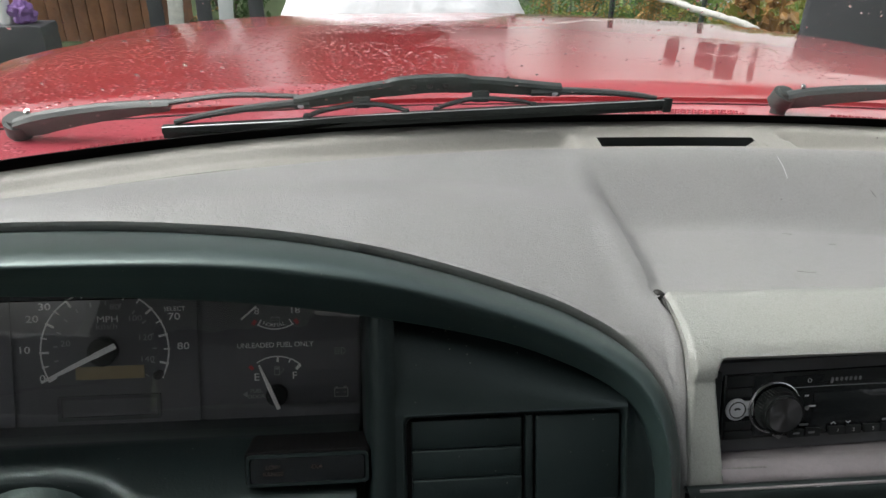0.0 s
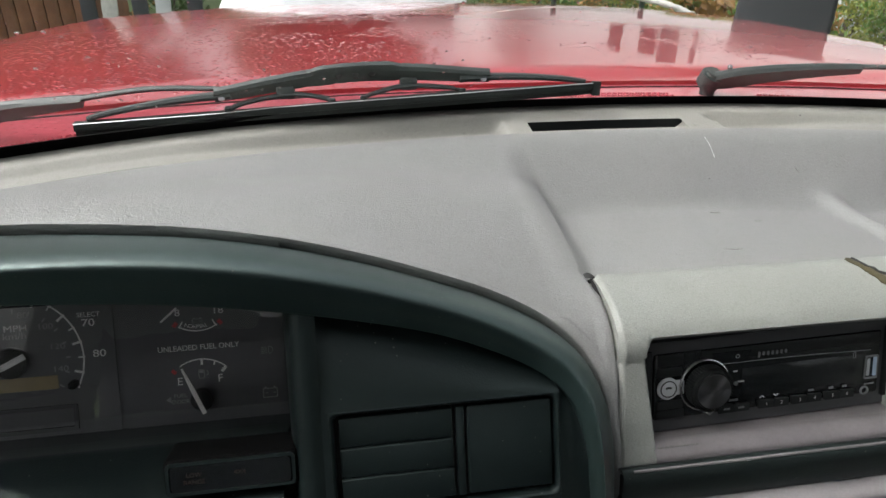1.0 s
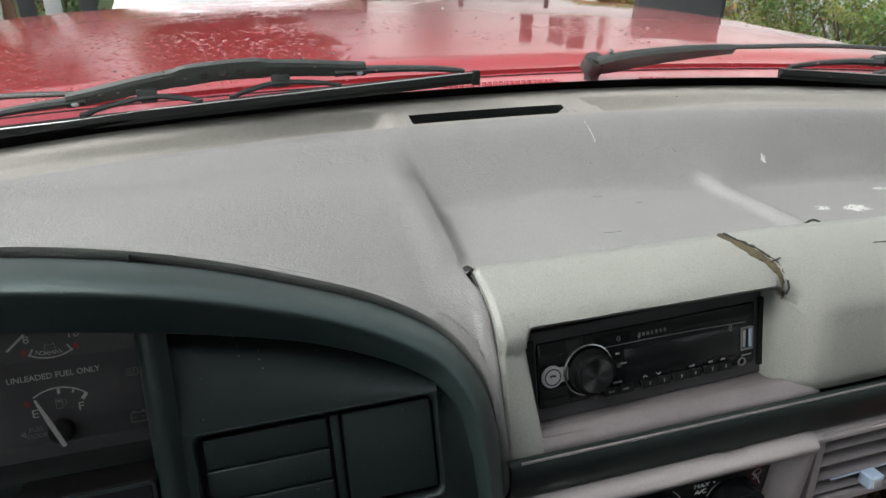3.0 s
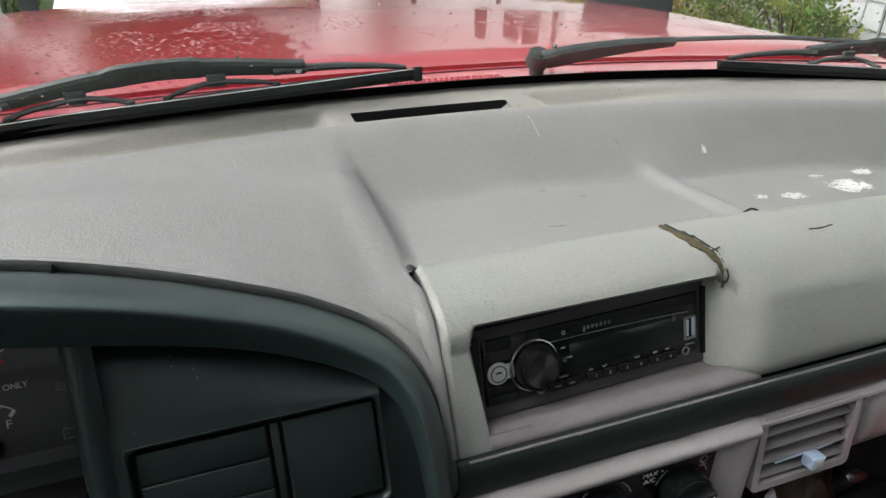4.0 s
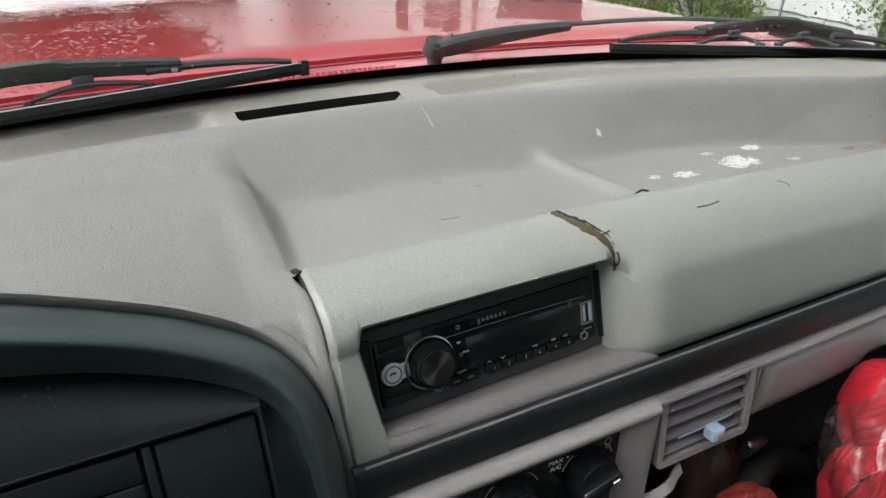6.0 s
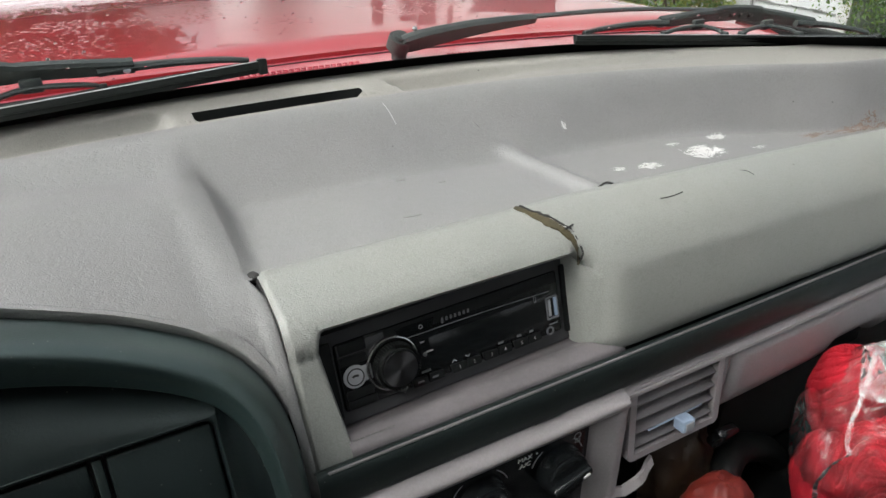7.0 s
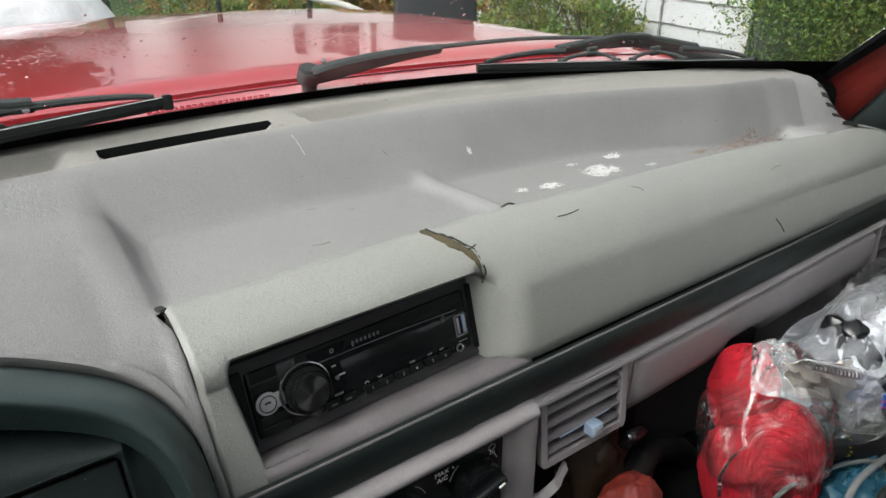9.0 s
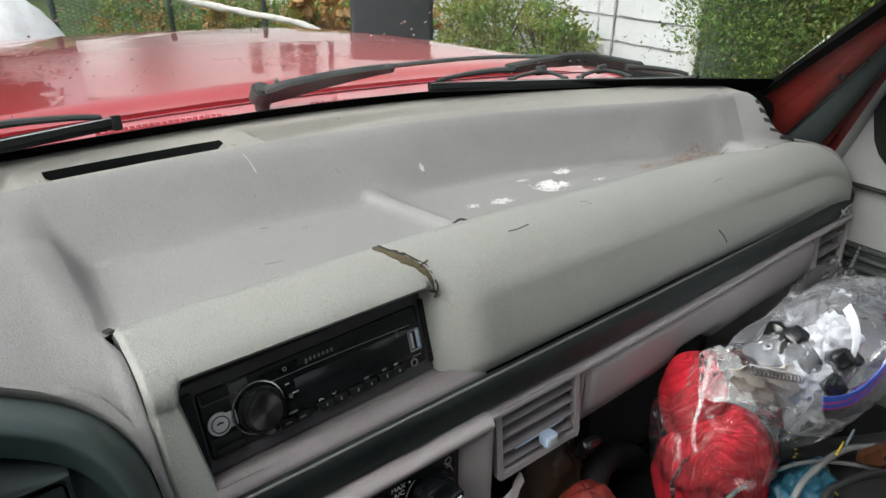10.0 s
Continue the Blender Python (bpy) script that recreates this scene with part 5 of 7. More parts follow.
for k in range(16):
    v = k / 15
    z = 1.0830 - 0.16 * v
    rows.append([(0.4025, 0.285, z), (0.4030, 0.2800, z), (0.4060, 0.2765, z), (0.4150, 0.2745, z), (0.4210, 0.2715, z), (0.4265, 0.2702, z), (0.4310, 0.2712, z), (0.4325, 0.2750, z), (0.4325, 0.285, z)])
part("side_frame", grid(rows), HARD, climate, "recessed side of the frame", angle=50)
part("control_plate", box((0.216, 0.004, 0.13), pose(0.2985, 0.2830, 1.020), 0.001), GLOSS, climate, "gloss black control plate")
for x, z, a in ((0.374, 1.0400, 15), (0.306, 1.0420, 60), (0.240, 1.043, 0)):
    km = facing(x, 0.2805, z, 4)
    kn = part("rotary_knob", disc(0.0205, 0.016, km @ pose(0, 0, 0.008), 44, 0.002, 0.0185), GLOSS, climate, "black rotary knob")
    part("knob_grip", box((0.036, 0.0075, 0.010), km @ pose(0, 0, 0.018, 0, 0, a), 0.003, 3), GLOSS, kn, "raised grip")
    part("knob_pointer", box((0.0060, 0.0018, 0.0005), km @ pose(0.011 * math.cos(radians(a)), 0.011 * math.sin(radians(a)), 0.0232, 0, 0, a)), WHITE, kn, "white pointer")
    part("scale_arc", arc(0.0245, 0.0007, 20, 160, 0.0003, km @ pose(0, 0, 0.0006), 24), GREYBTN, climate, "white scale line")
cm = facing(0.344, 0.2808, 1.0580, 0)
words("MAX", 0.0060, cm @ pose(0, 0.0035, 0.0004), WHITE, climate, "lettering")
words("A/C", 0.0060, cm @ pose(0.0005, -0.0030, 0.0004), WHITE, climate, "lettering")
part("symbol", disc(0.0008, 0.0004, cm @ pose(0.0105, 0.004, 0.0003), 10), WHITE, climate, "white dot")
fm = facing(0.392, 0.2808, 1.0615, 0)
part("symbol", arc(0.0030, 0.0006, 0, 360, 0.0003, fm, 20), GREYBTN, climate, "demister sign")
for k in (-1, 0, 1):
    part("symbol", tube([tuple(fm @ Vector((0.0018 * k, -0.004, 0.0003))), tuple(fm @ Vector((0.0018 * k + 0.0006, -0.0055, 0.0003))), tuple(fm @ Vector((0.0018 * k, -0.007, 0.0003)))], 0.0003, 5, 6), GREYBTN, climate, "demister sign")
# loose trim edge that hangs below
part("loose_edge", sheet([[Vector((0.42 + 0.05 * k / 8, 0.270 + 0.004 * math.sin(k), 0.985 + 0.018 * sstep(k / 8) + 0.003 * math.sin(k * 1.7))), Vector((0.42 + 0.05 * k / 8, 0.266 + 0.004 * math.sin(k), 0.979 + 0.018 * sstep(k / 8) + 0.003 * math.sin(k * 1.7)))] for k in range(9)], 0.003, (0, 1, 0)), HARD, climate, "torn pale trim edge")


# ------------------------------------------------------------------ air vents
def air_vent(x0, x1, z0, z1, y, label, tab):
    w, h = x1 - x0, z1 - z0
    v = thing("air_vent", ((x0 + x1) / 2, y, z0), label, "air vent", "dashboard air vents")
    m = facing((x0 + x1) / 2, y, (z0 + z1) / 2, 6)
    part("frame", frame_ring(w, h, 0.006, 0.0065, 0.0060, m @ pose(0, 0, -0.002)), HARD, v, "mauve-grey frame")
    part("duct", box((w - 0.008, h - 0.008, 0.002), m @ pose(0, 0, -0.016)), CUT, v, "dark duct")
    n = 4
    step = (h - 0.016) / n
    for k in range(n):
        part("slat", box((w - 0.0135, 0.0022, 0.0165), m @ pose(0, (k - (n - 1) / 2) * step, -0.0050, 24), 0.0008), SLAT, v, "slat in plastic darkened for the vent's shade")
    if tab:
        part("tab_bar", box((w * 0.58, 0.0018, 0.003), m @ pose(0.001, -0.0110, 0.0015, 0, 0, 2), 0.0005), BLUETAB, v, "pale blue link bar")
        t = part("tab", box((0.0135, 0.0120, 0.012), m @ pose(0.0060, -0.0155, 0.0075), 0.002, 3), BLUETAB, v, "pale blue thumb tab")
        part("tab_face", box((0.0085, 0.0075, 0.001), m @ pose(0.0060, -0.0155, 0.0138), 0.0004), GREYBTN, t, "worn face")
    else:
        part("tab", box((0.010, 0.008, 0.010), m @ pose(0.003, -0.010, 0.006), 0.002, 3), MATT, v, "dark thumb tab")
    return v


air_vent(0.4385, 0.5395, 1.0155, 1.0865, 0.2780, "mauve-grey dash vent with tilted slats and a pale blue tab", True)
air_vent(1.0050, 1.0900, 0.9880, 1.0800, 0.2910, "mauve-grey dash vent at the door end", False)

# glove box and the facia round it
glove = thing("glove_box", (0.78, 0.29, 0.98), "closed mauve-grey plastic glove box door with a finger notch", "glove box")


def facia_y(x):
    return 0.2795 + 0.010 * sstep((x - 0.5) / 0.6)


rows = []
for k in range(64):
    x = 0.432 + (1.088 - 0.432) * k / 63
    y = facia_y(x)
    rows.append([(x, y + 0.008, 1.0885), (x, y + 0.002, 1.0870), (x, y - 0.003, 1.0850), (x, y - 0.0035, 1.0825), (x, y + 0.001, 1.0805), (x, y + 0.012, 1.079)])
part("facia_rail", grid(rows), HARD, dash, "mauve-grey rail under the strip", angle=50)
for xa, xb, zb in ((0.5390, 0.5530, 1.004), (0.9985, 1.0065, 0.985), (1.0885, 1.0945, 0.985)):
    rows = []
    for k in range(9):
        v = k / 8
        x = xa + (xb - xa) * v
        bulge = 0.006 * math.sin(math.pi * v)
        rows.append([(x, facia_y(x) + 0.004 - bulge, 1.083 - (1.083 - zb) * j / 10) for j in range(11)])
    part("facia_post", sheet(rows, 0.02, (0, 1, 0)), HARD, dash, "rounded post beside the vent", angle=60)


def glove_bottom(x):
    base = 0.9960 + 0.006 * sstep((x - 0.6) / 0.4)
    return base + 0.016 * sstep((x - 0.690) / 0.016) * sstep((0.800 - x) / 0.03)


rows = []
for k in range(90):
    x = 0.5540 + 0.4430 * k / 89
    zb = glove_bottom(x)
    corner = 0.018 * (1 - math.sqrt(max(0, 1 - max(0, (x - 0.975) / 0.0221) ** 2)))
    zt = 1.0795 - corner
    zb = zb + corner
    col = []
    for j in range(17):
        v = j / 16
        z = zt + (zb - zt) * v
        edge = 0.006 * (1 - sstep(min(v, 1 - v) / 0.07)) + 0.005 * (1 - sstep((x - 0.554) / 0.008)) + 0.006 * sstep((x - 0.987) / 0.010)
        col.append((x, facia_y(x) - 0.0035 + edge + 0.016 * (v - 0.3) ** 2 + 0.012 * sstep((v - 0.55) / 0.5), z))
    rows.append(col)
part("glove_door", sheet(rows, 0.012, (0, 1, 0)), HARD, glove, "plain closed door", angle=50)
part("latch_recess", box((0.085, 0.03, 0.022), pose(0.750, 0.318, 0.998), 0.003), MATT, glove, "dark finger recess")
part("stud", disc(0.0022, 0.002, facing(0.8065, 0.3005, 1.0120, 0), 12), TAN, glove, "tiny brass stud")
# solid block, coloured black in place of the shade under the dash
part("under_dash", box((1.55, 0.10, 0.30), pose(0.24, 0.46, 0.83), 0.01), MATT, dash, "black block standing for the dark space under the dash")


# ------------------------------------------------------------------ windshield, pillars, cab
RAKE = 1.18                                   # metres back per metre up


def glass_y(x, z):
    return y_glass(x) + 0.016 - RAKE * (z - 1.262)


def side_x(z, side):
    """Edge of the glass at a height."""
    half = 0.808 - 0.47 * (z - 1.255)
    return XC + side * half


def glass_rows(z0, z1, n, off, inset=0.0):
    rows = []
    for i in range(n + 1):
        z = z0 + (z1 - z0) * i / n
        a, b = side_x(z, -1) + inset, side_x(z, 1) - inset
        rows.append([(a + (b - a) * k / 60, max(glass_y(a + (b - a) * k / 60, z), 0.40 - RAKE * (z - 1.255)) + off, z) for k in range(61)])
    return rows


shield = thing("windshield", (XC, 0.6, 1.25), "wet raked windshield with a black border", "windshield", kind="structure")
pane = part("pane", sheet(glass_rows(1.235, 1.78, 14, 0.0), 0.005, (0, 1, 0.8)), PANE, shield, "rain-spotted glass")
pane.visible_shadow = False
rows = []
for k in range(121):
    x = side_x(1.255, -1) + (side_x(1.255, 1) - side_x(1.255, -1)) * k / 120
    z = z_glass(x) + 0.0105
    lo = z_glass(x) - 0.012
    rows.append([(x, glass_y(x, lo) - 0.003, lo), (x, glass_y(x, z) - 0.003, z)])
part("border", sheet(rows, 0.002, (0, -1, 0)), FRIT, shield, "black border along the bottom")

# rain on the outside of the glass
rnd = random.Random(77)
verts, faces = [], []
tilt = Vector((0, 0.646, 0.763))
for _ in range(2200):
    x, z = rnd.uniform(-0.62, 1.0), rnd.uniform(1.285, 1.46)
    if noise.noise(Vector((x * 4, z * 9, 2))) < rnd.uniform(-0.5, 0.35):
        continue
    r = 0.0004 + 0.0011 * rnd.random() ** 3
    c = Vector((x, glass_y(x, z) + 0.0060 * 0.78, z + 0.0060 * 0.62))
    side, down = Vector((1, 0, 0)), Vector((0, -0.763, 0.646))
    o, sx_, sy_ = len(verts), r * rnd.uniform(0.8, 1.2), r * rnd.uniform(0.9, 1.5)
    for ring, high in ((1.0, 0.0), (0.8, 0.28), (0.45, 0.42)):
        verts += [tuple(c + side * sx_ * ring * math.cos(a) + down * sy_ * ring * math.sin(a) + tilt * high * r) for a in [math.pi / 4 * q for q in range(8)]]
    verts.append(tuple(c + tilt * 0.46 * r))
    for ring in (0, 8):
        faces += [(o + ring + q, o + ring + (q + 1) % 8, o + ring + 8 + (q + 1) % 8, o + ring + 8 + q) for q in range(8)]
    faces += [(o + 16 + q, o + 16 + (q + 1) % 8, o + 24) for q in range(8)]
drops = part("raindrops", (verts, faces), WATER, shield, "small clear raindrops")
drops.visible_shadow = False
tagged(drops, kind="stuff")
truck = thing("pickup_truck", (XC, 1.2, 0.35), "red pickup truck body with a wet glossy hood", "pickup truck")


def mirrored(p, side):
    return (XC + side * (p[0] - XC), p[1], p[2])


# pillar cross-sections at the foot and higher up; each band runs between the two
FOOT = [(1.000, 0.3978, 1.2468), (1.004, 0.392, 1.243), (1.013, 0.372, 1.236), (1.024, 0.354, 1.215), (1.027, 0.350, 1.212), (1.051, 0.329, 1.194), (1.054, 0.326, 1.189), (1.070, 0.319, 1.184), (1.094, 0.312, 1.176)]
HEAD = [(0.9410, 0.2665, 1.3660), (0.950, 0.262, 1.358), (0.965, 0.262, 1.345), (0.994, 0.275, 1.318), (0.998, 0.271, 1.318), (1.026, 0.276, 1.292), (1.030, 0.279, 1.286), (1.048, 0.281, 1.276), (1.080, 0.286, 1.262)]
for side in (-1, 1):
    def band(i, j, name, mat, label, lift=0.0):
        rows = []
        for k in range(16):
            v = -0.5 + 4.9 * k / 15
            a, b = Vector(FOOT[i]).lerp(Vector(HEAD[i]), v), Vector(FOOT[j]).lerp(Vector(HEAD[j]), v)
            row = []
            for q in range(9):
                w = q / 8
                p = a.lerp(b, w) + Vector((-0.3, -0.7, 0.1)) * lift * math.sin(math.pi * w)
                row.append(mirrored(p, side))
            rows.append(row)
        part(name, sheet(rows, 0.012, (side * 0.6, 0.8, 0)), mat, truck, label, angle=60)
    band(0, 1, "pillar_edge", FRIT, "black pillar edge")
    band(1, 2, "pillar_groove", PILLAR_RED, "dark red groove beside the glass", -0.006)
    band(2, 3, "pillar", PILLAR_RED, "dark red painted windshield pillar", 0.008)
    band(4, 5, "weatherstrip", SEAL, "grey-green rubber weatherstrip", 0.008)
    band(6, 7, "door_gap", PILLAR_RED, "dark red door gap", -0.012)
    band(7, 8, "door_edge", DOORVINYL, "grey edge of the door frame", 0.004)
for x, y, z, r in ((1.006, 0.318, 1.278, 0.0035), (1.02, 0.30, 1.30, 0.003)):
    part("pillar_plug", disc(r, 0.003, facing(x - 0.012, y - 0.008, z, 40, -35), 14), CUT, truck, "dark hole in the pillar")

for side in (-1, 1):
    part("pillar_base", box((0.080, 0.030, 0.12), pose(XC + side * 0.790, 0.427, 1.183, 0, 0, side * -38), 0.004), FRIT, truck, "black foot of the pillar")

# cab shell, out of view: added to block sky and bounce light forward
part("roof", box((1.30, 1.50, 0.03), pose(XC, -0.92, 1.80), 0.01), CABIN, truck, "cab roof lining")
part("header", box((1.30, 0.06, 0.06), pose(XC, -0.16, 1.775), 0.01), CABIN, truck, "header rail over the windshield")
for side in (-1, 1):
    part("roof_rail", box((0.10, 1.5, 0.09), pose(XC + side * 0.66, -0.92, 1.765), 0.02), CABIN, truck, "side rail of the roof")
part("back_wall", box((1.80, 0.05, 0.71), pose(XC, -1.28, 0.925), 0.01), SEATCLOTH, truck, "unseen cab back wall")
for side in (-1, 1):
    part("quarter_panel", sheet([[(XC + side * (0.905 - 0.42 * max(0, z - 1.24)), y, z) for z in (1.20, 1.35, 1.5, 1.78)] for y in (-0.79, -1.0, -1.28)], 0.03, (side, 0, 0)), CABIN, truck, "unseen cab side that narrows the side window", smooth=False)
    part("back_pillar", box((0.44, 0.06, 0.55), pose(XC + side * 0.66, -1.28, 1.52), 0.02), CABIN, truck, "rear pillar")
part("cab_floor", box((1.75, 2.2, 0.04), pose(XC, -0.25, 0.56), 0.01), CARPET, truck, "dark cab floor")
part("firewall", box((1.75, 0.04, 0.75), pose(XC, 0.66, 0.80), 0.01), MATT, truck, "firewall")


def door(side):
    d = thing("door", (XC + side * 0.90, 0.0, 0.6), "grey vinyl door panel with dark ribs", "door", "cab doors")
    sx_ = lambda x: XC + side * (x - XC)
    # upper edge: rises in front towards the mirror
    top = [(0.370, 1.150), (0.362, 1.170), (0.348, 1.201), (0.334, 1.231), (0.317, 1.247), (0.294, 1.258), (0.25, 1.268), (0.20, 1.272), (0.16, 1.262), (0.12, 1.245), (0.0, 1.235), (-0.4, 1.235), (-1.22, 1.235)]
    rows = []
    for y, z in top:
        rows.append([(sx_(1.118), y, z - 0.012), (sx_(1.100), y, z - 0.002), (sx_(1.088), y, z - 0.008), (sx_(1.084), y, z - 0.03), (sx_(1.090), y, 1.130 + 0.2 * max(0, z - 1.25)), (sx_(1.094), y, 1.122), (sx_(1.100), y, 1.118), (sx_(1.104), y, 1.05), (sx_(1.104), y, 0.62)])
    part("panel", sheet(rows, 0.02, (side, 0, 0)), DOORVINYL, d, "grey grained door panel", angle=50)
    part("seam", tube([(sx_(1.0895), y, 1.126) for y in (0.33, 0.2, 0.0, -0.4, -1.2)], 0.003, 6, 30), CUT, d, "dark seam")
    for k in range(7):
        part("rib", tube([(sx_(1.100), 0.32, 1.040 - 0.014 * k), (sx_(1.096), 0.26, 1.040 - 0.014 * k), (sx_(1.096), 0.0, 1.040 - 0.014 * k), (sx_(1.096), -0.2, 1.040 - 0.014 * k)], 0.0052, 8, 16), RUBBER, d, "dark moulded rib")
    w = part("window", sheet([[(sx_(1.105 - 0.42 * max(0, z - 1.24)), y, z) for z in (1.20, 1.35, 1.5, 1.74)] for y in (0.30, 0.0, -0.4, -0.78)], 0.004, (side, 0, 0)), SIDEPANE, d, "side window")
    w.visible_shadow = False
    part("corner_grille", outline([(0.200, 1.160), (0.264, 1.163), (0.277, 1.175), (0.286, 1.190), (0.292, 1.210), (0.298, 1.232), (0.298, 1.245), (0.288, 1.252), (0.200, 1.262)], 0.006, Matrix(((0, 0, side, sx_(1.0805)), (1, 0, 0, 0), (0, 1, 0, 0), (0, 0, 0, 1)))), MATT, d, "black grille in the door corner")
    return d


door(1)
door(-1)
for side in (-1, 1):
    part("kick_panel", box((0.03, 0.36, 0.66), pose(XC + side * 0.895, 0.50, 0.88), 0.005), CABIN, truck, "side panel of the footwell")
    part("cowl_side", box((0.03, 0.42, 0.10), pose(XC + side * 0.872, 0.56, 1.17), 0.005), MATT, truck, "dark side of the cowl")

# seat out of view, kept dark for what the visor's front mirrors
seat = thing("bench_seat", (XC, -0.62, 0.58), "unseen bench seat in dark grey cloth", "seat")
part("cushion", box((1.46, 0.52, 0.20), pose(XC, -0.66, 0.82), 0.05, 4), SEATCLOTH, seat, "seat cushion")
part("backrest", box((1.46, 0.18, 0.36), pose(XC, -1.00, 1.02, -12), 0.05, 4), SEATCLOTH, seat, "seat back")
part("seat_base", box((1.40, 0.48, 0.16), pose(XC, -0.68, 0.66), 0.01), CARPET, seat, "seat base")

# ------------------------------------------------------------------ hood, cowl and wipers


def hood_z(x, y):
    u = (x - XC) / 0.90
    v = (y - 0.76) / 1.24
    d = y - 0.80
    z = 1.2600 - 0.018 * d - 0.057 * d * d
    z -= 0.030 * abs(u) ** 2.2 + 0.075 * sstep((abs(u) - 0.72) / 0.42) ** 1.5
    # rolled edges at the back and front
    z -= 0.009 * (1 - sstep((y - 0.755) / 0.055)) ** 1.5
    z -= 0.10 * sstep((v - 0.96) / 0.08) ** 2
    return z


ys = [0.755 + 0.006 * k for k in range(12)] + [0.83 + 0.0225 * k for k in range(51)] + [1.985 + 0.012 * k for k in range(6)]
hx = [XC - 0.80 + 1.60 * k / 120 for k in range(121)]
part("hood", sheet([[(x, y - 0.09 * (abs(x - XC) / 0.8) ** 2.4, hood_z(x, y)) for y in ys] for x in hx], 0.012), HOOD_RED, truck, "wet red hood", angle=60)
for side in (-1, 1):
    rows = []
    for k in range(30):
        v = k / 29
        row = []
        for y in ys[::2] + [2.10]:
            x = XC + side * (0.806 + 0.16 * v)
            drop = 0.0 if v < 0.02 else 0.02 * v + 0.10 * max(0, v - 0.35) ** 1.6 + (0.55 * max(0, v - 0.86) / 0.14) * 0.5
            row.append((x, y - 0.09, min(hood_z(XC + side * 0.80, y), 1.30) - 0.004 - drop))
        rows.append(row)
    part("fender", sheet(rows, 0.012), HOOD_RED, truck, "red front fender", angle=60)
part("grille_panel", box((1.75, 0.06, 0.45), pose(XC, 2.00, 0.86), 0.03, 3), HOOD_RED, truck, "red front end")
part("engine_bay", box((1.50, 1.15, 0.25), pose(XC, 1.36, 0.90), 0.01), MATT, truck, "dark engine bay")


def cowl_z(x, v):
    return 1.2505 - 0.004 * v - 0.028 * abs((x - XC) / 0.9) ** 2.2


rows = []
for k in range(121):
    x = XC - 0.765 + 1.53 * k / 120
    yr = y_glass(x) + 0.030
    yf = 0.768 - 0.09 * (abs(x - XC) / 0.8) ** 2.4
    rows.append([(x, yr + (yf - yr) * j / 14, cowl_z(x, j / 14)) for j in range(15)])
cowl = part("cowl", sheet(rows, 0.01), COWL_RED, truck, "red cowl panel below the windshield")
part("cowl_seam", tube([(XC - 0.78 + 1.56 * k / 12, 0.742 - 0.09 * (abs(XC - 0.78 + 1.56 * k / 12 - XC) / 0.8) ** 2.4, cowl_z(XC - 0.78 + 1.56 * k / 12, 0.8) + 0.0002) for k in range(13)], 0.0011, 6, 60), CUT, cowl, "dark rubber seam")


def cowl_grille(x0, x1, nx, ny):
    """A field of small raised bars between rows of slots."""
    verts, faces = [], []
    for i in range(nx):
        for j in range(ny):
            x = x0 + (x1 - x0) * (i + 0.5 * (j % 2)) / nx
            yr = y_glass(x) + 0.040
            y = yr + 0.062 * (j + 0.5) / ny
            z = cowl_z(x, 0.3) + 0.0002
            w, d, h = (x1 - x0) / nx * 0.36, 0.062 / ny * 0.26, 0.0036
            o = len(verts)
            verts += [(x - w, y - d, z), (x + w, y - d, z), (x + w, y + d, z), (x - w, y + d, z), (x - w * 0.8, y - d * 0.6, z + h), (x + w * 0.8, y - d * 0.6, z + h), (x + w * 0.8, y + d * 0.6, z + h), (x - w * 0.8, y + d * 0.6, z + h)]
            faces += [(o, o + 1, o + 5, o + 4), (o + 1, o + 2, o + 6, o + 5), (o + 2, o + 3, o + 7, o + 6), (o + 3, o, o + 4, o + 7), (o + 4, o + 5, o + 6, o + 7)]
    g = part("cowl_grille", (verts, faces), COWL_RED, cowl, "perforated red intake grille", smooth=False)
    tagged(g, kind="stuff")


cowl_grille(-0.36, 0.02, 56, 7)
cowl_grille(0.27, 0.40, 20, 7)
cowl_grille(0.50, 0.80, 46, 7)
part("washer_jet", box((0.016, 0.012, 0.012), pose(0.545, 0.655, 1.245), 0.003), WIPER, cowl, "black washer jet")


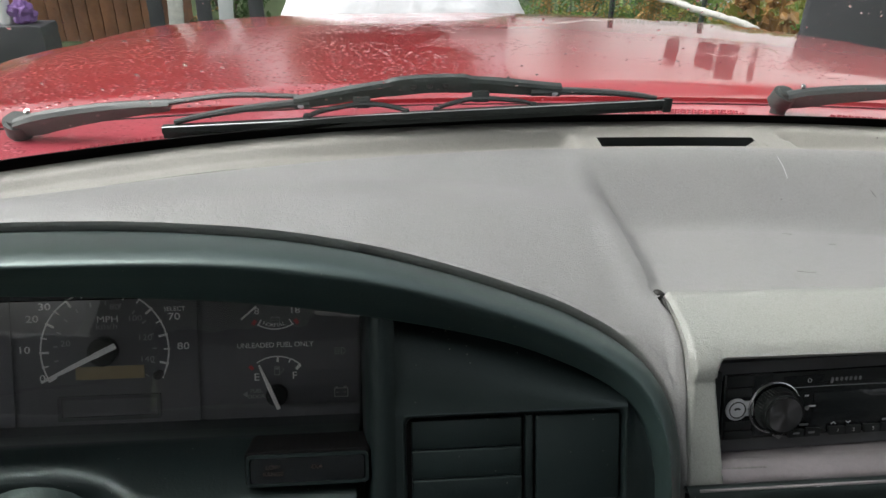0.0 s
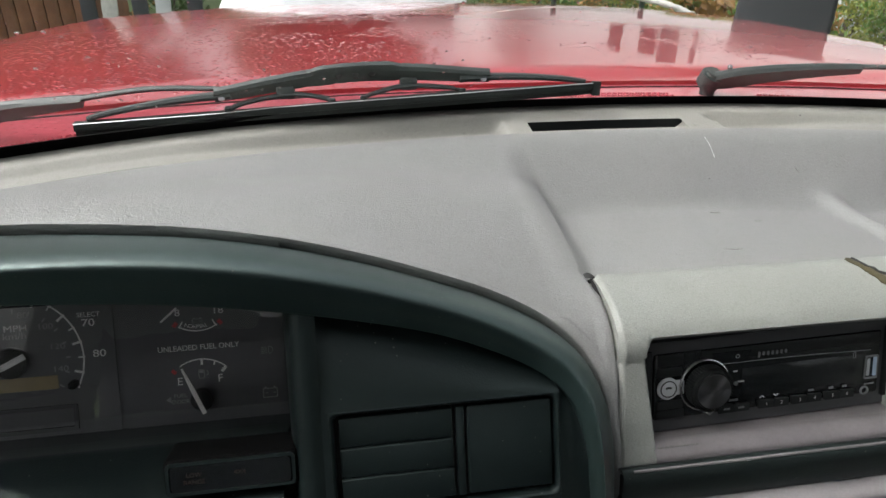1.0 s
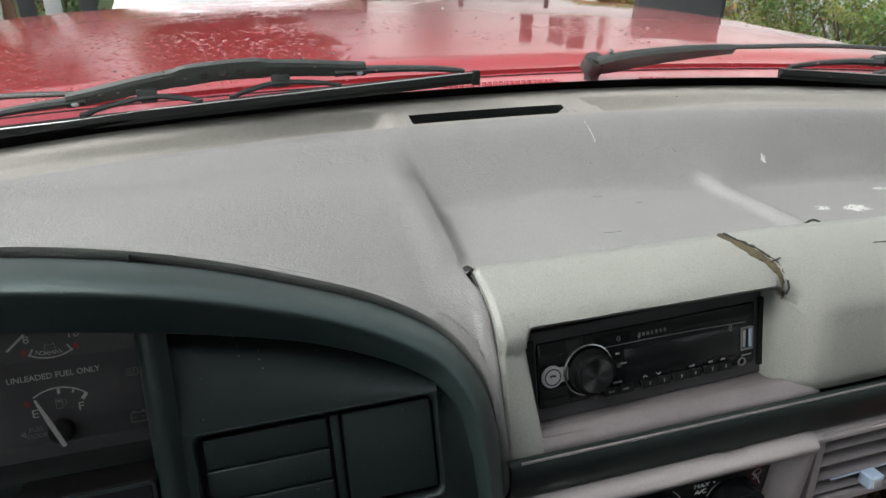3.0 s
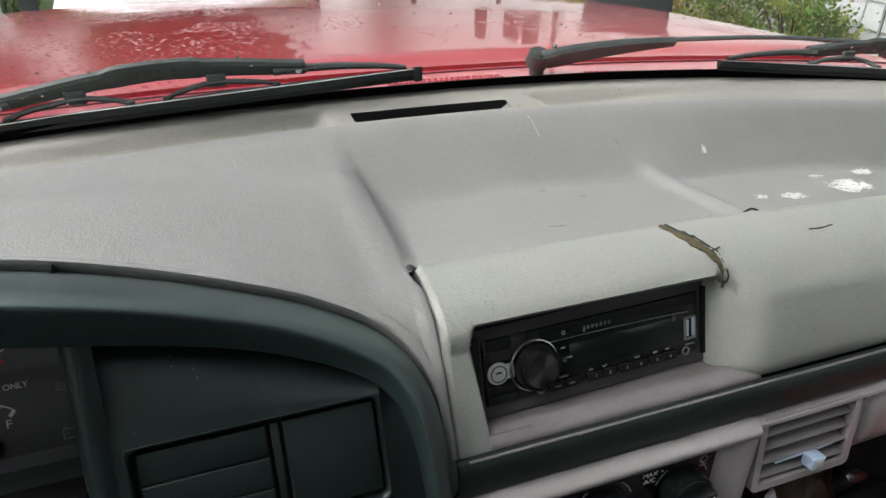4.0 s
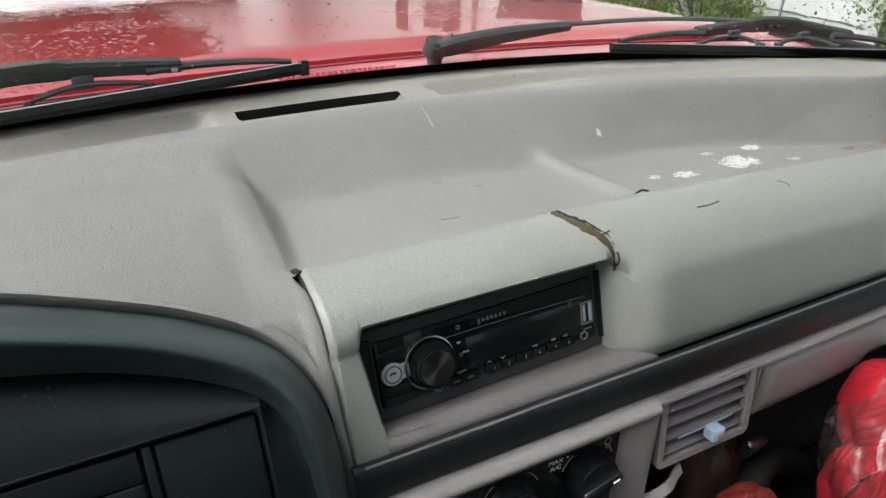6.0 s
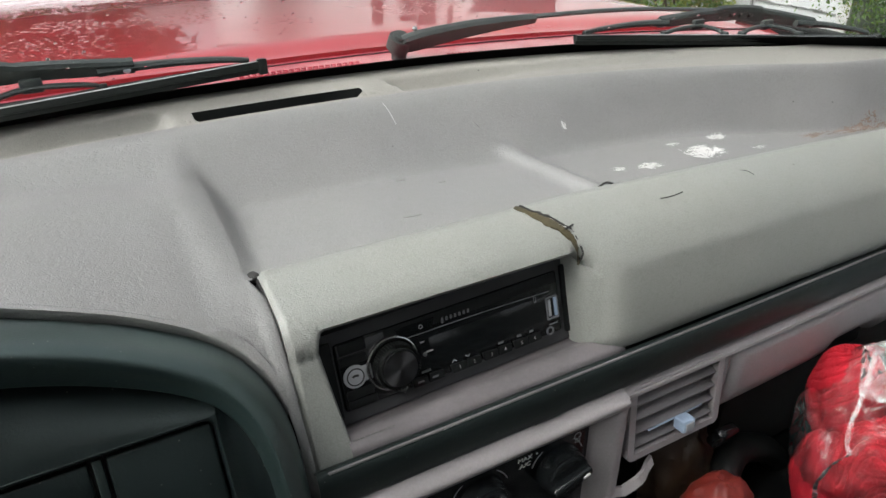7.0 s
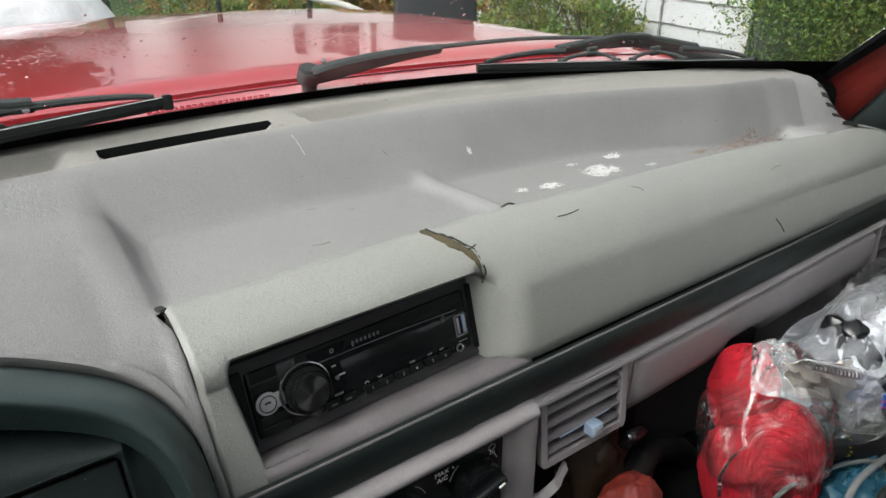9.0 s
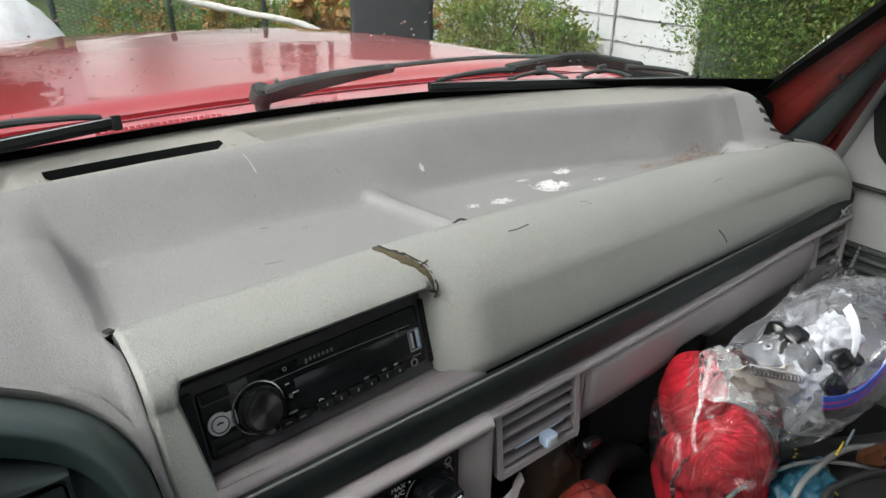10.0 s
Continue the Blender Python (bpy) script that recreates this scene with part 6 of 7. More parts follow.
def wiper(name, pivot, bend, lift, blade_a, blade_b, hub, label):
    """pivot: spindle; bend: where the flat arm narrows; lift: where it meets the blade carrier; blade from a to b."""
    w = thing(name, (pivot[0], pivot[1], pivot[2] - 0.035), label, "wiper", "windshield wipers")
    P, B, L, A, E, H = (Vector(v) for v in (pivot, bend, lift, blade_a, blade_b, hub))
    part("spindle", tube([P + Vector((0, 0.004, -0.045)), P + Vector((0, 0.002, -0.02)), P], 0.0085, 16, 8), WIPER, w, "black spindle")
    part("head", disc(0.0130, 0.022, Matrix.Translation(P + Vector((0, 0, 0.002))) @ pose(0, 0, 0, 25, 10), 24, 0.004), WIPER, w, "rounded arm head")
    d = (B - P).normalized()
    side = Vector((0, 0, 1))
    rows = []
    for k in range(24):
        v = k / 23
        c = P.lerp(B, v) + Vector((0, -0.004, 0.002 + 0.003 * math.sin(math.pi * v)))
        h, t = 0.0128 * (1 - 0.66 * v ** 1.3) * (0.75 + 0.25 * sstep(v / 0.15)), 0.0065 * (1 - 0.3 * v)
        u = Vector((0, -0.55, 0.83))
        n = d.cross(u).normalized()
        rows.append([c + u * h * 0.8 + n * t, c + u * h + n * t * 0.3, c + u * h - n * t * 0.4, c + u * h * 0.7 - n * t, c - u * h * 0.8 - n * t, c - u * h - n * t * 0.3, c - u * h * 0.9 + n * t])
    part("arm", solid(rows), WIPER, w, "tapered black arm", angle=22)
    part("arm_screw", disc(0.0028, 0.004, Matrix.Translation(P.lerp(B, 0.10) + Vector((0, -0.006, 0.016))) @ pose(0, 0, 0, 30), 16, 0.001), CHROME, w, "small bright screw")
    part("arm_rod", tube([B + Vector((0, -0.004, 0.004)), B.lerp(L, 0.5) + Vector((0, -0.002, 0.006)), L], lambda t: 0.0046 - 0.001 * t, 10, 24, 0.6), WIPER, w, "thin end of the arm")
    # carrier: arched bridge, a long claw at each end and two yokes over the rubber blade
    c0, c1 = A.lerp(E, 0.25), A.lerp(E, 0.78)
    up = H - A.lerp(E, 0.515)
    u, n = Vector((0, -0.5, 0.866)), Vector((0, 0.866, 0.5))
    body = []
    for k in range(48):
        v = k / 47
        s = math.sin(math.pi * v)
        base = c0.lerp(c1, v) + up * (0.66 + 0.34 * s ** 1.2)
        h = 0.0058 + 0.0036 * s + 0.0020 * sstep((0.16 - abs(v - 0.5)) / 0.03)
        t = 0.0044
        low = 0.55 + 0.45 * abs(2 * v - 1)
        body.append([base + u * h + n * t * 0.5, base + u * h - n * t * 0.5, base + u * h * 0.7 - n * t, base - u * h * low * 0.8 - n * t, base - u * h * low - n * t * 0.5, base - u * h * low * 0.7 + n * t])
    bridge = part("bridge", solid(body), WIPER, w, "arched black bridge", angle=35)
    for v in (0.44, 0.50, 0.56):
        part("hole", disc(0.0030, 0.004, Matrix.Translation(c0.lerp(c1, v) + up + n * -0.0042 + u * 0.003) @ pose(0, 0, 0, 62), 14), CUT, bridge, "round hole")
    for v in (0.025, 0.975):
        part("rivet", disc(0.0034, 0.004, Matrix.Translation(c0.lerp(c1, v) + up * 0.68 + n * -0.0042) @ pose(0, 0, 0, 62), 16, 0.0008), STEEL, bridge, "grey rivet")
    for f in (lambda q: A.lerp(E, q), lambda q: A.lerp(E, 1 - q)):
        part("claw", tube([f(0.022) + up * 0.20, f(0.07) + up * 0.36, f(0.15) + up * 0.52, f(0.22) + up * 0.60, f(0.28) + up * 0.62], lambda t: 0.0030 + 0.0022 * t, 8, 30, 0.8), WIPER, w, "long curved claw")
        part("yoke", tube([f(0.275) + up * 0.16, f(0.30) + up * 0.32, f(0.345) + up * 0.44, f(0.385) + up * 0.50, f(0.42) + up * 0.44, f(0.455) + up * 0.30, f(0.470) + up * 0.16], 0.0029, 8, 30, 0.8), WIPER, w, "small yoke")
        part("yoke_pin", box((0.016, 0.006, 0.011), Matrix.Translation(f(0.382) + up * 0.56), 0.002), WIPER, w, "pinned joint of the yoke")
        for q in (0.275, 0.470):
            part("clip", box((0.006, 0.009, 0.007), Matrix.Translation(f(q) + up * 0.14), 0.0015), WIPER, w, "clip on the blade")
    part("rubber", solid([[A.lerp(E, v) + Vector((0, dy, dz)) for dy, dz in ((-0.0030, 0.0030), (0.0030, 0.0035), (0.0030, 0.0), (0.0010, -0.0070), (-0.0015, -0.0080), (-0.0012, -0.0040), (-0.0042, -0.0030), (-0.0042, 0.0))] for v in [k / 30 for k in range(31)]]), RUBBER, w, "black rubber blade")
    part("steel_strip", solid([[A.lerp(E, v) + Vector((0, dy, dz)) for dy, dz in ((-0.0046, 0.0026), (-0.0045, 0.0029), (-0.0037, 0.0033), (-0.0037, 0.0027))] for v in [k / 30 for k in range(31)]]), STRIP, w, "bright steel strip")
    part("end_clip", box((0.008, 0.009, 0.014), Matrix.Translation(E + Vector((0, -0.001, -0.002))), 0.0015), RUBBER, w, "black end clip")
    return w


wiper("windshield_wiper", (-0.352, 0.660, 1.249), (-0.195, 0.630, 1.279), (-0.075, 0.612, 1.292), (-0.192, 0.585, 1.2705), (0.266, 0.588, 1.2905), (0.045, 0.600, 1.305), "black wiper arm and blade resting low on the glass, driver's half")
wiper("windshield_wiper", (0.4465, 0.700, 1.262), (0.606, 0.672, 1.278), (0.815, 0.588, 1.281), (0.586, 0.566, 1.279), (0.940, 0.466, 1.257), (0.805, 0.552, 1.283), "black wiper arm and blade resting low on the glass, passenger's half")

# ------------------------------------------------------------------ clutter below the glove box
duffel = thing("canvas_bag", (0.75, 0.05, 0.58), "heap of charcoal canvas with a zip, filling the footwell", "bag")


def heap(cx, cy, cz, rx, ry, rz, seed, rough=0.25, nu=64, nv=40, flat=None):
    rows = []
    for i in range(nv + 1):
        th = math.pi * i / nv
        row = []
        for k in range(nu):
            ph = 2 * math.pi * k / nu
            d = Vector((math.sin(th) * math.cos(ph), math.sin(th) * math.sin(ph), math.cos(th)))
            r = 1 + rough * noise.fractal(d * 2.2 + Vector((seed, seed * 2, 0)), 1.0, 2.0, 4)
            p = Vector((cx + d.x * rx * r, cy + d.y * ry * r, cz + d.z * rz * r))
            if flat is not None:
                p.z = max(p.z, flat)
            row.append(p)
        rows.append(row)
    return grid(rows, True)


def crumple(cx, cy, cz, rx, ry, rz, seed, rough=0.3, nu=70, nv=46, rag=0.012):
    """A crushed film bag: flat facets between sharp creases."""
    rows = []
    rnd_ = random.Random(int(seed))
    for i in range(nv + 1):
        th = math.pi * i / nv
        row = []
        for k in range(nu):
            ph = 2 * math.pi * (k + 0.5 * (i % 2)) / nu
            d = Vector((math.sin(th) * math.cos(ph), math.sin(th) * math.sin(ph), math.cos(th)))
            q = Vector((d.x * 1.4 + d.z * 0.8, d.y * 2.4, d.z * 3.2 - d.x * 0.6)) + Vector((seed, 0, seed))
            fold = abs(noise.noise(q)) * 1.0 + abs(noise.noise(q * 2.1)) * 0.55 + abs(noise.noise(q * 4.2)) * 0.10
            r = 1.12 - rough * fold + rnd_.uniform(-rag, rag)
            row.append(Vector((cx + d.x * rx * r, cy + d.y * ry * r, cz + d.z * rz * r)))
        rows.append(row)
    return grid(rows, True)


part("fabric", heap(0.88, 0.03, 0.735, 0.34, 0.20, 0.155, 2.0, 0.18, flat=0.581), DUFFEL, duffel, "creased charcoal canvas")
part("zip", tube([(0.76, 0.02, 0.868), (0.81, 0.04, 0.885), (0.88, 0.05, 0.893), (0.96, 0.06, 0.885)], 0.0040, 6, 40), STEEL, duffel, "grey zip")
part("stitching", tube([(0.70, 0.02, 0.838), (0.76, 0.05, 0.856), (0.82, 0.08, 0.868)], 0.0008, 5, 20), YELLOW, duffel, "yellow stitching")
crate = thing("dark_crate", (0.70, 0.25, 0.58), "black plastic crate under the clutter", "crate")
part("crate_body", box((0.62, 0.20, 0.27), pose(0.76, 0.235, 0.716), 0.02, 3), MATT, crate, "black crate body")

bundle = thing("red_rag_bundle", (0.70, 0.22, 0.86), "bundle of red cotton rags in a clear plastic bag", "rag bundle")


def folds(cx, cy, cz, rx, ry, rz, seed, middle, count=15, squeeze=1.0, nu=240, nv=150):
    """Looped folds of cloth: rounded ridges with narrow creases round a middle direction."""
    rows = []
    c = Vector(middle).normalized()
    side = c.cross(Vector((0, 0, 1))).normalized()
    up = side.cross(c)
    for i in range(nv + 1):
        th = math.pi * i / nv
        row = []
        for k in range(nu):
            ph = 2 * math.pi * k / nu
            d = Vector((math.sin(th) * math.cos(ph), math.sin(th) * math.sin(ph), math.cos(th)))
            w = d + 0.16 * Vector((noise.noise(d * 2.2 + Vector((seed, 0, 0))), noise.noise(d * 2.2 + Vector((0, seed, 0))), noise.noise(d * 2.2 + Vector((0, 0, seed)))))
            a, b, e = w.dot(side) * squeeze, w.dot(up), w.dot(c)
            s = math.atan2(math.hypot(a, b), e)
            ph_ = s * count / math.pi + 0.25 * noise.noise(d * 3)
            cell = abs((ph_ % 1.0) - 0.5) * 2
            groove = math.exp(-((1 - cell) / 0.30) ** 2) * (0.75 + 0.5 * noise.noise(d * 9 + Vector((0, seed, 2))))
            r = 1 + 0.10 * noise.noise(d * 2 + Vector((seed, seed, seed))) - 0.040 * groove + 0.014 * noise.noise(d * 30)
            row.append((cx + d.x * rx * r, cy + d.y * ry * r, cz + d.z * rz * r))
        rows.append(row)
    return grid(rows, True)


part("rag_roll", folds(0.698, 0.210, 0.930, 0.053, 0.052, 0.074, 4.0, (-0.75, -0.62, 0.10), 24, 1.5, 420, 260), REDYARN, bundle, "folded red cotton")
part("rag_roll", folds(0.688, 0.247, 1.000, 0.033, 0.034, 0.052, 9.0, (0.2, -0.6, -0.9), 15, 1.0), REDYARN, bundle, "folded red cotton")
part("rag_roll", folds(0.662, 0.226, 0.922, 0.023, 0.034, 0.058, 14.0, (-0.3, -0.9, 0.5), 14, 1.8), REDYARN, bundle, "folded red cotton")
part("clear_bag", crumple(0.695, 0.220, 0.962, 0.059, 0.060, 0.096, 7.0, 0.20, 60, 40), BAGFILM, bundle, "clear crinkled bag", angle=14)
seam_line = spline([(0.681, 0.238, 1.060), (0.664, 0.230, 1.056), (0.647, 0.221, 1.043), (0.638, 0.217, 1.030), (0.630, 0.214, 1.015), (0.626, 0.209, 1.000), (0.625, 0.205, 0.992), (0.622, 0.211, 0.979), (0.621, 0.216, 0.960), (0.622, 0.219, 0.942), (0.631, 0.219, 0.910)], 70)
part("bag_seam", sheet([[p + Vector((0.0012 * noise.noise(Vector((i * 0.4, 0, 1))), -0.003, 0.002)), p + Vector((0.0030, -0.0050 + 0.002 * noise.noise(Vector((i * 0.5, 2, 0))), 0.003))] for i, p in enumerate(seam_line)], 0.0005, (0, 1, 0)), SEAMFILM, bundle, "milky crumpled seam of the bag")
rows = []
for i in range(25):
    u = i / 24
    a = spline([(0.679, 0.245, 1.060), (0.694, 0.234, 1.068), (0.692, 0.212, 1.068)], 25)[i]
    b = spline([(0.644, 0.219, 1.040), (0.648, 0.202, 1.043), (0.671, 0.180, 1.045)], 25)[i]
    rows.append([a.lerp(b, j / 20) + Vector((-0.5, -0.5, 0.7)) * (0.004 + 0.005 * abs(noise.noise(Vector((u * 3.5, j * 0.16, 4)))) - 0.004 * abs(noise.noise(Vector((u * 8 + j * 0.2, j * 0.3, 8))))) for j in range(21)])
part("film_fold", sheet(rows, 0.0005, (0, 1, 0)), WHITEFILM, bundle, "bunched bright film at the neck of the bag", angle=12)

zipbag = thing("zip_bag", (0.85, 0.2, 0.86), "clear zip bag of small parts with a blue and magenta seal", "plastic bag")
part("bag_film", crumple(0.880, 0.205, 0.990, 0.165, 0.062, 0.080, 21.0, 0.15, 60, 36, 0.005), MILKFILM, zipbag, "clear crinkled film", angle=22)
rows = []
for i in range(15):
    u = i / 14
    a, b = Vector((0.640, 0.196, 1.090)).lerp(Vector((0.783, 0.186, 1.034)), u), Vector((0.668, 0.190, 1.046)).lerp(Vector((0.786, 0.184, 0.975)), u)
    rows.append([a.lerp(b, j / 10) + Vector((0, 0.010 * noise.noise(Vector((u * 4, j * 0.3, 2))) + 0.004 * noise.noise(Vector((u * 9, j, 5))), 0.004 * noise.noise(Vector((u * 5, j * 0.5, 9))))) for j in range(11)])
part("card", sheet(rows, 0.001, (0, 1, 0)), PAPER, zipbag, "crumpled beige card", angle=20)
spring_pts = []
for k in range(240):
    a = k / 240 * 2 * math.pi * 13
    c = Vector((0.664, 0.186, 1.083)).lerp(Vector((0.745, 0.172, 1.043)), k / 239)
    spring_pts.append(c + Vector((0, math.cos(a), math.sin(a))) * 0.0046)
part("spring", tube(spring_pts, 0.0007, 6, 480), STEEL, zipbag, "coiled steel spring")
for k, (x, y, z, a) in enumerate(((0.797, 0.222, 1.050, 20), (0.778, 0.208, 1.046, -35), (0.790, 0.204, 1.050, 60), (0.801, 0.165, 1.020, 10), (0.815, 0.170, 1.035, 40), (0.788, 0.190, 1.040, -15), (0.830, 0.165, 1.020, 75))):
    f = part("fitting", box((0.046 - 0.005 * (k % 3), 0.020, 0.022), pose(x, y, z, 15 * k, a, 12 * k), 0.005, 2), GLOSS, zipbag, "dark small fitting")
    part("fitting_collar", disc(0.0085, 0.006, pose(x, y, z, 15 * k, a + 90, 12 * k), 18, 0.001), STEEL if k % 3 == 1 else CABLE, f, "collar of the fitting")
for k in range(9):                           # pale parts and wraps inside
    c = Vector((0.790 + 0.026 * (k % 5), 0.196 + 0.012 * math.sin(k * 2.1), 1.006 + 0.022 * math.sin(k * 1.7)))
    part("pale_part", heap(c.x, c.y, c.z, 0.024, 0.018, 0.020, 70.0 + k, 0.5, 28, 18), (BLUETAB, PALE, PALE)[k % 3], zipbag, "pale plastic part in the bag")
part("white_strap", sheet([[p, p + Vector((0.016, 0, 0.002))] for p in spline([(0.850, 0.188, 1.074), (0.840, 0.174, 1.066), (0.826, 0.162, 1.054), (0.808, 0.156, 1.040)], 16)], 0.0008, (0, 1, 0)), PALE, zipbag, "white plastic strap")
part("wire", tube([(0.835, 0.150, 1.000), (0.870, 0.142, 1.012), (0.905, 0.145, 1.035), (0.935, 0.155, 1.060)], 0.0022, 8, 30), ZIPPINK, zipbag, "pink wire")
edge = spline([(0.735, 0.146, 1.043), (0.785, 0.144, 1.022), (0.825, 0.142, 1.015), (0.855, 0.140, 1.024), (0.877, 0.140, 1.048), (0.888, 0.142, 1.080)], 40)
for off, wide, mat, nm in ((0.0, 0.0085, ZIPBLUE, "blue seal"), (0.0100, 0.0022, ZIPPINK, "magenta line"), (0.0130, 0.0050, ZIPBLUE, "blue seal"), (0.0185, 0.0025, ZIPPINK, "magenta line")):
    part("seal", sheet([[p + Vector((off * 0.45, -0.001, -off)), p + Vector(((off + wide) * 0.45, -0.001, -off - wide))] for p in edge], 0.0010, (0, 1, 0)), mat, zipbag, nm)
part("seal_flap", sheet([[p + Vector((0.010, 0.0, -0.022)), p + Vector((0.045, 0.004, -0.055))] for p in edge], 0.0006, (0, 1, 0)), SEAMFILM, zipbag, "milky flap below the seal")
part("label_strip", box((0.030, 0.002, 0.008), pose(0.815, 0.140, 0.935, 0, 8, 10)), YELLOW, zipbag, "yellow strip")
part("label_strip", box((0.030, 0.002, 0.008), pose(0.848, 0.143, 0.932, 0, 8, 10)), BLUETAB, zipbag, "blue strip")
rows = []
for i in range(19):
    a = spline([(0.764, 0.262, 1.018), (0.792, 0.263, 1.030), (0.836, 0.252, 1.042), (0.836, 0.226, 1.066)], 19)[i]
    b = spline([(0.748, 0.238, 1.016), (0.744, 0.204, 1.039), (0.758, 0.192, 1.045), (0.771, 0.182, 1.048)], 19)[i]
    rows.append([a.lerp(b, j / 14) + Vector((-0.3, -0.4, 0.8)) * (0.003 + 0.006 * abs(noise.noise(Vector((i * 0.22, j * 0.13, 7))))) for j in range(15)])
part("bag_corner", sheet(rows, 0.0005, (0, 1, 0)), MILKFILM, zipbag, "slack clear corner of the bag", angle=15)
peak = thing("empty_bag", (1.0, 0.26, 0.86), "crumpled clear bag standing up behind the zip bag", "plastic bag")
part("bag_film", crumple(0.960, 0.255, 1.000, 0.100, 0.024, 0.060, 33.0, 0.50, 50, 34), BAGFILM, peak, "clear crinkled film", angle=14)
part("bag_tip", sheet([[Vector((0.985 + 0.005 * k, 0.245, 1.03 + 0.002 * k)), Vector((1.000 + 0.001 * k, 0.240, 1.083 - 0.004 * abs(k - 2)))] for k in range(7)], 0.0006, (0, 1, 0)), SEAMFILM, peak, "milky peak of the bag")

cord = thing("braided_hose", (0.78, 0.1, 0.86), "black hose with a braided collar and yellow flecks", "hose")
part("hose", tube([(0.755, 0.185, 0.945), (0.81, 0.165, 0.920), (0.88, 0.140, 0.900), (0.98, 0.11, 0.880)], 0.0145, 16, 40), CABLE, cord, "black rubber hose")
part("collar", tube([(0.738, 0.190, 0.952), (0.764, 0.181, 0.941)], 0.0185, 18, 8), RUBBER, cord, "braided black collar")
for k in range(18):
    a = k * 2.4
    part("fleck", box((0.0035, 0.0008, 0.0008), pose(0.766 + 0.003 * math.cos(k), 0.181 + 0.0182 * math.cos(a), 0.941 + 0.0182 * math.sin(a), 0, 30, -25)), YELLOW, cord)
part("yarn", tube([(0.790, 0.150, 0.925), (0.800, 0.140, 0.915), (0.793, 0.13, 0.905), (0.803, 0.125, 0.89)], 0.0014, 6, 40), YELLOW, cord, "yellow thread")
for k, (pts, r, mat, lab) in enumerate((
        ([(0.615, 0.172, 0.925), (0.652, 0.171, 0.945), (0.697, 0.167, 0.946), (0.770, 0.155, 0.932), (0.813, 0.128, 0.926), (0.850, 0.095, 0.915), (0.90, 0.06, 0.89)], 0.0022, CABLEGREY, "dusty grey cable looped over the heap"),
        ([(0.670, 0.120, 0.915), (0.706, 0.134, 0.940), (0.752, 0.139, 0.944), (0.822, 0.138, 0.932), (0.857, 0.124, 0.928), (0.92, 0.09, 0.915)], 0.0034, CABLEGREY, "dusty grey cable looped over the heap"),
        ([(0.700, 0.105, 0.905), (0.742, 0.119, 0.932), (0.776, 0.117, 0.929), (0.824, 0.104, 0.925), (0.89, 0.075, 0.905)], 0.0040, CABLE, "black cable looped over the heap"))):
    c = thing("cable", pts[0], lab, "cable", "loose cables")
    part("jacket", tube(pts, r, 10, 50), mat, c, lab)
clamp = thing("battery_clamp", (0.83, 0.085, 0.9), "copper battery clamp on a black lead", "clamp")
part("jaw", outline([(-0.030, -0.004), (-0.010, -0.010), (0.03, -0.009), (0.032, 0.008), (0.0, 0.010), (-0.028, 0.006)], 0.010, pose(0.845, 0.112, 0.936, 70, 0, -25)), COPPER, clamp, "copper jaw")
part("rivet", disc(0.004, 0.014, pose(0.842, 0.109, 0.936, 70, 0, -25), 14), STEEL, clamp, "rivet")
wrap = thing("teal_packet", (0.79, 0.13, 0.85), "teal foil packet half buried in the heap", "packet")
part("foil", heap(0.765, 0.150, 0.895, 0.045, 0.028, 0.032, 41.0, 0.35, 40, 26), TEAL, wrap, "crumpled teal foil")

# ribbed orange grips, black hose and ochre pouch in the dark below the vent
for k, (x, y, z) in enumerate(((0.518, 0.235, 0.938), (0.572, 0.215, 0.872))):
    g = thing("orange_grip", (x, y, z - 0.05), "orange-red ribbed rubber grip", "grip", "orange grips")
    part("grip", heap(x, y, z, 0.034, 0.030, 0.050, 50.0 + k, 0.12, 40, 26), ORANGE, g, "orange-red rubber")
    for q in range(4):
        part("ridge", tube([(x - 0.022, y - 0.026, z + 0.025 - 0.014 * q), (x, y - 0.034, z + 0.029 - 0.014 * q), (x + 0.022, y - 0.026, z + 0.025 - 0.014 * q)], 0.0022, 6, 12), ORANGE, g, "moulded ridge")
hose = thing("black_hose", (0.57, 0.25, 0.86), "thick black rubber hose bent behind the grips", "hose")
part("hose", tube([(0.545, 0.255, 0.860), (0.560, 0.265, 0.915), (0.600, 0.285, 0.932), (0.66, 0.295, 0.90), (0.70, 0.30, 0.86)], 0.015, 16, 40), MATT, hose, "black rubber hose")
pouch = thing("ochre_pouch", (0.53, 0.30, 0.86), "ochre leather pouch in shade", "pouch")
part("leather", heap(0.535, 0.300, 0.935, 0.040, 0.026, 0.060, 61.0, 0.2, 40, 26), OCHRE, pouch, "ochre leather")
part("buckle", box((0.030, 0.012, 0.020), pose(0.560, 0.275, 0.985, 20, 15, 10), 0.004, 3), GLOSS, pouch, "black buckle")
ochre2 = thing("dark_box", (0.70, 0.33, 0.86), "dark card box against the firewall", "box")
part("carton", box((0.16, 0.05, 0.11), pose(0.70, 0.345, 0.915), 0.006), DUFFEL, ochre2, "dark card")


# ------------------------------------------------------------------ outdoors
GRASS = surface("grass_ground", (0.055, 0.085, 0.025), 0.95, vary=0.4, scale=1.2, fine=14, relief=0.6, depth=0.03)


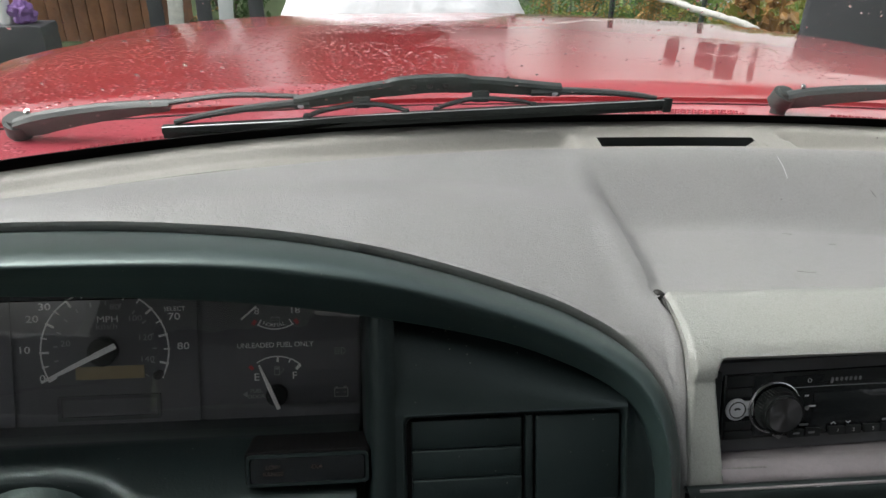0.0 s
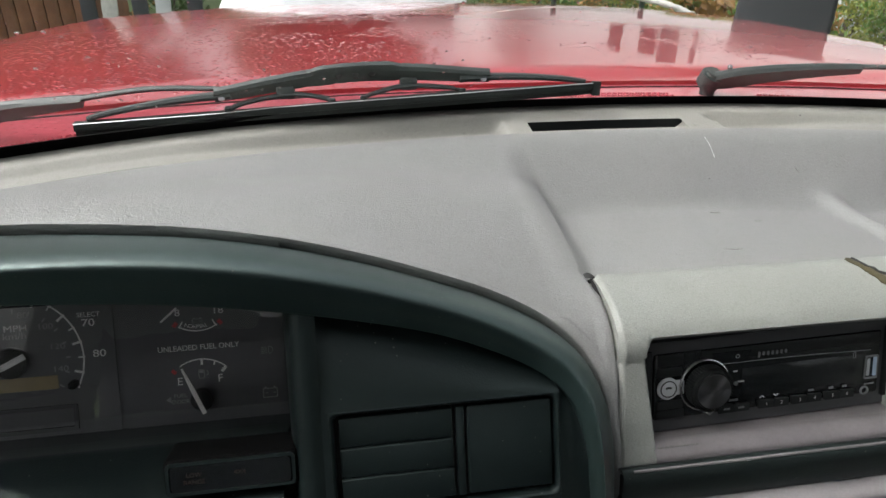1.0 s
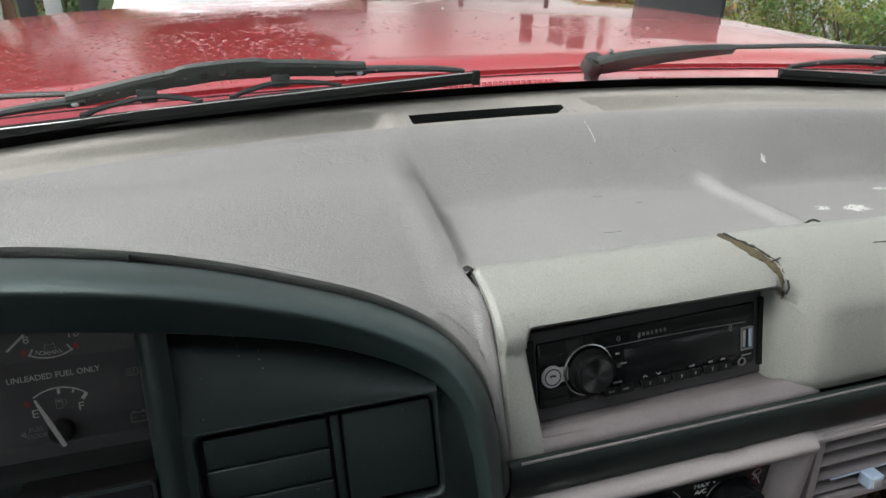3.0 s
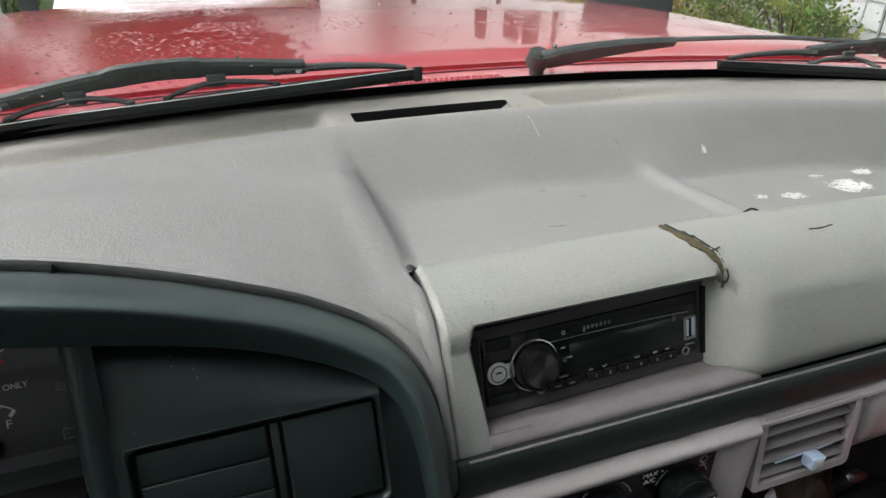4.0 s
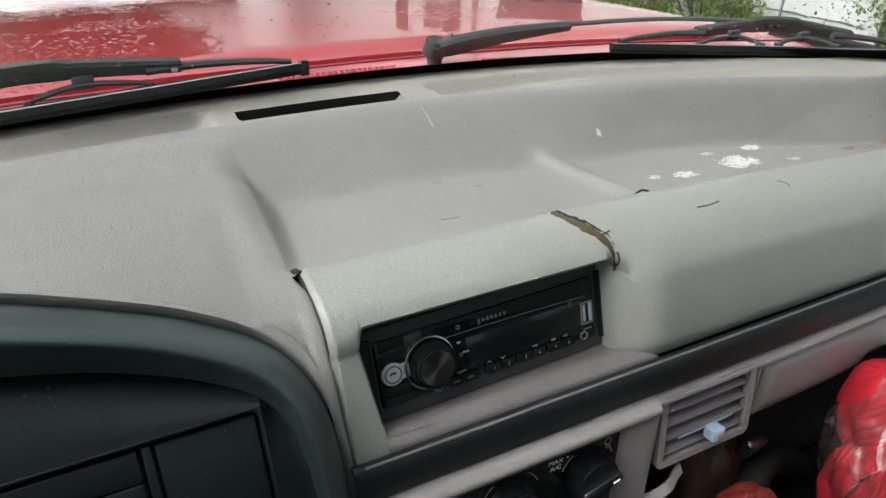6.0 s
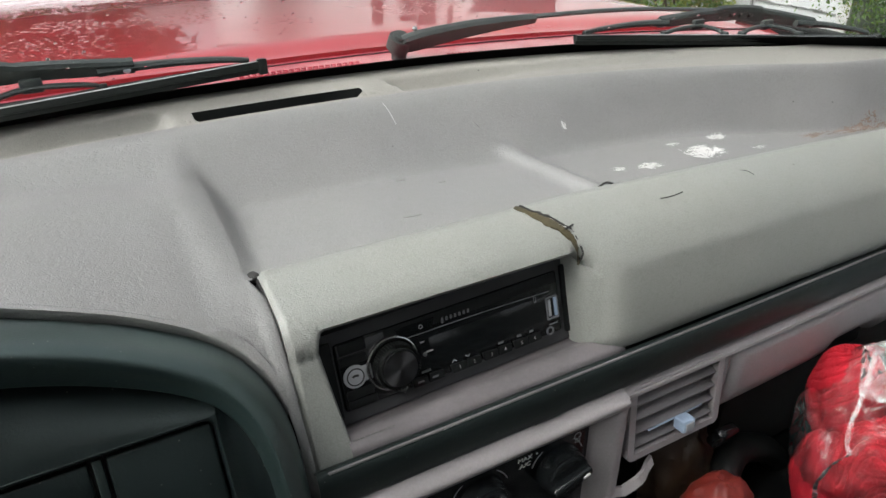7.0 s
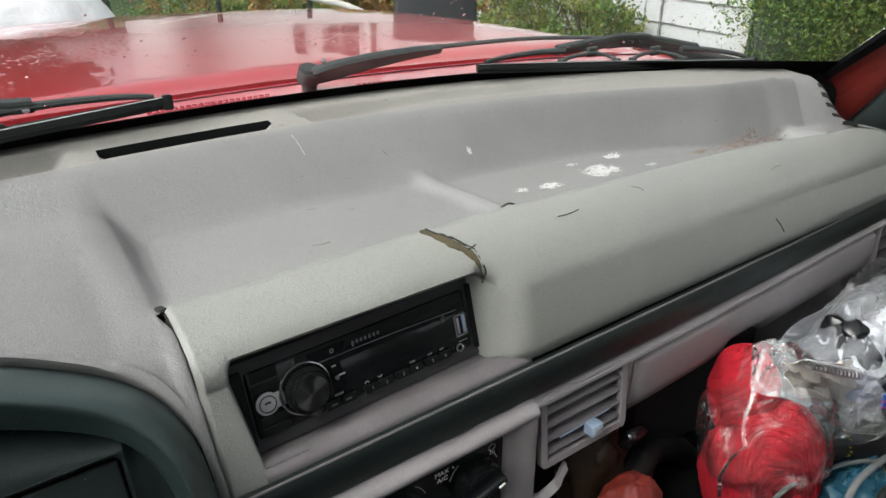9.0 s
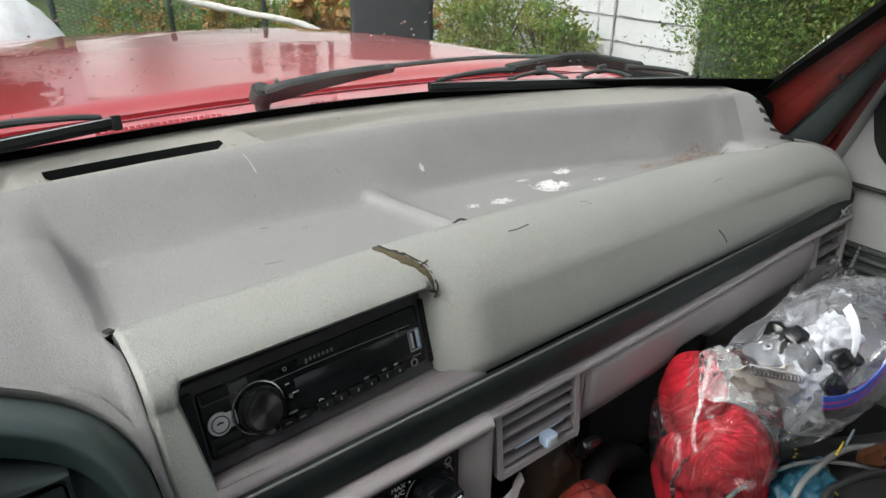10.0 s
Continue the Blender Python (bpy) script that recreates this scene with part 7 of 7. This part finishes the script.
def leaf(name, rgb):
    """Thin leaves that let some daylight through."""
    m = surface(name, rgb, 0.5, vary=0.40, scale=2.5, fine=20, relief=0)
    n, l = m.node_tree.nodes, m.node_tree.links
    b = n["Principled BSDF"]
    thin = n.new("ShaderNodeBsdfTranslucent")
    l.new(b.inputs["Base Color"].links[0].from_socket, thin.inputs["Color"])
    both = n.new("ShaderNodeMixShader")
    both.inputs["Fac"].default_value = 0.42
    l.new(b.outputs[0], both.inputs[1])
    l.new(thin.outputs[0], both.inputs[2])
    l.new(both.outputs[0], n["Material Output"].inputs["Surface"])
    return m


LEAF = [leaf("leaf_green", (0.15, 0.25, 0.06)), leaf("leaf_yellow_green", (0.24, 0.26, 0.06)), leaf("leaf_dark", (0.065, 0.125, 0.035)), leaf("leaf_dry", (0.36, 0.21, 0.07))]
BARK = surface("bark", (0.09, 0.07, 0.05), 0.9, vary=0.3, scale=8, fine=40, relief=0.6, depth=0.01)
SIDING = surface("white_siding_paint", (0.56, 0.58, 0.59), 0.55, vary=0.06, scale=1.5, fine=25, relief=0.15, depth=0.002)
JOINT = surface("weathered_joint", (0.22, 0.22, 0.22), 0.8, vary=0.3, relief=0)
DARKPANE = surface("dark_window", (0.012, 0.014, 0.016), 0.12, vary=0.2, relief=0)
TRIMWHITE = surface("white_trim", (0.72, 0.72, 0.72), 0.5, vary=0.05, relief=0)
TARP = surface("white_tarpaulin", (0.86, 0.88, 0.90), 0.45, vary=0.05, scale=3, fine=12, relief=0.6, depth=0.02)
BIN = surface("dark_grey_plastic", (0.035, 0.038, 0.042), 0.6, vary=0.2, scale=4, relief=0.1)
WOOD = surface("weathered_red_brown_boards", (0.27, 0.12, 0.06), 0.8, vary=0.3, scale=3, fine=30, relief=0.4, depth=0.004)
ROOF = surface("grey_roofing", (0.12, 0.115, 0.11), 0.85, vary=0.25, scale=4, relief=0.4)
ROPEMAT = surface("pale_hose", (0.55, 0.54, 0.50), 0.6, vary=0.15, scale=30, relief=0.3)
WIRE = surface("green_wire", (0.06, 0.15, 0.06), 0.5, vary=0.2, relief=0)

ground = part("ground", sheet([[Vector((-400 + 800 * i / 20, -400 + 800 * j / 20, 0)) for j in range(21)] for i in range(21)], 0.2), GRASS)
tagged(ground, "wet overgrown grass around the parked truck", "ground", kind="structure")


def leaves(cx, cy, cz, rx, ry, rz, count, size, seed, name, mat, parent, shell=0.55):
    """A crown of many small bent leaves in clumps."""
    rnd = random.Random(seed)
    verts, faces = [], []
    clumps = []
    for _ in range(max(6, count // 60)):
        while True:
            d = Vector((rnd.uniform(-1, 1), rnd.uniform(-1, 1), rnd.uniform(-1, 1)))
            if shell * 0.6 < d.length < 1:
                break
        clumps.append(d)
    for _ in range(count):
        c = rnd.choice(clumps)
        d = c + Vector((rnd.gauss(0, 0.13), rnd.gauss(0, 0.13), rnd.gauss(0, 0.13)))
        p = Vector((cx + d.x * rx, cy + d.y * ry, max(0.01, cz + d.z * rz)))
        s = size * rnd.uniform(0.6, 1.4)
        e = Euler((rnd.uniform(-1.2, 1.2), rnd.uniform(-1.2, 1.2), rnd.uniform(0, 6.3))).to_matrix()
        o = len(verts)
        for q in ((-0.5, 0, 0), (0, -0.28, 0.06), (0.5, 0, -0.05), (0, 0.28, 0.06)):
            verts.append(tuple(p + e @ (Vector(q) * s)))
        faces += [(o, o + 1, o + 2), (o, o + 2, o + 3)]
    return part(name, (verts, faces), mat, parent, smooth=False)


def bush(x, y, r, h, seed, mats, count, size, label, name="bush"):
    b = thing(name, (x, y, 0), label, "bush", "shrubs round the yard")
    rnd = random.Random(seed)
    for k in range(4):
        a = rnd.uniform(0, 6.3)
        part("stem", tube([(x, y, 0), (x + 0.3 * r * math.cos(a), y + 0.3 * r * math.sin(a), h * 0.45), (x + 0.6 * r * math.cos(a), y + 0.6 * r * math.sin(a), h * 0.8)], lambda t: 0.018 * (1 - 0.7 * t), 6, 8), BARK, b, "woody stem")
    for i, m in enumerate(mats):
        leaves(x, y, h * 0.55, r, r, h * 0.52, count // len(mats), size, seed * 7 + i, "foliage", m, b)
    return b


def tree(x, y, h, r, seed, mats, count, size, label):
    t = thing("tree", (x, y, 0), label, "tree", "trees behind the yard")
    rnd = random.Random(seed)
    part("trunk", tube([(x, y, 0), (x + 0.1, y, h * 0.3), (x - 0.1, y + 0.1, h * 0.65), (x, y, h * 0.9)], lambda s: 0.16 * (1 - 0.75 * s), 10, 16), BARK, t, "rough trunk")
    for k in range(6):
        a = rnd.uniform(0, 6.3)
        z0 = h * rnd.uniform(0.35, 0.6)
        part("limb", tube([(x, y, z0), (x + 0.5 * r * math.cos(a), y + 0.5 * r * math.sin(a), z0 + 0.12 * h), (x + 0.9 * r * math.cos(a), y + 0.9 * r * math.sin(a), z0 + 0.2 * h)], lambda s: 0.05 * (1 - 0.75 * s), 6, 8), BARK, t, "limb")
    for i, m in enumerate(mats):
        leaves(x, y, h * 0.62, r, r, h * 0.40, count // len(mats), size, seed * 7 + i, "crown", m, t)
    return t


# white house: a long wall beside the truck with clapboards, joints and windows
house = thing("house", (5.6, 8.0, 0), "white-sided house with tall narrow windows beside the drive", "house")
HX = 5.0
WINS = [(11.25, 11.85, 1.70, 2.95), (9.95, 10.60, 1.70, 2.75), (9.25, 9.90, 1.65, 2.95), (8.72, 8.92, 1.6, 3.1)]
part("wall", box((0.14, 24.9, 6.8), pose(HX + 0.09, 15.55, 3.40)), SIDING, house, "wall behind the boards")
part("end_wall", box((5.0, 0.14, 6.8), pose(HX + 2.6, 3.10, 3.40)), SIDING, house, "white end wall")
courses = [0.02 + 0.205 * k for k in range(33)]
for k, z in enumerate(courses):
    segs = [(3.1, 4.05), (4.06, 8.6), (8.6, 14.3), (14.31, 28.0)]
    for a, b in segs:
        holes = sorted((wy0 - 0.07, wy1 + 0.07) for wy0, wy1, wz0, wz1 in WINS if wz0 - 0.08 < z + 0.2 and wz1 + 0.08 > z and wy1 > a and wy0 < b)
        cuts_ = [a] + [v for h_ in holes for v in h_] + [b]
        for q0, q1 in zip(cuts_[::2], cuts_[1::2]):
            if q1 - q0 > 0.03:
                rows = [[(HX + 0.004, y, z + 0.203), (HX - 0.010, y, z), (HX + 0.016, y, z - 0.002)] for y in [q0 + (q1 - q0) * t / 8 for t in range(9)]]
                part("clapboard", grid(rows), SIDING, house, "", smooth=False)
    rows = [[(HX - 0.0115, y, z + 0.002 + 0.004 * noise.noise(Vector((y * 9, k, 0)))), (HX - 0.0112, y, z - 0.003 + 0.006 * noise.noise(Vector((y * 14, k, 5))))] for y in [3.1 + 11.2 * t / 220 for t in range(221)]]
    if k > 1:
        part("joint", grid([r for r in rows if not any(w0 - 0.08 < r[0][1] < w1 + 0.08 and z0_ - 0.1 < z < z1_ + 0.1 for w0, w1, z0_, z1_ in WINS)][:90]), JOINT, house, "ragged dark joint", smooth=False)
part("joint_cover", box((0.012, 0.018, 6.6), pose(HX - 0.016, 3.87, 3.30)), JOINT, house, "upright joint")
part("corner_board", box((0.05, 0.10, 6.7), pose(HX - 0.01, 3.08, 3.35), 0.01), TRIMWHITE, house, "white corner board")
for y0, y1, z0, z1 in WINS:
    wn_ = part("window", box((0.03, y1 - y0, z1 - z0), pose(HX - 0.004, (y0 + y1) / 2, (z0 + z1) / 2)), DARKPANE, house, "dark window")
    for yy in (y0 - 0.035, y1 + 0.035):
        part("window_frame", box((0.05, 0.07, z1 - z0 + 0.14), pose(HX - 0.012, yy, (z0 + z1) / 2), 0.005), TRIMWHITE, wn_, "white frame")
    for zz in (z0 - 0.035, z1 + 0.035):
        part("window_sill", box((0.06, y1 - y0 + 0.14, 0.07), pose(HX - 0.016, (y0 + y1) / 2, zz), 0.005), TRIMWHITE, wn_, "white sill")
part("roof", sheet([[(HX - 0.4, y, 6.75), (HX + 2.6, y, 8.3), (HX + 5.6, y, 6.75)] for y in (2.9, 14.0, 28.2)], 0.12), ROOF, house, "grey roof", smooth=False)

# plants against the wall and round the yard
spec = [(4.55, 4.9, 0.55, 0.85, 1), (4.65, 5.8, 0.6, 0.9, 2), (4.5, 4.2, 0.42, 0.70, 3), (4.4, 6.9, 0.6, 1.0, 4), (4.6, 8.2, 0.6, 0.9, 5), (3.8, 6.2, 0.5, 0.8, 8)]
for x, y, r, h, s in spec:
    bush(x, y, r, h, s, [LEAF[0], LEAF[1]], 4200, 0.040, "yellow-green weedy bush against the white wall")
for x, y, r, h, s in ((4.9, 2.2, 0.9, 2.6, 11), (6.2, 1.6, 1.2, 3.0, 12), (5.2, 0.6, 1.2, 3.2, 13), (6.6, 2.6, 1.0, 2.4, 14)):
    bush(x, y, r, h, s, [LEAF[0], LEAF[2], LEAF[0], LEAF[1]], 60000, 0.026, "dense dark green shrub beyond the house corner", "shrub")
for x, y, r, h, s in ((2.9, 5.2, 0.45, 0.75, 21), (3.3, 4.6, 0.4, 0.72, 22), (2.2, 5.6, 0.45, 0.75, 23), (3.0, 6.3, 0.5, 0.8, 24), (1.8, 6.6, 0.5, 0.75, 25)):
    bush(x, y, r, h, s, [LEAF[0], LEAF[1], LEAF[3]], 1800, 0.055, "weedy clump with yellowing leaves", "weed_clump")
for x, y, s in ((2.35, 4.35, 31), (2.65, 4.75, 32), (2.0, 5.0, 33)):
    bush(x, y, 0.28, 0.85, s, [LEAF[3], LEAF[3], LEAF[1]], 900, 0.09, "dry orange-brown clump of stalks", "dry_clump")
for x, y, h, r, s in ((-6.5, 14.0, 9.0, 2.8, 41), (-6.2, 19.0, 9.5, 2.6, 48), (0.2, 19.0, 9.0, 2.4, 43), (-1.6, 30.0, 8.5, 2.4, 49), (-11, 13, 9.0, 3.2, 46)):
    tree(x, y, h, r, s, [LEAF[2], LEAF[2]], 9000, 0.34, "leafy green tree beyond the yard")

# dark bin in front of the hood's corner
binn = thing("dark_bin", (2.55, 3.75, 0), "dark grey plastic bin standing in the weeds", "bin")
part("bin_body", box((0.50, 0.42, 1.55), pose(2.62, 3.72, 0.775, 0, 0, -33), 0.03, 3), BIN, binn, "dark grey body")
part("bin_lid", box((0.54, 0.46, 0.06), pose(2.62, 3.72, 1.58, 0, 0, -33), 0.02, 3), BIN, binn, "dark lid")

# white tarpaulin over a heap
tarp = thing("tarpaulin", (0.2, 3.6, 0), "white tarpaulin draped over a heap ahead of the hood", "tarpaulin")
rows = []
for i in range(60):
    x = -0.75 + 1.75 * i / 59
    row = []
    for j in range(40):
        y = 3.0 + 1.6 * j / 39
        u, v = (x - 0.12) / 0.88, (y - 3.8) / 0.8
        h = 1.20 * max(0.0, 1 - abs(u) ** 4) * max(0.0, 1 - abs(v) ** 4) + 0.05 * noise.noise(Vector((x * 3, y * 3, 0))) + 0.02 * noise.noise(Vector((x * 11, y * 9, 3)))
        row.append((x, y, max(0.005, h)))
    rows.append(row)
part("cloth", sheet(rows, 0.004), TARP, tarp, "creased white sheet", angle=60)

# wire netting with posts, pale hose over it
net = thing("wire_netting", (1.3, 4.6, 0), "green wire netting fence on thin posts", "fence")
verts, faces = [], []
for i in range(50):
    for j in range(44):
        cx_, cz_ = 0.85 + 0.026 * i, 0.05 + 0.024 * j + (0.012 if i % 2 else 0)
        o = len(verts)
        for k in range(6):
            a = math.pi / 3 * k
            for r in (0.0155, 0.0130):
                verts.append((cx_ + r * math.cos(a), 4.5, cz_ + 0.9 * r * math.sin(a)))
        for k in range(6):
            q = (k + 1) % 6
            faces.append((o + 2 * k, o + 2 * q, o + 2 * q + 1, o + 2 * k + 1))
tagged(part("mesh", (verts, faces), WIRE, net, "hexagonal green wire", smooth=False), kind="stuff")
for x in (0.85, 1.5, 2.12):
    part("post", tube([(x, 4.52, 0), (x, 4.52, 0.6), (x, 4.52, 1.25)], 0.018, 8, 4), BIN, net, "thin post")
hose2 = thing("garden_hose", (1.4, 4.1, 0.9), "pale hose slung from the netting to the ground", "hose")
part("hose", tube([(1.10, 4.47, 1.19), (1.42, 4.10, 1.00), (1.70, 3.85, 0.92), (2.05, 3.55, 0.80), (2.30, 3.3, 0.4), (2.4, 3.2, 0.02)], 0.018, 10, 40), ROPEMAT, hose2, "pale hose")

# red-brown shed with boards, boards leaning beside it
shed = thing("shed", (-3.3, 8.4, 0), "red-brown board shed ahead of the truck", "shed")
for k in range(11):
    part("board", box((0.125, 0.03, 2.4 + 0.04 * (k % 3)), pose(-3.75 + 0.135 * k, 7.6, 1.2, 0, 0, 0), 0.004), WOOD, shed)
part("shed_body", box((1.5, 1.4, 2.3), pose(-3.08, 8.35, 1.15)), WOOD, shed, "shed body")
part("roof", box((1.8, 1.8, 0.06), pose(-3.08, 8.3, 2.42, 6), 0.01), ROOF, shed, "sloping roof")
for k, (x, mat) in enumerate(((-2.05, BIN), (-1.85, ROPEMAT), (-1.62, BIN), (-1.40, SIDING), (-1.15, BIN))):
    b = thing("leaning_board", (x, 6.6, 0), "weathered board leaning beside the shed", "board", "leaning boards")
    part("plank", box((0.13, 0.03, 1.6), pose(x, 6.7, 0.79, -8, 4 * (k % 2) - 2, 0), 0.004), mat, b, "weathered plank")
for x, y, r, h, s in ((-3.9, 6.4, 0.5, 1.5, 71), (-1.6, 7.6, 0.6, 1.5, 72), (-4.8, 6.0, 0.6, 1.6, 73)):
    bush(x, y, r, h, s, [LEAF[2], LEAF[2], LEAF[3]], 2600, 0.06, "dark scrub beside the shed", "scrub")
pot = thing("crate_with_bottle", (-2.72, 5.6, 0), "dark crate with a white bottle and purple cloth on top", "crate")
part("crate", box((0.4, 0.3, 0.52), pose(-2.72, 5.6, 0.26), 0.02), BIN, pot, "dark crate")
part("bottle", disc(0.05, 0.20, pose(-2.80, 5.55, 0.62), 18, 0.01, 0.045), TRIMWHITE, pot, "white bottle")
part("cloth", heap(-2.68, 5.58, 0.60, 0.09, 0.09, 0.09, 81.0, 0.4, 30, 20), surface("purple_cloth", (0.20, 0.10, 0.30), 0.8), pot, "purple cloth")
